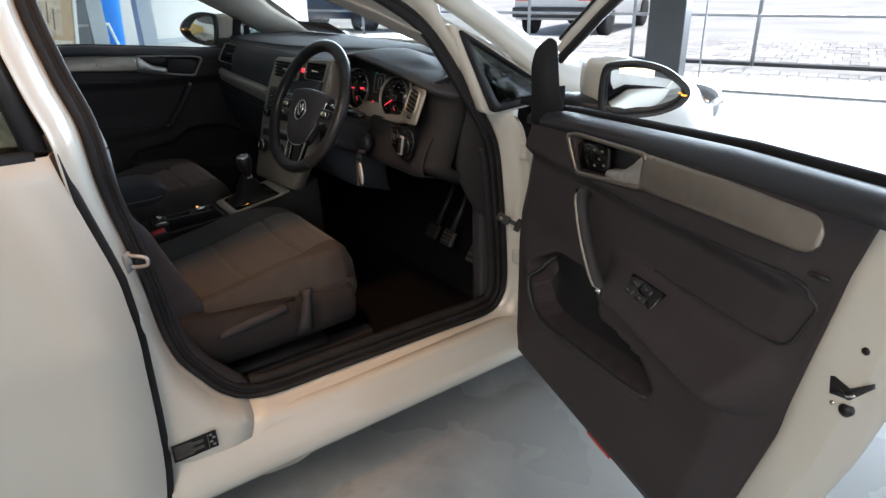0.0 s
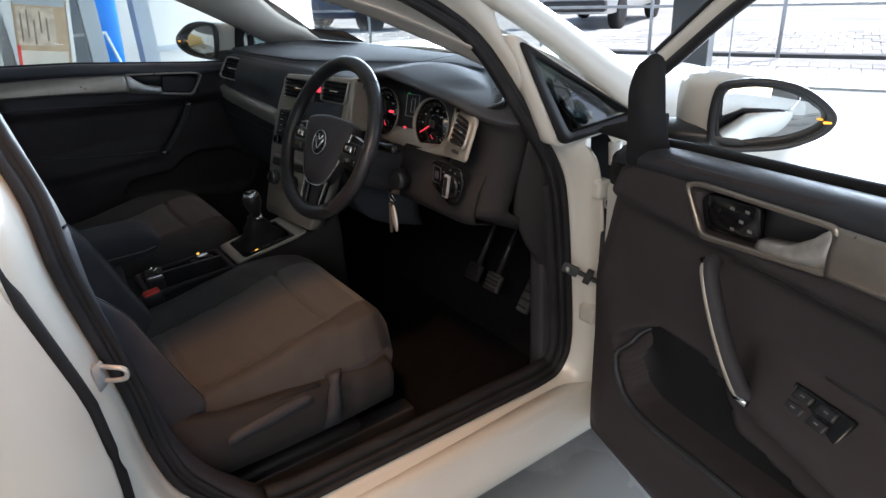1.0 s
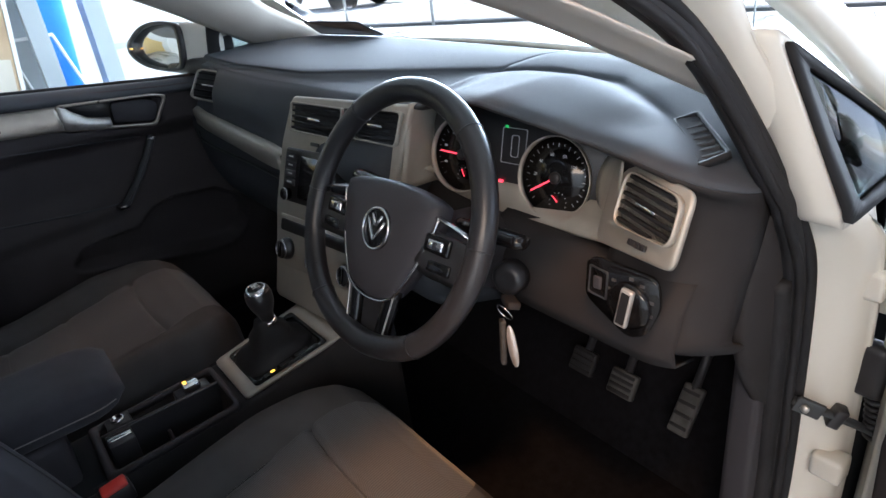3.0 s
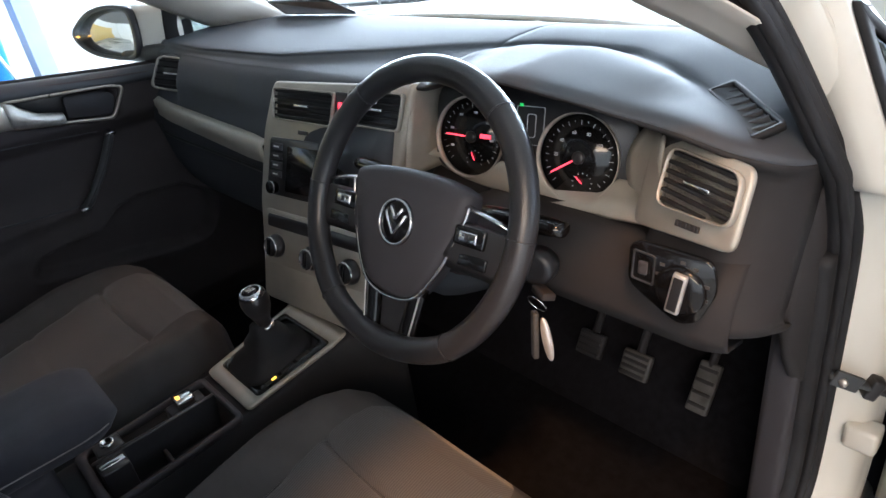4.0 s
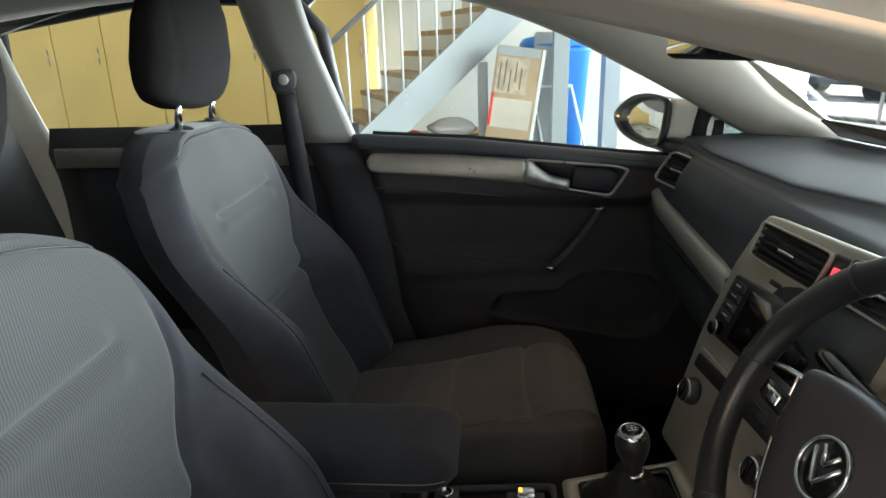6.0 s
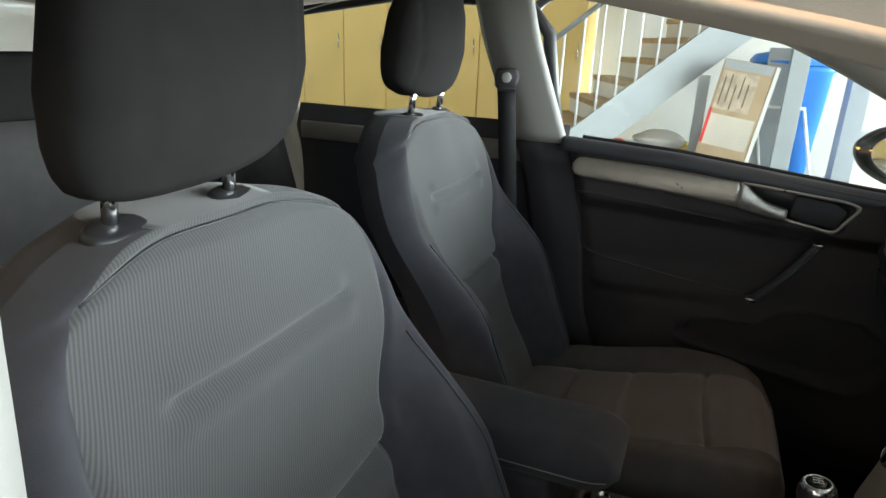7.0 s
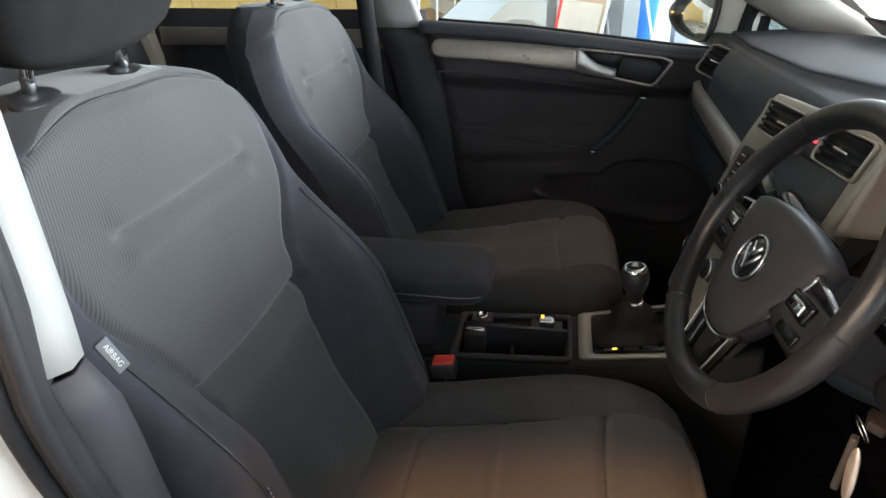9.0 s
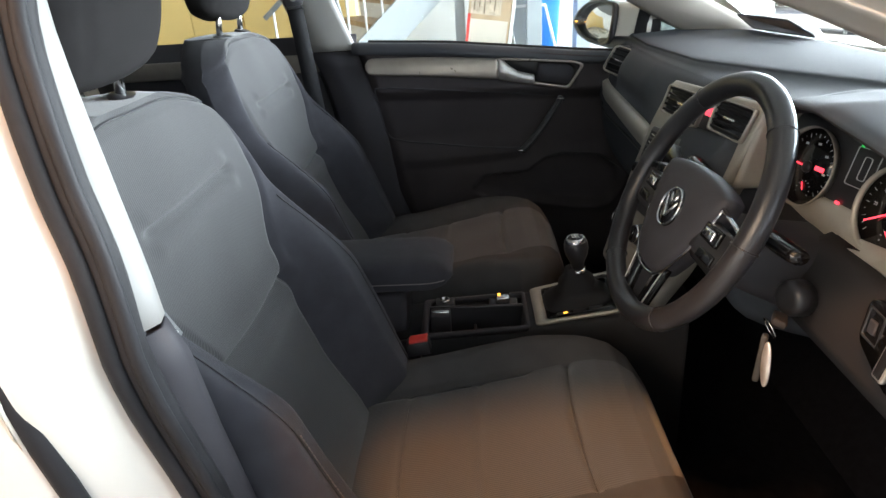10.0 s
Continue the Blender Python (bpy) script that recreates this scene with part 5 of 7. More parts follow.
dials = [o for o in DASH.children if o.name.startswith("dial") and "rim" not in o.name]
for i, word in enumerate(("20", "40", "60", "80", "100")):
    a = radians(225 - 270 * (i * 2 + 2.6) / 15)
    lettering(word, 0.0062, NEST @ Matrix.Translation((0.081 + 0.033 * math.cos(a), -0.008 + 0.033 * math.sin(a), 0.0048)), DIAL_WHITE, dials[1])
for i in range(6):
    a = radians(225 - 270 * (i + 0.5) / 6.5)
    part("dial_bar", block(-0.003, 0.003, -0.0015, 0.0015, 0, 0.0006, 0, NEST @ Matrix.Translation((-0.0915 + 0.036 * math.cos(a), 0.001 + 0.036 * math.sin(a), 0.0046))), DIAL_WHITE, dials[0], smooth=False)
# display between the dials
disp = ring(rounded([(-0.022, 0.0), (0.022, 0.0), (0.022, 0.052), (-0.022, 0.052)], 0.003), rounded([(-0.021, 0.001), (0.021, 0.001), (0.021, 0.051), (-0.021, 0.051)], 0.003), lambda u, v, w: place(u + 0.004, v, w + 0.002), 0.001)
part("display_frame", disp, DIAL_WHITE, DASH)
cari = ring(rounded([(-0.007, 0.010), (0.007, 0.010), (0.007, 0.042), (-0.007, 0.042)], 0.004), rounded([(-0.006, 0.011), (0.006, 0.011), (0.006, 0.041), (-0.006, 0.041)], 0.004), lambda u, v, w: place(u + 0.006, v, w + 0.002), 0.001)
part("display_symbol", cari, DIAL_WHITE, DASH)
part("warning_light", block(-0.0025, 0.0025, -0.002, 0.002, 0, 0.001, 0, NEST @ pose(-0.010, 0.053, 0.004)), GREEN_GLOW, DASH, smooth=False)
part("warning_light", block(-0.004, 0.004, -0.003, 0.003, 0, 0.001, 0, NEST @ pose(-0.012, -0.028, 0.004)), RED_GLOW, DASH, smooth=False)
part("warning_light", block(-0.009, 0.009, -0.003, 0.003, 0, 0.001, 0, NEST @ pose(-0.066, 0.004, 0.0055)), RED_GLOW, DASH, smooth=False)
# silver surround: the band under the dials and the two cheeks
rows = []
for i in range(49):
    x = 0.196 + 0.384 * i / 48
    up, mid = 0.0, 0.918
    for cx, cz in ((0.2795, 0.918), (0.450, 0.910)):
        h = (0.059 ** 2 - min(0.059, abs(x - cx)) ** 2) ** 0.5
        if h > up:
            up, mid = h, cz
    zt = mid - 0.96 * up if up > 0.03 else 0.887
    zb = lerp([(0.196, 0.862), (0.26, 0.852), (0.40, 0.851), (0.52, 0.862), (0.58, 0.872)], x)
    zt = max(zt, zb + 0.008)
    yb = lerp([(0.196, 0.225), (0.3, 0.214), (0.5, 0.205), (0.58, 0.192)], x)
    rows.append([(x, yb + 0.03, zb - 0.004), (x, yb + 0.004, zb - 0.003), (x, yb, zb + 0.001), (x, yb + (0.236 + 0.15 * (x - 0.37) - yb) * 0.5, (zb + zt) / 2), (x, 0.232 + 0.15 * (x - 0.37) + (zt - 0.915) * 0.26, zt), (x, 0.25 + 0.15 * (x - 0.37) + (zt - 0.915) * 0.26, zt + 0.002)])
part("instrument_apron", slab(rows, -0.002), SILVER, DASH, "satin silver instrument apron")
rows = []
for i in range(14):
    f = i / 13
    z = 0.862 + f * 0.135
    rows.append([(0.200 + 0.004 * f + (0.012 - 0.012 * math.sin(math.pi * f)) * (j / 7), 0.150 + 0.035 * f + (0.092 - 0.02 * f) * (j / 7), z) for j in range(8)])
part("instrument_cheek", slab(rows, 0.003), SILVER, DASH, "satin silver side of the instrument nest")
rows = []
for i in range(12):
    f = i / 11
    bow = 0.520 + 0.026 * abs(2 * f - 0.9) ** 2
    rows.append([(bow + (0.590 - bow) * j / 6, 0.246 - 0.046 * (j / 6) ** 1.3 + 0.012 * f, 0.866 + f * 0.105) for j in range(7)])
part("instrument_cheek", slab(rows, 0.003), SILVER, DASH)

# light switch
LS = axes((0.636, 0.150, 0.826), (0.99, 0.05, 0), (0, 0.1, 1))
sw = part("light_switch_panel", plate(rounded([(-0.048, 0.043), (-0.036, 0.050), (0.044, 0.047), (0.052, 0.014), (0.036, -0.027), (0.0154, -0.0365), (-0.002, -0.0286), (-0.048, -0.003)], 0.012), on(LS), 0.006, 0.002), GLOSS, DASH, "black light switch panel")
part("light_switch", lathe([(0.028, 0.006), (0.028, 0.010), (0.024, 0.014), (0.001, 0.014)], LS @ Matrix.Translation((0.014, 0.006, 0)), 28), GLOSS, sw)
part("light_switch_grip", block(-0.008, 0.008, -0.024, 0.024, 0.012, 0.020, 0.003, LS @ pose(0.014, 0.006, 0, 0, 0, -8)), NICKEL, sw, "chrome light switch grip")
part("grip_face", block(-0.0052, 0.0052, -0.020, 0.020, 0.0195, 0.0208, 0.001, LS @ pose(0.014, 0.006, 0, 0, 0, -8)), MATT_BLACK, sw)
part("dimmer_frame", ring(rounded([(-0.043, 0.004), (-0.016, 0.001), (-0.016, 0.037), (-0.042, 0.040)], 0.003), rounded([(-0.041, 0.006), (-0.018, 0.003), (-0.018, 0.035), (-0.040, 0.038)], 0.003), on(LS), 0.0075), BLACK, sw)
part("dimmer_wheel", block(-0.035, -0.024, 0.012, 0.028, 0.005, 0.009, 0.002, LS), HARD, sw)
for u, v in ((-0.008, 0.030), (-0.012, 0.018), (0.014, 0.038), (0.028, 0.034), (0.041, 0.018), (0.041, 0.002)):
    part("switch_mark", block(-0.0028, 0.0028, -0.0018, 0.0018, 0.0062, 0.007, 0, LS @ pose(u, v, 0)), PEDAL, sw, smooth=False)

# ---------------------------------------------------------------- centre stack
SLOPE = 0.33


def stack(u, v, w=0.0):
    """Face of the centre stack: u across, v height in the world, w out of it."""
    return Vector((u + w * 0.10, 0.144 + 0.12 * u + (v - 0.93) * SLOPE - w * 0.95, v + w * 0.31))


def stack_pose(u, v, w=0.0):
    return axes(stack(u, v, w), (1, 0.12, 0), (0, SLOPE, 1))


outl = rounded([(-0.118, 0.982), (0.210, 0.995), (0.200, 0.90), (0.180, 0.80), (0.165, 0.70), (0.125, 0.60), (-0.120, 0.60), (-0.128, 0.68), (-0.143, 0.78), (-0.140, 0.90)], 0.012)
STACK = part("centre_fascia", plate(outl, lambda u, v, w: stack(u, v, w - 0.03), 0.036, 0.004), SILVER, DASH, "satin silver centre fascia")
for nm, c0, c1 in (("l", -0.103, 0.052), ("r", 0.088, 0.200)):
    cx = (c0 + c1) / 2
    m = stack_pose(cx, 0.949 + 0.05 * cx, 0.008)
    h = (c1 - c0) / 2
    vent("air_outlet", rounded([(-h, -0.026), (h - 0.006, -0.026), (h, 0.026), (-h, 0.024)], 0.008), m, 5, STACK, "black slatted centre air outlet", 0.0025)
    part("thumb_wheel", block(-0.012, 0.012, -0.0035, 0.0035, 0, 0.004, 0.001, stack_pose(cx, 0.905, 0.007)), BLACK, STACK)
part("hazard_panel", block(-0.02, 0.02, -0.027, 0.027, -0.002, 0.006, 0.003, stack_pose(0.070, 0.950, 0.004)), BLACK, STACK)
part("hazard_button", block(-0.008, 0.008, -0.007, 0.007, 0.0, 0.004, 0.002, stack_pose(0.070, 0.954, 0.010)), RED_GLOW, STACK, "red hazard light button")
rad = part("radio", plate(rounded([(-0.114, 0.890), (0.160, 0.898), (0.150, 0.797), (-0.118, 0.792)], 0.008), lambda u, v, w: stack(u, v, w + 0.006), 0.005, 0.002), BLACK, STACK, "black radio unit with a small screen")
part("screen", plate([(-0.062, 0.880), (0.100, 0.884), (0.096, 0.806), (-0.064, 0.803)], lambda u, v, w: stack(u, v, w + 0.0112), 0.0012, 0.0004), GLOSS, rad, "dark glossy screen")
for i in range(4):
    part("radio_button", block(-0.016, 0.016, -0.006, 0.006, 0, 0.003, 0.0015, stack_pose(-0.090, 0.876 - 0.0155 * i, 0.0112)), HARD, rad)
    part("button_mark", block(-0.007, 0.007, -0.0012, 0.0012, 0.0, 0.0005, 0, stack_pose(-0.090, 0.876 - 0.0155 * i, 0.0144)), CREAM_PRINT, rad, smooth=False)
    part("radio_button", block(-0.014, 0.014, -0.006, 0.006, 0, 0.003, 0.0015, stack_pose(0.130, 0.880 - 0.0155 * i, 0.0112)), HARD, rad)
for u, v in ((-0.094, 0.806), (0.132, 0.812)):
    part("radio_knob", lathe([(0.011, 0), (0.011, 0.010), (0.009, 0.014), (0.001, 0.014)], stack_pose(u, v, 0.011), 20), GLOSS, rad)
    part("knob_ring", hoop([(0.0115, 0.008), (0.0125, 0.010), (0.0115, 0.0125)], stack_pose(u, v, 0.011), 20), CHROME, rad)
clim = part("climate_panel", plate(rounded([(-0.122, 0.765), (0.165, 0.768), (0.150, 0.675), (-0.120, 0.668)], 0.010), lambda u, v, w: stack(u, v, w + 0.006), 0.003, 0.001), SILVER, STACK)
part("climate_slot", plate(rounded([(-0.112, 0.757), (0.155, 0.760), (0.150, 0.738), (-0.112, 0.735)], 0.006), lambda u, v, w: stack(u, v, w + 0.0092), 0.002, 0.0006), BLACK, clim)
for u in (-0.083, 0.018, 0.115):
    k = part("climate_knob", lathe([(0.022, 0), (0.022, 0.006), (0.017, 0.016), (0.015, 0.018), (0.001, 0.018)], stack_pose(u, 0.703, 0.009), 28), BLACK, clim, "round climate knob")
    part("knob_ring", hoop([(0.0175, 0.014), (0.019, 0.016), (0.017, 0.019), (0.0155, 0.018)], stack_pose(u, 0.703, 0.009), 28), CHROME, k)
    part("knob_grip", block(-0.003, 0.003, -0.014, 0.014, 0.018, 0.022, 0.001, stack_pose(u, 0.703, 0.009)), GLOSS, k)

# ---------------------------------------------------------------- console
rows = []
for i in range(112):
    y = -0.62 + 0.74 * i / 111
    z = lerp([(-0.62, 0.535), (-0.36, 0.548), (-0.16, 0.562), (0.0, 0.592), (0.06, 0.612), (0.12, 0.64)], y)
    w = lerp([(-0.62, 0.082), (-0.2, 0.080), (0.0, 0.092), (0.12, 0.120)], y)
    cx = lerp([(-0.62, 0.022), (-0.1, 0.016), (0.12, 0.012)], y)
    rows.append([(cx - w - 0.012, y, 0.28), (cx - w - 0.008, y, z - 0.05), (cx - w, y, z - 0.008), (cx - w + 0.008, y, z)] + [(cx + (w - 0.008) * u, y, z - (0.055 * step(-0.379, -0.373, y) * (1 - step(-0.186, -0.180, y)) if abs(u) < 0.87 else 0)) for u in (-0.90, -0.86, -0.3, 0.3, 0.86, 0.90)] + [(cx + w - 0.008, y, z), (cx + w, y, z - 0.008), (cx + w + 0.008, y, z - 0.05), (cx + w + 0.012, y, 0.28)])
CONS = part("console", slab(rows, -0.003), MATT_BLACK, CAR, "charcoal centre console")
CP = axes((0.016, -0.07, 0.579), (1, 0, 0), (0, 0.99, 0.185))
part("gear_surround", ring(rounded([(-0.074, -0.092), (0.074, -0.092), (0.086, 0.110), (-0.086, 0.110)], 0.012), rounded([(-0.066, -0.068), (0.067, -0.068), (0.077, 0.078), (-0.076, 0.078)], 0.010), on(CP), 0.007), SILVER, CONS, "satin silver gear lever surround")
part("gaiter_frame", ring(rounded([(-0.0655, -0.0675), (0.0665, -0.0675), (0.0765, 0.0775), (-0.0755, 0.0775)], 0.010), rounded([(-0.056, -0.058), (0.046, -0.058), (0.056, 0.070), (-0.064, 0.070)], 0.014), on(CP), 0.006), GLOSS, CONS, "gloss black frame round the gaiter")
part("surround_button_strip", block(-0.006, 0.006, -0.056, 0.062, 0.0055, 0.009, 0.002, CP @ pose(0.060, 0, 0, 0, 0, -4)), GLOSS, CONS)
for i in range(3):
    part("console_button", block(-0.0045, 0.0045, -0.013, 0.013, 0.0085, 0.0102, 0.001, CP @ pose(0.0595, -0.034 + 0.032 * i, 0, 0, 0, -4)), BLACK, CONS)
part("button_light", block(-0.0025, 0.0025, -0.004, 0.004, 0.010, 0.0108, 0, CP @ pose(0.0595, -0.030, 0)), AMBER_GLOW, CONS, smooth=False)
part("gaiter", sheet([[CP @ Vector((0.0 + a + sx, b + sy, h)) for a, b in oval(0, 0, rx, ry, 28, 3)] for h, rx, ry, sx, sy in ((0.003, 0.062, 0.072, -0.006, 0), (0.012, 0.055, 0.064, -0.004, 0.0), (0.022, 0.044, 0.050, 0, 0.002), (0.036, 0.034, 0.036, 0.004, 0.004), (0.05, 0.036, 0.036, 0.008, 0.006), (0.068, 0.022, 0.022, 0.012, 0.006), (0.085, 0.015, 0.015, 0.016, 0.004))], loop=True, ends=True), MATT_BLACK, CONS, "black leather gear gaiter")
KN = axes((0.036, -0.073, 0.662), (1, 0, 0), (0, 0.97, 0.1)) @ Matrix.Scale(0.88, 4)
kn = part("gear_knob", lathe([(0.013, -0.02), (0.0135, 0.0), (0.0150, 0.012), (0.0195, 0.024), (0.0245, 0.036), (0.0270, 0.050), (0.0262, 0.062), (0.023, 0.070), (0.018, 0.074), (0.001, 0.075)], KN, 36), LEATHER, CONS, "black leather gear knob with chrome cap ring")
part("knob_ring", hoop([(0.0240, 0.0660), (0.0245, 0.0695), (0.0200, 0.0765), (0.0150, 0.0770)], KN), CHROME, kn)
part("knob_cap", lathe([(0.0150, 0.073), (0.0150, 0.0775), (0.010, 0.0790), (0.001, 0.0795)], KN), GLOSS, kn)
for u in (-0.006, 0.0, 0.006):
    part("shift_mark", block(u - 0.0006, u + 0.0006, -0.007, 0.007, 0.0786, 0.0797, 0, KN), CREAM_PRINT, kn, smooth=False)
part("shift_mark", block(-0.006, 0.006, -0.0006, 0.0006, 0.0786, 0.0798, 0, KN), CREAM_PRINT, kn, smooth=False)
part("collar", hoop([(0.0155, -0.012), (0.0165, -0.006), (0.0155, 0.002)], KN), CHROME, kn)
# tray with handbrake switch, cup holder
for x, y0, y1, z in ((-0.031, -0.250, -0.190, 0.566), (-0.034, -0.365, -0.325, 0.570), (0.014, -0.374, -0.333, 0.570)):
    part("tray_insert", block(x - 0.017, x + 0.017, y0, y1, 0.49, z, 0.003), BLACK, CONS)
part("cup_rib", block(0.006, 0.076, -0.285, -0.279, 0.49, 0.535, 0.002), BLACK, CONS)
part("tray_rim", ring(rounded([(-0.064, -0.392), (0.086, -0.392), (0.086, -0.172), (-0.064, -0.172)], 0.012), rounded([(-0.056, -0.378), (0.078, -0.378), (0.078, -0.180), (-0.056, -0.180)], 0.010), lambda u, v, w: Vector((u, v, 0.560 + 0.06 * (v + 0.17) + w)), 0.012), HARD, CONS)
part("tray_divider", block(-0.011, -0.003, -0.378, -0.18, 0.49, 0.572, 0.003), BLACK, CONS)
part("brake_switch", block(-0.045, -0.018, -0.236, -0.205, 0.565, 0.582, 0.004), CHROME, CONS, "bright parking brake switch")
part("brake_switch_light", block(-0.036, -0.028, -0.232, -0.226, 0.582, 0.5835, 0), AMBER_GLOW, CONS, smooth=False)
part("socket", lathe([(0.011, 0), (0.011, 0.008), (0.008, 0.008), (0.007, -0.004)], pose(-0.034, -0.345, 0.568), 20), CHROME, CONS)
part("tray_latch", block(0.008, 0.020, -0.372, -0.335, 0.569, 0.574, 0.002), CHROME, CONS)
for o in CONS.children:
    if o.name.split(".")[0] in ("tray_insert", "cup_rib", "tray_rim", "tray_divider", "brake_switch", "brake_switch_light", "socket", "tray_latch"):
        o.location = (0.010, 0.0, -0.005)
CONS.location = (0.008, 0.008, -0.010)
# armrest
rows = []
for i in range(24):
    f = i / 23
    y = -0.70 + 0.378 * f
    k = min(1, ((1 - f) / 0.16)) if f > 0.84 else 1
    k = math.sqrt(max(0.02, 1 - (1 - k) ** 2)) if f > 0.84 else 1
    w, top, bot = 0.078 * (0.86 + 0.14 * k), 0.676 + 0.030 * k, 0.676 - 0.042 * k
    rows.append([(0.0 + w * math.copysign(abs(math.cos(a)) ** 0.45, math.cos(a)), y, (top + bot) / 2 + (top - bot) / 2 * math.copysign(abs(math.sin(a)) ** 0.5, math.sin(a))) for a in [2 * math.pi * j / 28 for j in range(28)]])
ARM = part("armrest", sheet(rows, loop=True, ends=True), CLOTH_PLAIN, CONS, "dark cloth centre armrest")
part("armrest_seam", tube([(r[1].x + 0.0006, r[1].y, r[26].z * 0.4 + r[0].z * 0.6) for r in [[Vector(q) for q in row] for row in rows[:-1]]], 0.0011, 6), THREAD, ARM)
part("armrest_post", block(-0.055, 0.06, -0.62, -0.42, 0.53, 0.63, 0.015), HARD, CONS)

# ---------------------------------------------------------------- steering wheel
WM = axes((0.359, 0.024, 0.901), (1, 0.05, 0), (0, 0.45, 0.893))
wp = on(WM)


def rim_point(a, r=0.171):
    k = 1 - 0.03 * step(0.75, 1.0, -math.sin(a))
    return wp(r * math.cos(a), r * math.sin(a) * k, 0)


WHEEL = part("steering_wheel", tube([rim_point(2 * math.pi * i / 96) for i in range(96)], 0.0162, 16, closed=True, up=tuple(WM.to_3x3() @ Vector((0, 0, 1))), flat=0.95), LEATHER, CAR, "worn black leather steering wheel with three spokes")
for a in (50, 130, 178, 2, 232, 308):
    c = rim_point(radians(a))
    out = (c - wp(0, 0, 0)).normalized()
    t = out.cross(WM.to_3x3() @ Vector((0, 0, 1)))
    rr = [c + (out * math.cos(2 * math.pi * j / 20) + (WM.to_3x3() @ Vector((0, 0, 1))) * math.sin(2 * math.pi * j / 20)) * 0.0164 for j in range(20)]
    part("rim_seam", tube(rr, 0.0009, 5, closed=True, up=tuple(t)), BLACK, WHEEL)
HUB = WM @ Matrix.Translation((0.0, -0.014, -0.008))
hp = on(HUB)
bag = [(p.x, p.y + 0.014) for p in curve([(-0.096, 0.030, 0), (-0.084, 0.042, 0), (-0.045, 0.049, 0), (0.0, 0.051, 0), (0.045, 0.049, 0), (0.084, 0.042, 0), (0.096, 0.030, 0), (0.084, -0.02, 0), (0.058, -0.074, 0), (0.036, -0.097, 0), (0, -0.104, 0), (-0.036, -0.097, 0), (-0.058, -0.074, 0), (-0.084, -0.02, 0)], 84, closed=True)]
rows = [[hp(u * k, v * k - 0.012 * (1 - k), w) for u, v in bag] for w, k in ((-0.012, 1.0), (0.008, 1.0), (0.014, 0.97), (0.019, 0.88), (0.0225, 0.6), (0.0240, 0.25), (0.0242, 0.05))]
part("airbag_cover", sheet(rows, loop=True, ends=True), HARD, WHEEL, "dark grey airbag cover")
low = [p for p in bag if p[1] < 0.040]
lowa = sorted([p for p in low if p[0] <= 0], key=lambda p: -p[1]) + sorted([p for p in low if p[0] > 0], key=lambda p: p[1])
part("cover_edge", tube([hp(u * 1.03, v * 1.03, 0.012) for u, v in lowa], 0.0022, 6), CHROME, WHEEL, "chrome edging round the cover")
emb = HUB @ Matrix.Translation((0.002, 0.001, 0.0225))
part("badge", lathe([(0.0285, -0.004), (0.0285, 0.002), (0.026, 0.0035), (0.001, 0.0035)], emb, 36), GLOSS, WHEEL, "round badge in chrome and black")
part("badge_ring", hoop([(0.0275, 0.002), (0.029, 0.0045), (0.0265, 0.006), (0.024, 0.0035)], emb, 40), CHROME, WHEEL)
for half, top, low in ((0.017, 0.011, -0.014), (0.010, 0.018, 0.004)):
    part("badge_chevron", tube([emb @ Vector((-half, top, 0.004)), emb @ Vector((-half * 0.1, low, 0.004)), emb @ Vector((half * 0.1, low, 0.004)), emb @ Vector((half, top, 0.004))], 0.0023, 6), CHROME, WHEEL)
for s in (-1, 1):
    rows = []
    for i in range(10):
        f = i / 9
        u = s * (0.076 + 0.088 * f)
        rows.append([hp(u, 0.024 - 0.004 * f, 0.004), hp(u, 0.020 - 0.002 * f, 0.015 - 0.008 * f), hp(u, -0.020 - 0.004 * f, 0.015 - 0.008 * f), hp(u, -0.034 - 0.002 * f, 0.004), hp(u, -0.02, -0.008), hp(u, 0.012, -0.008)])
    sp = part("spoke", sheet(rows, loop=True, ends=True), BLACK, WHEEL, "black wheel spoke with buttons")
    part("spoke_blade", tube([hp(s * 0.092, 0.040, 0.010), hp(s * 0.128, 0.034, 0.010), hp(s * 0.160, 0.026, 0.006)], 0.004, 8, flat=0.6), CHROME, sp, "chrome spoke blade")
    bm_ = HUB @ Matrix.Translation((s * 0.108, 0.008, 0.013))
    part("button_pad", block(-0.022, 0.022, -0.011, 0.011, -0.004, 0.003, 0.003, bm_), GLOSS, sp)
    part("bright_button", block(-0.013, 0.013, -0.006, 0.006, 0.002, 0.006, 0.002, bm_), CHROME, sp)
    part("button_gap", block(-0.003, 0.003, -0.0035, 0.0035, 0.005, 0.0068, 0.0008, bm_), BLACK, sp)
    part("button_pad", block(-0.020, 0.020, -0.007, 0.007, -0.004, 0.003, 0.002, HUB @ Matrix.Translation((s * 0.116, -0.018, 0.010))), GLOSS, sp)
    rows = []
    for i in range(8):
        f = i / 7
        c = Vector((s * (0.040 - 0.010 * f), -0.070 - 0.080 * f, 0.006 - 0.004 * f))
        h = 0.014 - 0.002 * f
        rows.append([hp(c.x - h, c.y, c.z - 0.006), hp(c.x - h * 0.7, c.y, c.z + 0.004), hp(c.x + h * 0.7, c.y, c.z + 0.004), hp(c.x + h, c.y, c.z - 0.006)])
    ls = part("lower_spoke", sheet(rows, loop=True, ends=True), GLOSS, WHEEL, "gloss black lower spoke")
    part("spoke_edge", tube([r[2 if s > 0 else 1] for r in rows], 0.0012, 5), NICKEL, ls)
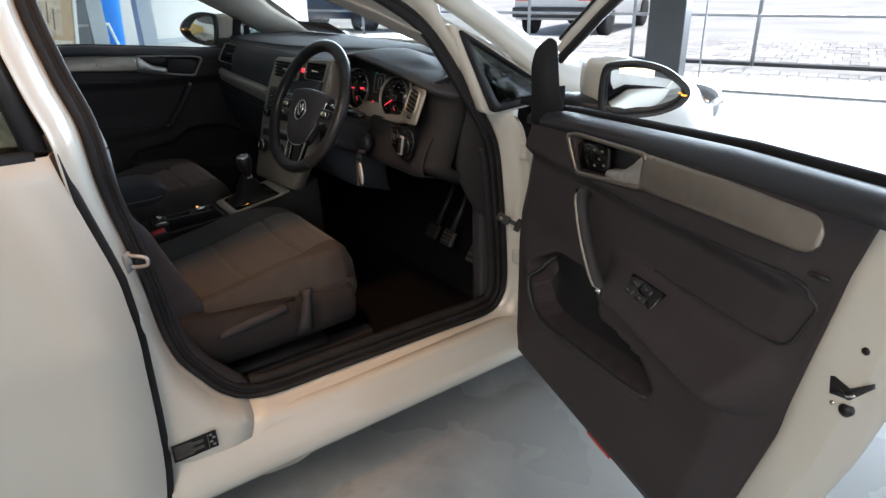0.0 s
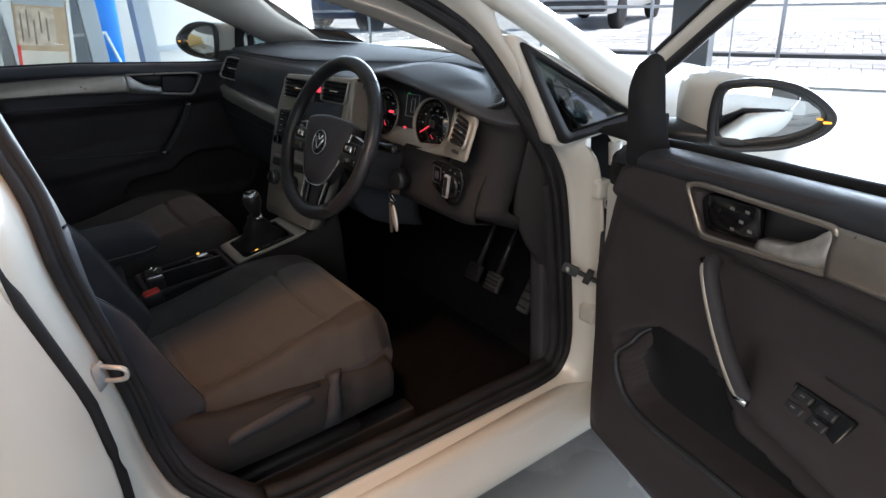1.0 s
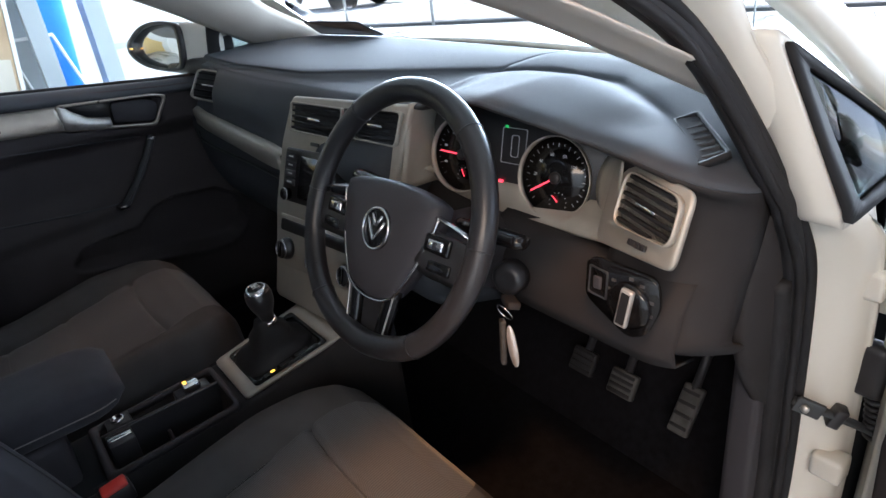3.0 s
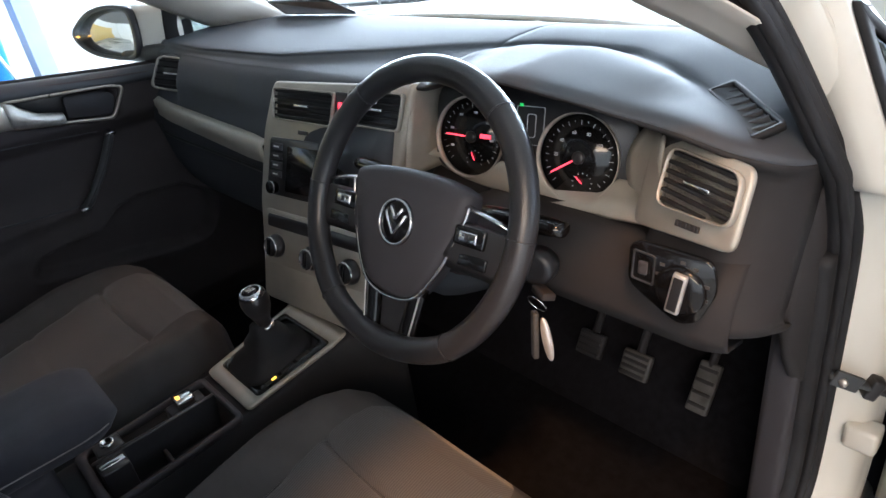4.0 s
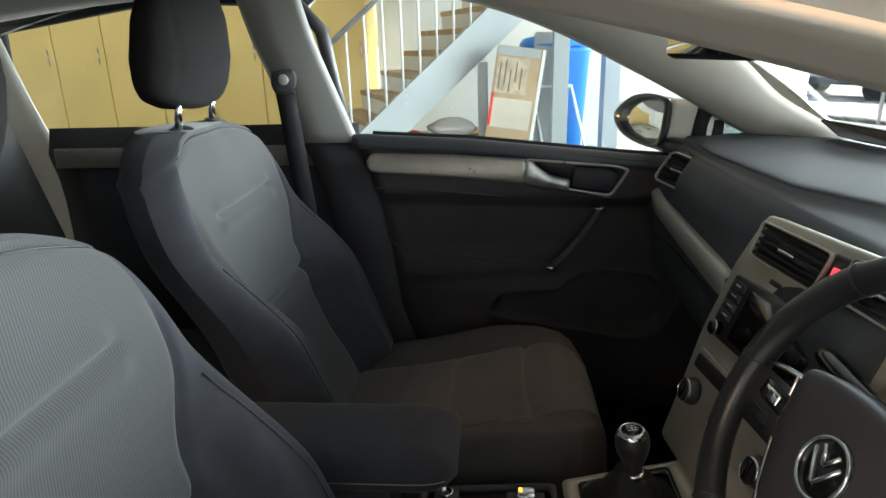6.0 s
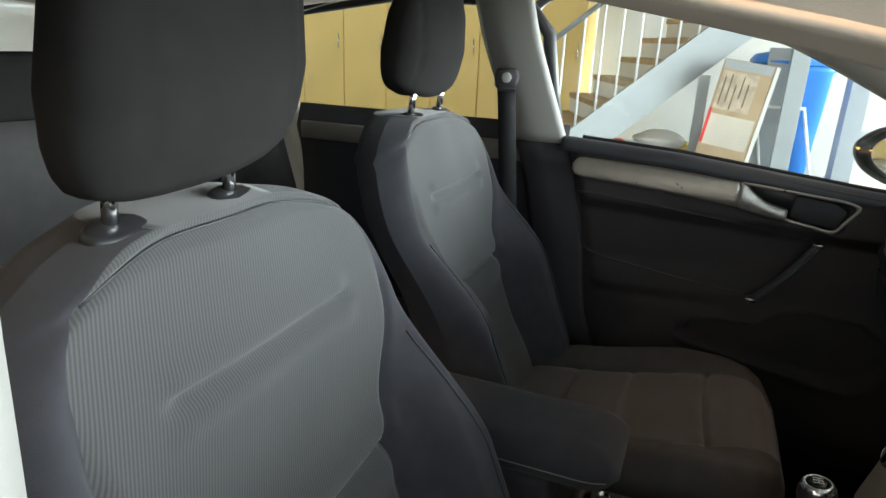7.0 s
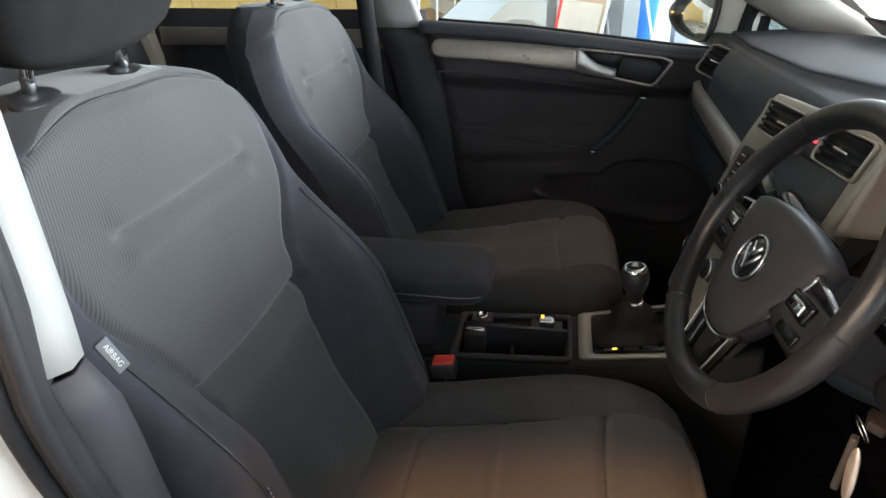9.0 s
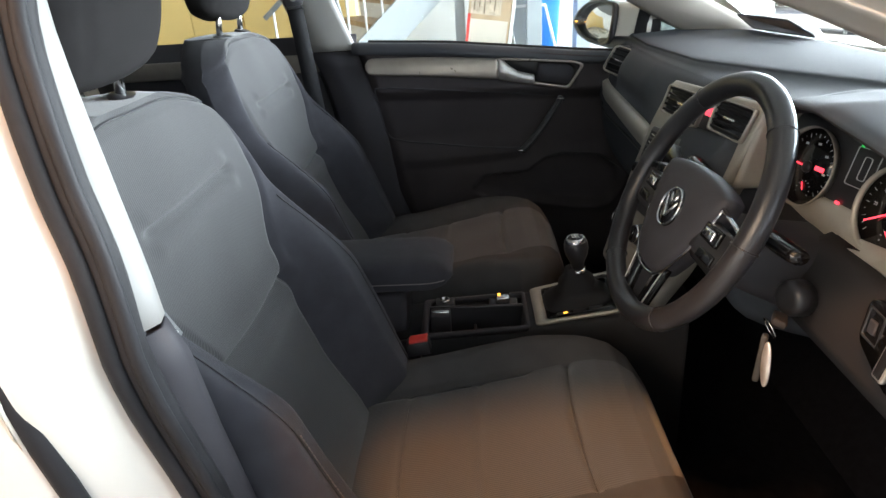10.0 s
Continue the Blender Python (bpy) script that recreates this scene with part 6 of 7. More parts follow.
part("lower_spoke_web", sheet([[hp(u, -0.078 - 0.070 * f, 0.000 - 0.004 * f) for u in (-0.034 + 0.008 * f, 0, 0.034 - 0.008 * f)] for f in (0, 0.3, 0.6, 1)]), BLACK, WHEEL)
part("column_shroud", sheet([[Vector((0.36 + a, y, z + b)) for a, b in oval(0, 0, rx, rz, 28, 3)] for y, z, rx, rz in ((0.075, 0.836, 0.046, 0.045), (0.10, 0.826, 0.054, 0.050), (0.17, 0.80, 0.066, 0.058), (0.26, 0.785, 0.072, 0.06))], loop=True, ends=True), HARD, CAR, "charcoal steering column shroud")
for s, z, lab in ((1, 0.893, "wiper stalk"), (-1, 0.902, "indicator stalk")):
    part("column_stalk", tube(curve([(0.36 + s * 0.05, 0.105, z - 0.01), (0.36 + s * 0.10, 0.09, z), (0.36 + s * 0.182, 0.092, z + 0.004)], 10), [0.008, 0.009, 0.010, 0.011, 0.012, 0.0125, 0.013, 0.0135, 0.0135, 0.013, 0.011][:11], 10, flat=0.75), GLOSS, CAR, "black " + lab)
# ignition and keys
part("ignition_lock", lathe([(0.024, -0.02), (0.023, 0.0), (0.018, 0.006), (0.012, 0.006), (0.001, 0.004)], axes((0.468, 0.128, 0.806), (0.92, 0.3, 0), (0.1, 0.2, 1)), 24), BLACK, CAR)
KEY = tagged(new("car_key"), "car key in the ignition with a metal tag on its ring", "key")
part("key_head", block(-0.018, 0.018, -0.005, 0.005, -0.009, 0.009, 0.003, axes((0.510, 0.100, 0.800), (0.85, -0.45, 0.15), (0, 0.3, 1))), HARD_BROWN, KEY)
rc = Vector((0.506, 0.092, 0.786))
part("key_ring", tube([rc + Vector((0.013 * math.cos(2 * math.pi * i / 28), -0.006 * math.sin(2 * math.pi * i / 28), 0.013 * math.sin(2 * math.pi * i / 28))) for i in range(28)], 0.0012, 6, closed=True, up=(0, 1, 0)), CHROME, KEY, "chrome split ring")
part("key_fob", block(-0.006, 0.006, -0.035, 0.035, -0.004, 0.004, 0.003, axes((0.503, 0.088, 0.740), (0.85, -0.5, 0), (0.0, 0.05, 1))), PEDAL, KEY, "grey plastic fob")
part("key_tag", plate(oval(0, 0, 0.0062, 0.030, 24, 2.2), on(axes((0.524, 0.086, 0.744), (0.80, 0.58, 0.15), (-0.30, 0.0, 1))), 0.002, 0.0006), NICKEL, KEY, "oval metal key tag")
KEY.location = (-0.014, 0.006, -0.008)
# pedals
for nm, x, y, z, w, h, rx in (("accelerator_pedal", 0.556, 0.45, 0.432, 0.019, 0.046, -35), ("brake_pedal", 0.436, 0.43, 0.435, 0.028, 0.025, -30), ("clutch_pedal", 0.325, 0.45, 0.42, 0.028, 0.025, -30)):
    pd = part(nm, block(-w, w, -0.008, 0.008, -h, h, 0.005, pose(x, y, z, rx, 0, 0)), PEDAL if nm != "clutch_pedal" else MATT_BLACK, CAR, "ribbed rubber pedal")
    for i in range(4):
        part("rib", block(-w * 0.85, w * 0.85, -0.011, -0.007, -0.003, 0.003, 0.001, pose(x, y, z, rx, 0, 0) @ pose(0, 0, -h * 0.7 + h * 0.47 * i)), RUBBER if nm != "clutch_pedal" else MATT_BLACK, pd)
    part("pedal_arm", tube([(x, y + 0.008, z + h * 0.2), (x, y + 0.10, z + 0.16)], 0.008), BLACK, pd)


# ---------------------------------------------------------------- seats
SIDE = [(p.x, p.y) for p in curve([(f, w, 0) for f, w in ((0.0, 0.48), (0.25, 0.48), (0.43, 0.485), (0.5, 0.52), (0.56, 0.57), (0.62, 0.65), (0.68, 0.745), (0.74, 0.80), (0.83, 0.83), (0.91, 0.87), (1.0, 0.89))], 90)]
WIDE = [(p.x, p.y) for p in curve([(f, w, 0) for f, w in ((0.0, 0.245), (0.25, 0.262), (0.55, 0.266), (0.72, 0.262), (0.84, 0.247), (0.92, 0.216), (0.965, 0.176), (0.99, 0.130), (1.0, 0.090))], 90)]


def quilt(rows, name, mat, parent, label=""):
    return part(name, sheet(rows), mat, parent, label)


CROSS_SEAMS = (0.207, 0.445, 0.74)


def front_seat(cx, dy, drv):
    s = part("front_seat", block(cx - 0.22, cx + 0.22, -0.52 + dy, -0.10 + dy, 0.275, 0.36, 0.02), BLACK, CAR, "charcoal cloth front seat" + (" of the driver" if drv else " of the passenger"))
    sx = 1 if drv else -1
    by, hz = (dy, -0.014) if drv else (dy - 0.032, 0.0)
    dip = lambda d, w: math.exp(-(d / w) ** 2)
    high = 0.584 if drv else 0.598

    def panel_top(top, u):
        """Level of a course of the panel at u, once its upper corners are rounded."""
        return top if top < 0.5 else 0.5 + (top - 0.5) * (1 - 0.20 * abs(u) ** 6)

    def back_point(f, u):
        """Front skin of the backrest: f from the seat to the top, u across."""
        z = 0.50 + high * f
        w = lerp(WIDE, f)
        side = lerp(SIDE, f)
        y = -0.640 - 0.38 * (z - 0.955) - 0.010 * step(0.95, 1.0, f) ** 2
        b = step(side - 0.03, side + 0.22, abs(u)) * (1 - step(0.42, 0.74, f)) * step(-0.06, 0.10, f)
        y += 0.078 * b
        y -= 0.085 * max(0, (abs(u) - 0.86) / 0.14) ** 2 * (0.55 + 0.45 * b)
        y += 0.012 - 0.024 * (1 - (u / 0.9) ** 2) * step(0.05, 0.25, f) * (1 - step(0.50, 0.85, f))
        # stitched creases and seams
        y -= 0.010 * dip(z - (0.958 + 0.01 * u * u), 0.0065) * (1 - step(0.46, 0.58, abs(u)))
        y += 0.004 * (dip(z - 0.976, 0.012) + dip(z - 0.942, 0.012)) * (1 - step(0.46, 0.58, abs(u)))
        zl = 0.766 + 0.012 * (abs(u) / side) ** 2
        if abs(u) < side + 0.03:
            y -= 0.012 * dip(z - zl, 0.008) - 0.005 * (dip(z - zl - 0.025, 0.018) + dip(z - zl + 0.025, 0.018))
        y -= 0.008 * dip((abs(u) - side) * w, 0.006) * (1 - step(0.72, 0.86, f))
        y -= 0.006 * dip(z - 0.5 - high * panel_top(0.985, u), 0.006)
        y += 0.0025 * noise.noise((cx * 3 + u * 2.2, f * 5.0, 1.7))
        return Vector((cx + w * u, y + by, z))

    NF = 110
    fs = [i / NF for i in range(NF + 1)]
    for name, mat, lab, u0, n in (("back_panel", CLOTH, "ribbed charcoal cloth back panel", -1, 70), ("back_bolster", CLOTH_PLAIN, "plain dark cloth back bolster", 1, 34), ("back_bolster", CLOTH_PLAIN, "plain dark cloth back bolster", -1, 34)):
        rows = []
        for f in fs:
            side = lerp(SIDE, f)
            if name == "back_panel":
                top = f if f < 0.5 else 0.5 + (f - 0.5) * (0.985 - 0.5) / 0.5
                side = lerp(SIDE, top)
                row = []
                for j in range(n + 1):
                    e = -1 + 2 * j / n
                    u = side * e
                    for _ in range(6):
                        g = panel_top(top, u)
                        u = lerp(SIDE, g) * e
                    row.append(back_point(g, u))
                rows.append(row)
            else:
                rows.append([back_point(f, u0 * (side + (1 - side) * j / n)) for j in range(n + 1)])
        quilt(rows, name, mat, s, lab)
    # yoke over the panel, below the headrest
    rows = []
    for i in range(21):
        row = []
        for j in range(61):
            e = -1 + 2 * j / 60
            u = lerp(SIDE, 0.985) * e
            for _ in range(6):
                g0 = panel_top(0.985, u)
                u = lerp(SIDE, g0) * e
            g = g0 + (1 - g0) * i / 20
            row.append(back_point(g, lerp(SIDE, g) * e))
        rows.append(row)
    quilt(rows, "back_yoke", CLOTH, s, "ribbed charcoal cloth yoke under the headrest")
    # shell behind
    rows = []
    for i in range(46):
        f = i / 45
        a, b = back_point(f, -1), back_point(f, 1)
        t = lerp([(0, 0.13), (0.5, 0.11), (0.85, 0.085), (1, 0.072)], f)
        rows.append([a] + [Vector((cx + (b.x - a.x) / 2 * (-math.cos(math.pi * k / 16)) * (1.0 + 0.03 * math.sin(math.pi * k / 16)), a.y - t * math.sin(math.pi * k / 16) ** 0.6, a.z)) for k in range(1, 16)] + [b])
    part("back_shell", sheet(rows), CLOTH_PLAIN, s, "plain dark cloth seat back")
    tp = [back_point(1.0, -1 + 2 * j / 16) for j in range(17)]
    part("back_top", sheet([[p + (q - p) * k + Vector((0, 0, 0.012 * k * (1 - k))) for p, q in zip(tp, rows[-1])] for k in (0, 0.12, 0.3, 0.5, 0.7, 0.88, 1)]), CLOTH, s, "ribbed charcoal cloth top of the seat back")
    part("top_seam", tube([back_point(panel_top(0.985, u), u) + Vector((0, 0.0005, 0)) for u in [-0.86 + 1.72 * k / 40 for k in range(41)]], 0.0016, 5), BLACK, s)
    for e in (-1, 1):
        pts = [back_point(f, e * 0.825) + Vector((e * 0.001, 0.0015, 0)) for f in [0.04 + 0.62 * i / 30 for i in range(31)]]
        part("bolster_seam", tube(pts, 0.0012, 5), BLACK, s)
    if drv:
        tag = axes((0.668, -0.5665, 0.914), (-0.008, 0.010, -0.034), (-1, 0.35, 0.1))
        tg = part("airbag_tag", block(-0.017, 0.017, -0.0062, 0.0062, -0.002, 0.002, 0.001, tag), material("grey woven tag", (0.16, 0.165, 0.17), 0.8), s, "grey sewn tag")
        lettering("AIRBAG", 0.0070, tag @ Matrix.Translation((0, 0, 0.0024)), WALL_WHITE, tg)
        # stitches along the door-side bolster
        for i in range(36):
            p0, p1 = back_point(0.06 + 0.36 * i / 36, 0.80), back_point(0.06 + 0.36 * (i + 0.6) / 36, 0.80)
            part("stitch", tube([p0 + Vector((0.001, 0.002, 0)), p1 + Vector((0.001, 0.002, 0))], 0.0009, 4), THREAD, s)
    # headrest on two posts
    hx = cx + 0.022 * sx
    for px in (-0.072, 0.072):
        p = part("headrest_post", tube([(hx + px, -0.722 + by, 1.085 + hz), (hx + px, -0.715 + by, 1.17 + hz)], 0.0068, 12), CHROME, s, "chrome headrest post")
        part("post_collar", sheet([[Vector((hx + px + a, -0.715 + b + by, z + hz - abs(a + px) * 0.05 - b * 0.25)) for a, b in oval(0, 0, 0.030 * k, 0.019 * k, 24)] for z, k in ((1.095, 1.0), (1.103, 1.0), (1.106, 0.85), (1.106, 0.3))], loop=True, ends=True), BLACK, p)
    rows = []
    hc, turn, roll = (0.431, 0.044, -0.05) if drv else (hx, -0.044, 0.0)
    yc = (-0.7004 if drv else -0.735) + by
    for i in range(40):
        f = i / 39
        w = lerp([(0.0, 0.098), (0.015, 0.115), (0.05, 0.128), (0.11, 0.136), (0.22, 0.141), (0.4, 0.141), (0.7, 0.133), (0.92, 0.115), (0.975, 0.095), (1.0, 0.065)], f)
        d = lerp([(0.0, 0.016), (0.015, 0.024), (0.05, 0.031), (0.15, 0.037), (0.4, 0.045), (0.75, 0.039), (0.94, 0.028), (1.0, 0.014)], f)
        row = []
        for a in [2 * math.pi * j / 64 for j in range(64)]:
            c, q = math.cos(a), math.sin(a)
            x, y = w * math.copysign(abs(c) ** 0.62, c), d * math.copysign(abs(q) ** 0.62, q) + 0.02 * f
            y += 0.010 * (1 - (x / 0.14) ** 2) * step(0.0, 0.3, q)
            # sewn edge between face and flank
            y -= 0.003 * dip(abs(x) - 0.100, 0.004) * step(0.3, 0.6, q) * step(0.0, 0.2, f)
            z = 1.118 + (0.0 if drv else 0.013) + 0.216 * f + (0.004 if drv and x > 0 else 0.024) * (x / 0.13) ** 2 * (1 - f) ** 3 + roll * x
            row.append(Vector((hc + x * math.cos(turn) - y * math.sin(turn), yc + x * math.sin(turn) + y * math.cos(turn), z)))
        rows.append(row)
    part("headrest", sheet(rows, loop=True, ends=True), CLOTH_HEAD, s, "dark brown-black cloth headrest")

    # cushion
    def seat_point(f, u):
        y = -0.50 + 0.507 * f
        w = lerp([(0.0, 0.235), (0.5, 0.250), (0.80, 0.246), (0.90, 0.228), (0.96, 0.200), (1.0, 0.160)], f)
        z = lerp([(0.0, 0.516), (0.3, 0.533), (0.7, 0.574), (0.84, 0.590), (0.91, 0.590), (0.96, 0.578), (1.0, 0.552)], f)
        b = step(0.56, 0.80, abs(u))
        z += 0.030 * b * step(-0.05, 0.2, f) * (1 - step(0.60, 0.95, f)) - 0.075 * max(0, (abs(u) - 0.84) / 0.16) ** 2
        z -= 0.007 * dip((abs(u) - 0.585) * w, 0.006) * (1 - step(0.60, 0.66, f))
        for c in CROSS_SEAMS:
            z -= 0.006 * dip((f - c - 0.012 * (u / 0.585) ** 2) * 0.507, 0.005) * (1 - step(0.55, 0.62, abs(u)))
            z += 0.0025 * dip((f - c) * 0.507, 0.03) * (1 - step(0.45, 0.6, abs(u)))
        z -= 0.004 * dip((f - (0.735 + 0.02 * (u / 0.585) ** 2)) * 0.5, 0.006) * (1 - step(0.56, 0.62, abs(u)))
        z += 0.003 * noise.noise((u * 2.0 + cx * 5, f * 4.0, 0.4))
        return Vector((cx + w * u, y + dy, z))

    edge = lambda u: 0.735 + 0.02 * (u / 0.585) ** 2
    quilt([[seat_point(edge(0.585 * e) * i / 60, 0.585 * e) for e in [-1 + 2 * j / 64 for j in range(65)]] for i in range(61)], "cushion_panel", CLOTH, s, "ribbed charcoal cloth cushion panel")
    quilt([[seat_point(edge(0.585 * e) + (1 - edge(0.585 * e)) * i / 40, 0.585 * e) for e in [-1 + 2 * j / 64 for j in range(65)]] for i in range(41)], "cushion_nose", CLOTH, s, "ribbed charcoal cloth cushion front")
    for u in (-0.585, 0.585):
        part("cushion_seam", tube([seat_point(0.05 + 0.55 * i / 24, u) + Vector((0, 0, 0.0006)) for i in range(25)], 0.0011, 5), BLACK, s)
    for f in CROSS_SEAMS:
        part("cushion_seam", tube([seat_point(f + 0.012 * (u / 0.585) ** 2, u) + Vector((0, 0, 0.0003)) for u in [0.57 * (k / 12 - 1) for k in range(25)]], 0.0010, 5), BLACK, s)
    for e in (-1, 1):
        quilt([[seat_point(i / 80, e * (0.585 + 0.415 * j / 26)) for j in range(27)] for i in range(81)], "cushion_bolster", CLOTH_SMOOTH, s, "charcoal cloth cushion bolster")
    loop = [seat_point(f / 20, -1) for f in range(21)] + [seat_point(1, -1 + 2 * k / 20) for k in range(1, 20)] + [seat_point(1 - f / 20, 1) for f in range(21)] + [seat_point(0, 1 - 2 * k / 20) for k in range(1, 20)]
    nose = lambda p: step(-0.12 + dy, 0.0 + dy, p.y)
    rows = [loop, [Vector((cx + (p.x - cx) * 1.025, p.y + 0.010 * nose(p), p.z - 0.02)) for p in loop], [Vector((cx + (p.x - cx) * 1.02, p.y + 0.008 * nose(p), min(0.48, p.z - 0.035))) for p in loop], [Vector((cx + (p.x - cx) * 0.97, p.y - 0.012 * nose(p), 0.405)) for p in loop]]
    part("cushion_side", sheet(rows, loop=True), CLOTH_PLAIN, s)
    if drv:
        rows = []
        for i in range(40):
            y = -0.47 + 0.43 * i / 39
            ww = 0.252 + 0.010 * math.sin(math.pi * i / 39)
            top = lerp([(-0.47, 0.56), (-0.38, 0.535), (-0.2, 0.522), (-0.15, 0.520), (-0.05, 0.505)], y)
            dent = step(-0.21, -0.18, y) * (1 - step(-0.135, -0.11, y))
            rows.append([(cx + ww - 0.02, y, top), (cx + ww, y, top - 0.008), (cx + ww + 0.008 - 0.014 * dent, y, 0.475), (cx + ww + 0.004 - 0.016 * dent, y, 0.44), (cx + ww - 0.004, y, 0.415), (cx + ww - 0.03, y, 0.395)])
        vl = part("side_valance", slab(rows, 0.003), HARD_BROWN, s, "charcoal plastic seat valance")
        part("lever_recess", plate(rounded([(-0.410, 0.468), (-0.205, 0.486), (-0.196, 0.530), (-0.405, 0.518)], 0.014), lambda u, v, w: Vector((cx + 0.2585 + w, u, v)), 0.003, 0.001), MATT_BLACK, vl, "dark recess behind the lever")
        part("valance_fin", sheet([[Vector((cx + 0.250, y0, z)), Vector((cx + 0.272, y0 + 0.010, z)), Vector((cx + 0.274, y1 - 0.006, z)), Vector((cx + 0.252, y1 + 0.012, z))] for y0, y1, z in ((-0.182, -0.160, 0.532), (-0.184, -0.162, 0.520), (-0.196, -0.166, 0.470), (-0.215, -0.168, 0.425))], loop=True, ends=True), HARD, vl, "moulded fin of the seat valance")
        part("height_lever", sheet([[Vector((cx + 0.258, y, z - hh)), Vector((cx + 0.258, y, z + hh)), Vector((cx + 0.274, y, z + hh * 0.7)), Vector((cx + 0.274, y, z - hh * 0.7))] for y, z, hh in ((-0.385, 0.490, 0.008), (-0.37, 0.492, 0.013), (-0.30, 0.500, 0.014), (-0.235, 0.507, 0.013), (-0.222, 0.508, 0.006))], loop=True, ends=True), HARD, vl, "seat height lever")
        part("seat_rail", block(cx + 0.19, cx + 0.235, -0.50, 0.02, 0.30, 0.345, 0.006), BLACK, s)
    bx = cx - sx * 0.257
    part("belt_stalk", block(bx - 0.012, bx + 0.012, -0.42 + dy, -0.38 + dy, 0.40, 0.565, 0.006), BLACK, s)
    bk = part("belt_buckle", block(-0.014, 0.014, -0.022, 0.022, -0.012, 0.016, 0.004, pose(bx + 0.020 * sx, -0.380 + dy, 0.566, 8, 0, 0)), BLACK, s)
    part("release_button", block(-0.012, 0.012, -0.018, 0.018, 0.012, 0.020, 0.003, pose(bx + 0.020 * sx, -0.378 + dy, 0.567, 8, 0, 0)), RED, bk, "red buckle release button")
    return s


front_seat(0.415, 0.0, True)
front_seat(-0.345, -0.07, False)
# rear bench
rows = []
for i in range(14):
    z = 0.5 + 0.044 * i
    rows.append([(-0.02 + 0.68 * (j / 10 - 1), -1.28 - 0.28 * (z - 0.5) + 0.02 * math.cos((j / 10 - 1) * 9), z) for j in range(21)])
RB = part("rear_bench", slab(rows, 0.08), CLOTH_SMOOTH, CAR, "dark cloth rear bench")
part("bench_cushion", block(-0.68, 0.64, -1.34, -0.86, 0.34, 0.54, 0.05, None, 4), CLOTH_PLAIN, RB)
for x in (-0.40, 0.02, 0.40):
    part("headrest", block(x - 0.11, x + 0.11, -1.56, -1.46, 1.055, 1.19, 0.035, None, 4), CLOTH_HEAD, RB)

# belt and belt guide on the passenger pillar
BG = axes((-0.652, -0.735, 1.160), (-0.28, 0.96, 0), (0, 0, 1))
bg = part("belt_guide", plate(rounded([(-0.028, 0.024), (0.022, 0.028), (0.030, 0.008), (0.022, -0.018), (-0.022, -0.026), (-0.031, -0.004)], 0.009), on(BG), 0.018, 0.006), HARD, CAR, "dark plastic seat belt guide")
part("guide_bolt", lathe([(0.012, 0.018), (0.012, 0.023), (0.009, 0.025), (0.001, 0.025)], BG @ Matrix.Translation((-0.002, 0.006, 0)), 20), PALE, bg, "pale round bolt cap")
part("guide_slot", block(-0.022, 0.022, -0.026, -0.019, 0.008, 0.022, 0.003, BG), BLACK, bg)
part("seat_belt", slab([[BG @ Vector((d + 0.05 * k, -0.022 - 0.6 * k, 0.016 - 0.05 * k)) for d in (-0.022, 0.0, 0.022)] for k in [i / 10 for i in range(11)]], 0.002), MATT_BLACK, CAR, "black seat belt webbing")
# interior mirror
part("interior_mirror", block(-0.105, 0.105, -0.012, 0.012, -0.030, 0.030, 0.011, pose(-0.02, 0.025, 1.236, -8, 0, 22)), BLACK, CAR, "black interior mirror")
part("interior_mirror_glass", block(-0.098, 0.098, -0.0135, -0.012, -0.024, 0.024, 0, pose(-0.02, 0.025, 1.236, -8, 0, 22)), MIRROR, CAR)


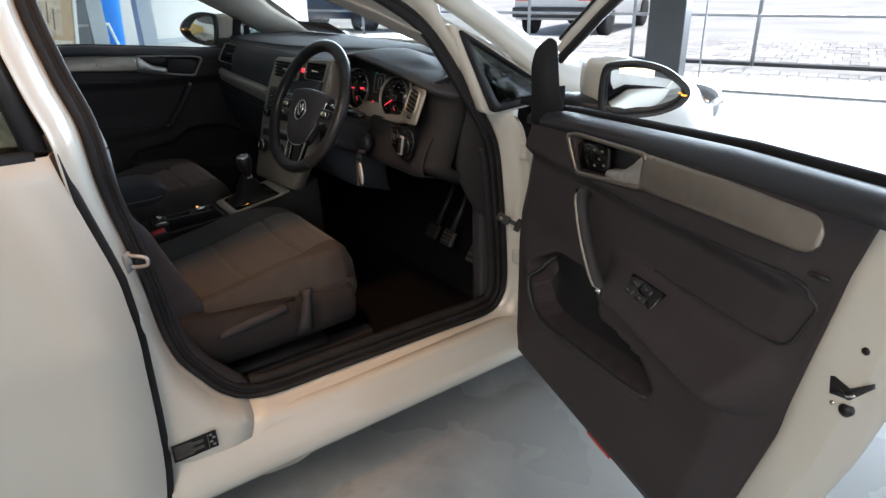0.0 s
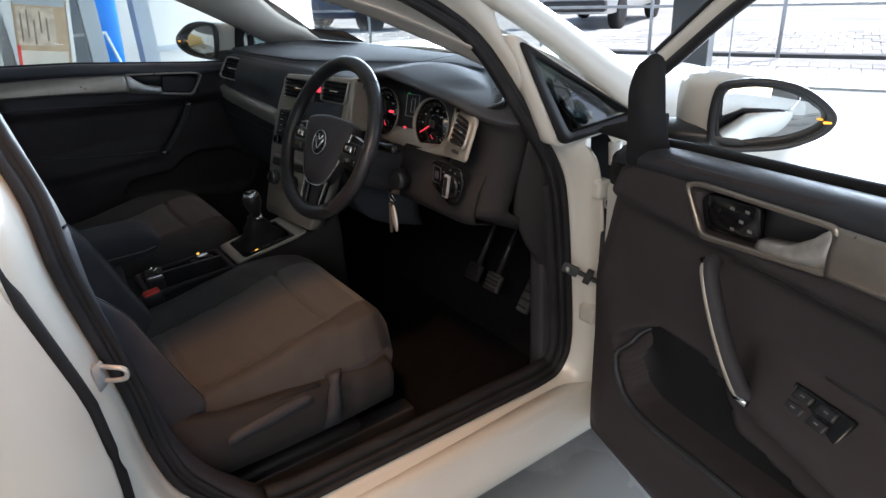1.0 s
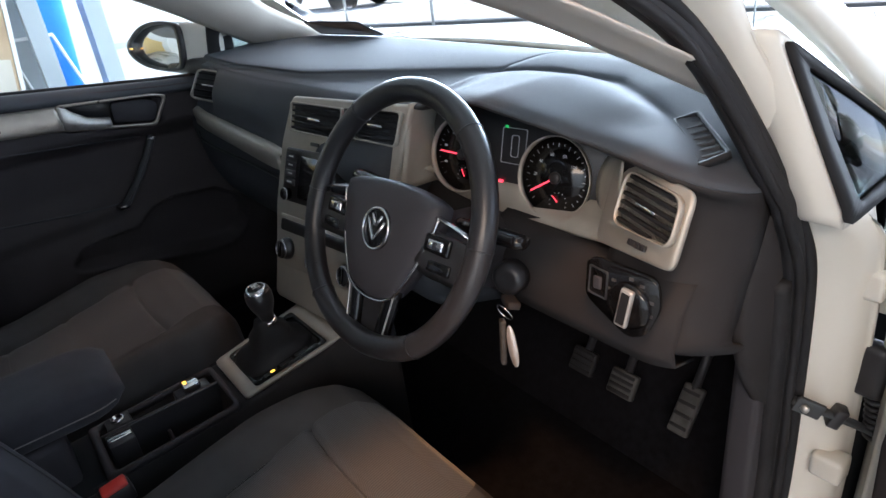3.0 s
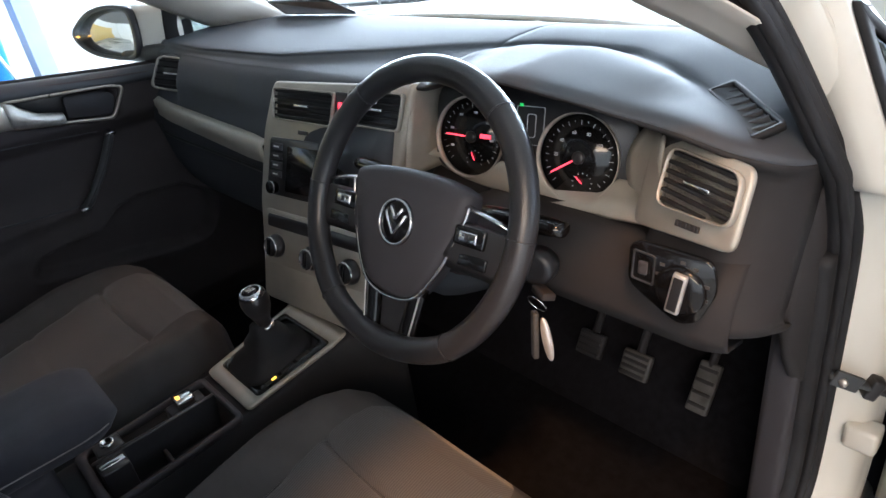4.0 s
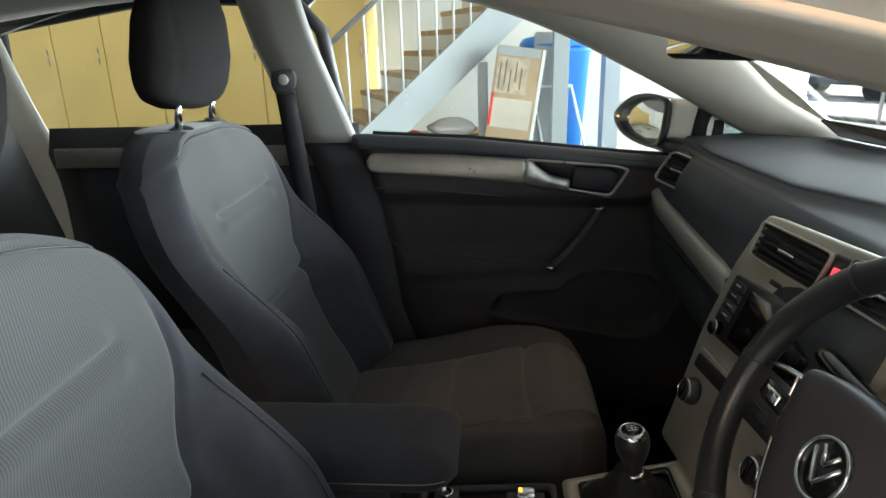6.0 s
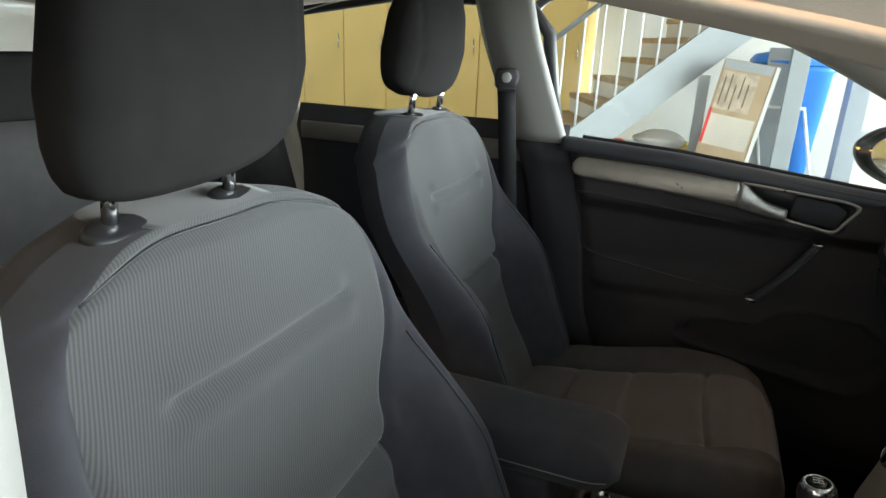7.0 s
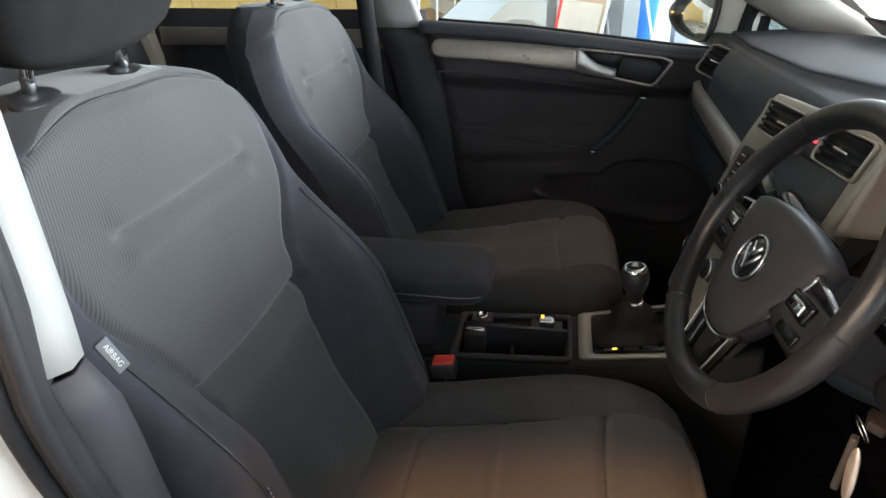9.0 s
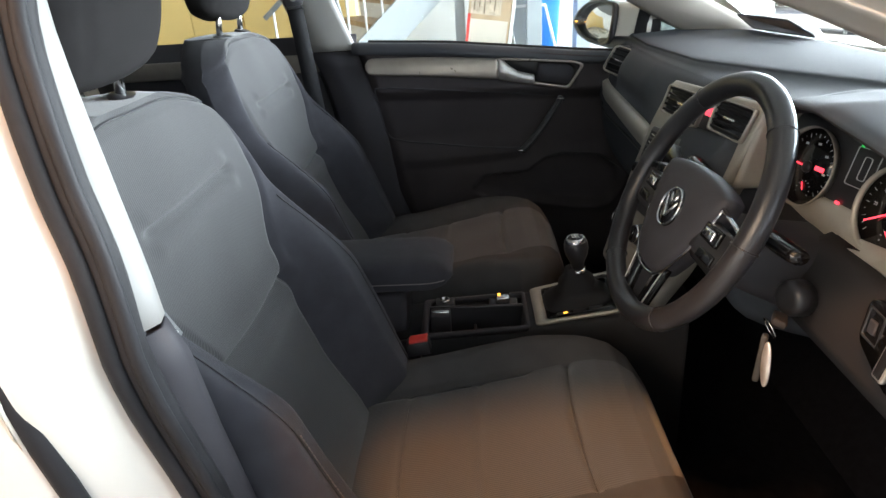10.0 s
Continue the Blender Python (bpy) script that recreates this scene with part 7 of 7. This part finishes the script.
# ---------------------------------------------------------------- rear doors
for D, drv in ((Hung((0.82, -0.575, 0), (0, -1, 0), (-1, 0, 0)), 1), (Hung((-0.86, -0.575, 0), (0, -1, 0), (1, 0, 0)), 0)):
    gap = [(0.19, 0.004), (0.25, -0.002), (0.29, -0.009), (0.34, -0.014), (0.45, -0.019), (0.63, -0.022), (0.75, -0.014), (0.97, 0.036)]
    rows = []
    for i in range(20):
        z = 0.195 + 0.785 * i / 19
        a = lerp(gap, z)
        bulge = 0.012 * math.sin(math.pi * i / 19) + 0.006 * (1 if 0.60 < z < 0.66 else 0)
        rows.append([D(a + 0.003, z, 0.02)] + [D(a + (0.012 if j == 0 else 0.9 * j / 8), z, -0.012 - bulge + 0.02 * (j / 8) ** 3) for j in range(9)])
    rd = part("rear_door", slab(rows, 0.004), WHITE, CAR, "closed white rear door")
    part("gap_seal", tube([D(lerp(gap, z) + 0.004, z, -0.004) for z in [0.19 + 0.0395 * i for i in range(21)]], 0.0085, 8), MATT_BLACK, rd, "black rubber seal in the door gap")
    fr = [(0.062, 0.985), (0.085, 1.13), (0.10, 1.27), (0.16, 1.345), (0.5, 1.36), (0.92, 1.30), (0.98, 1.03)]
    part("window_frame", tube([D(u, v, 0.0 + 0.20 * max(0, v - 0.95)) for u, v in fr], 0.018, 8, up=tuple(D.n)), BLACK, rd)
    part("belt_strip", tube([D(0.066, 0.98, -0.002), D(0.9, 0.99, -0.002)], 0.012, 8), HARD_BROWN, rd)
    gp = part("door_glass", plate(fr, lambda u, v, w: D(u, v, 0.012 + 0.20 * max(0, v - 0.95) + w), 0.003, 0.001), DARK_GLASS if drv else GLASS, rd)
    gp.visible_shadow = False
    rows = []
    for i in range(12):
        z = 0.32 + 0.73 * i / 11
        rows.append([D(0.02 + 0.82 * j / 10, z, 0.075 + 0.03 * step(0.90, 0.95, z) - 0.025 * step(1.01, 1.05, z)) for j in range(11)])
    part("door_lining", slab(rows, 0.004), HARD, rd)
    part("silver_band", block(0, 0.78, -0.026, 0.026, -0.006, 0.006, 0.006, axes(D(0.04, 0.975, 0.108), D.u, (0, 0, 1))), DOOR_SILVER, rd)

# door furniture on the body: striker, hinge, check strap, data plate
sk = part("striker", tube(curve([(0.770, -0.552, 0.770), (0.790, -0.528, 0.767), (0.799, -0.516, 0.764), (0.801, -0.513, 0.757), (0.799, -0.516, 0.749), (0.790, -0.528, 0.746), (0.770, -0.552, 0.745)], 30), 0.0036, 10), NICKEL, CAR, "bright steel door striker")
part("striker_plate", plate(rounded([(-0.012, -0.019), (0.012, -0.019), (0.012, 0.019), (-0.012, 0.019)], 0.005), on(axes((0.787, -0.543, 0.757), (0.80, -0.60, 0), (0, 0, 1))), 0.004, 0.001), PALE_STEEL, sk)
cs = part("check_strap", tube([(0.752, 0.366, 0.622), (0.785, 0.392, 0.604), (0.815, 0.424, 0.580), (0.842, 0.452, 0.556)], 0.0085, 8, flat=0.6), DARK_STEEL, CAR, "dark door check strap")
part("strap_plate", block(-0.018, 0.018, -0.012, 0.012, -0.003, 0.003, 0.002, axes((0.772, 0.372, 0.616), (0.78, 0.50, -0.38), (0.3, 0.2, 1))), DARK_STEEL, cs)
part("strap_bolt", lathe([(0.006, 0), (0.006, 0.004), (0.001, 0.005)], axes((0.770, 0.367, 0.617), (1, 0, 0), (0, 0, 1)), 8), NICKEL, cs)
part("strap_stop", block(-0.008, 0.008, -0.016, 0.016, -0.010, 0.010, 0.003, axes((0.796, 0.404, 0.596), (0.78, 0.50, -0.38), (0, 0, 1))), BLACK, cs)
for z in (0.50, 0.80):
    part("hinge", block(0.775, 0.818, 0.400, 0.436, z - 0.02, z + 0.02, 0.007), WHITE, CAR, "white painted door hinge")
DP = axes((0.8132, -0.5065, 0.333), (0, 1, 0.0), (-0.04, 0, 1))
pl = part("data_plate", block(-0.0455, 0.0455, -0.0205, 0.0205, -0.001, 0.0015, 0.0005, DP), GLOSS, CAR, "small black data sticker with pale print", smooth=False)
for i in range(7):
    wide = 0.036 + 0.026 * abs(math.sin(i * 2.1))
    part("print_bar", block(-0.041, -0.041 + wide, 0.0140 - 0.0046 * i, 0.0152 - 0.0046 * i, 0.0016, 0.0020, 0, DP), FAINT_PRINT, pl, smooth=False)
part("print_line", block(0.0265, 0.0273, -0.017, 0.017, 0.0016, 0.0020, 0, DP), FAINT_PRINT, pl, smooth=False)
for u, v in ((0.033, 0.013), (0.039, 0.005), (0.033, -0.003), (0.038, -0.012)):
    part("print_block", block(u - 0.003, u + 0.003, v - 0.0025, v + 0.0025, 0.0016, 0.0020, 0, DP), FAINT_PRINT, pl, smooth=False)
# licence card in the windscreen corner
CARD_AT = axes((-0.56, 0.515, 1.032), (1, 0.125, 0), (0, -0.84, 0.54))
cd = part("paper_card", plate(rounded([(-0.13, -0.035), (0.14, -0.035), (0.12, 0.035), (-0.11, 0.035)], 0.010), on(CARD_AT), 0.003, 0.001), material("brown card", (0.26, 0.19, 0.15), 0.4, vary=0.3, scale=25), CAR, "brown card in the windscreen corner")
part("card_edge", ring(rounded([(-0.135, -0.039), (0.145, -0.039), (0.124, 0.039), (-0.114, 0.039)], 0.011), rounded([(-0.13, -0.035), (0.14, -0.035), (0.12, 0.035), (-0.11, 0.035)], 0.010), on(CARD_AT), 0.004), BLACK, cd)


# ---------------------------------------------------------------- hanging cable, paving
tagged(part("cable", tube(curve([(-1.80, 5.17, 0.02), (-1.81, 5.17, 0.9), (-1.78, 5.16, 1.9), (-1.80, 5.17, 2.6), (-1.76, 5.16, 3.6)], 30), 0.008, 6), GALV, None), "thin grey cable hanging beside the pillar", "cable")


def paver_mesh(w, d):
    bm = block(-w / 2, w / 2, -d / 2, d / 2, -0.06, 0.0, 0.006, None, 1)
    me = bpy.data.meshes.new("paver")
    bm.to_mesh(me)
    bm.free()
    return me


PAVED = tagged(part("pavement", block(-14, 12, FRONT + 0.20, 11.4, -0.3, -0.016, 0.004, E23), ROAD, None, smooth=False), "grey concrete block paving before and behind the railing", "pavement", kind="structure")
rng = random.Random(7)
PW, PD = 0.205, 0.41
one = paver_mesh(PW - 0.006, PD - 0.006)
one.materials.append(uneven(PAVER))
rest = bmesh.new()
count = 0
for r in range(13):
    b = FRONT + 0.20 + PD / 2 + r * PD
    if 8.02 < b - PD / 2 < 8.24 or 8.02 < b + PD / 2 < 8.24:
        continue
    for c in range(110):
        a = -13 + (c + 0.5 * (r % 2)) * PW
        m = E23 @ pose(a, b, rng.uniform(-0.003, 0.003), rng.uniform(-0.3, 0.3), rng.uniform(-0.3, 0.3), rng.uniform(-0.4, 0.4))
        if -2.5 < a < 2.8 and count < 300:
            ob = new("paver", one)
            ob.matrix_world = m
            ob.parent = PAVED
            count += 1
        else:
            k = bmesh.new()
            k.from_mesh(one)
            k.transform(m)
            tmp = bpy.data.meshes.new("paver_rest")
            k.to_mesh(tmp)
            k.free()
            rest.from_mesh(tmp)
            bpy.data.meshes.remove(tmp)
far = material("grey concrete paving", (0.40, 0.41, 0.41), 0.85, vary=0.18, scale=7)
ob = part("paving_rest", rest, uneven(far, True), PAVED, smooth=False)
ob["kind"] = "stuff"
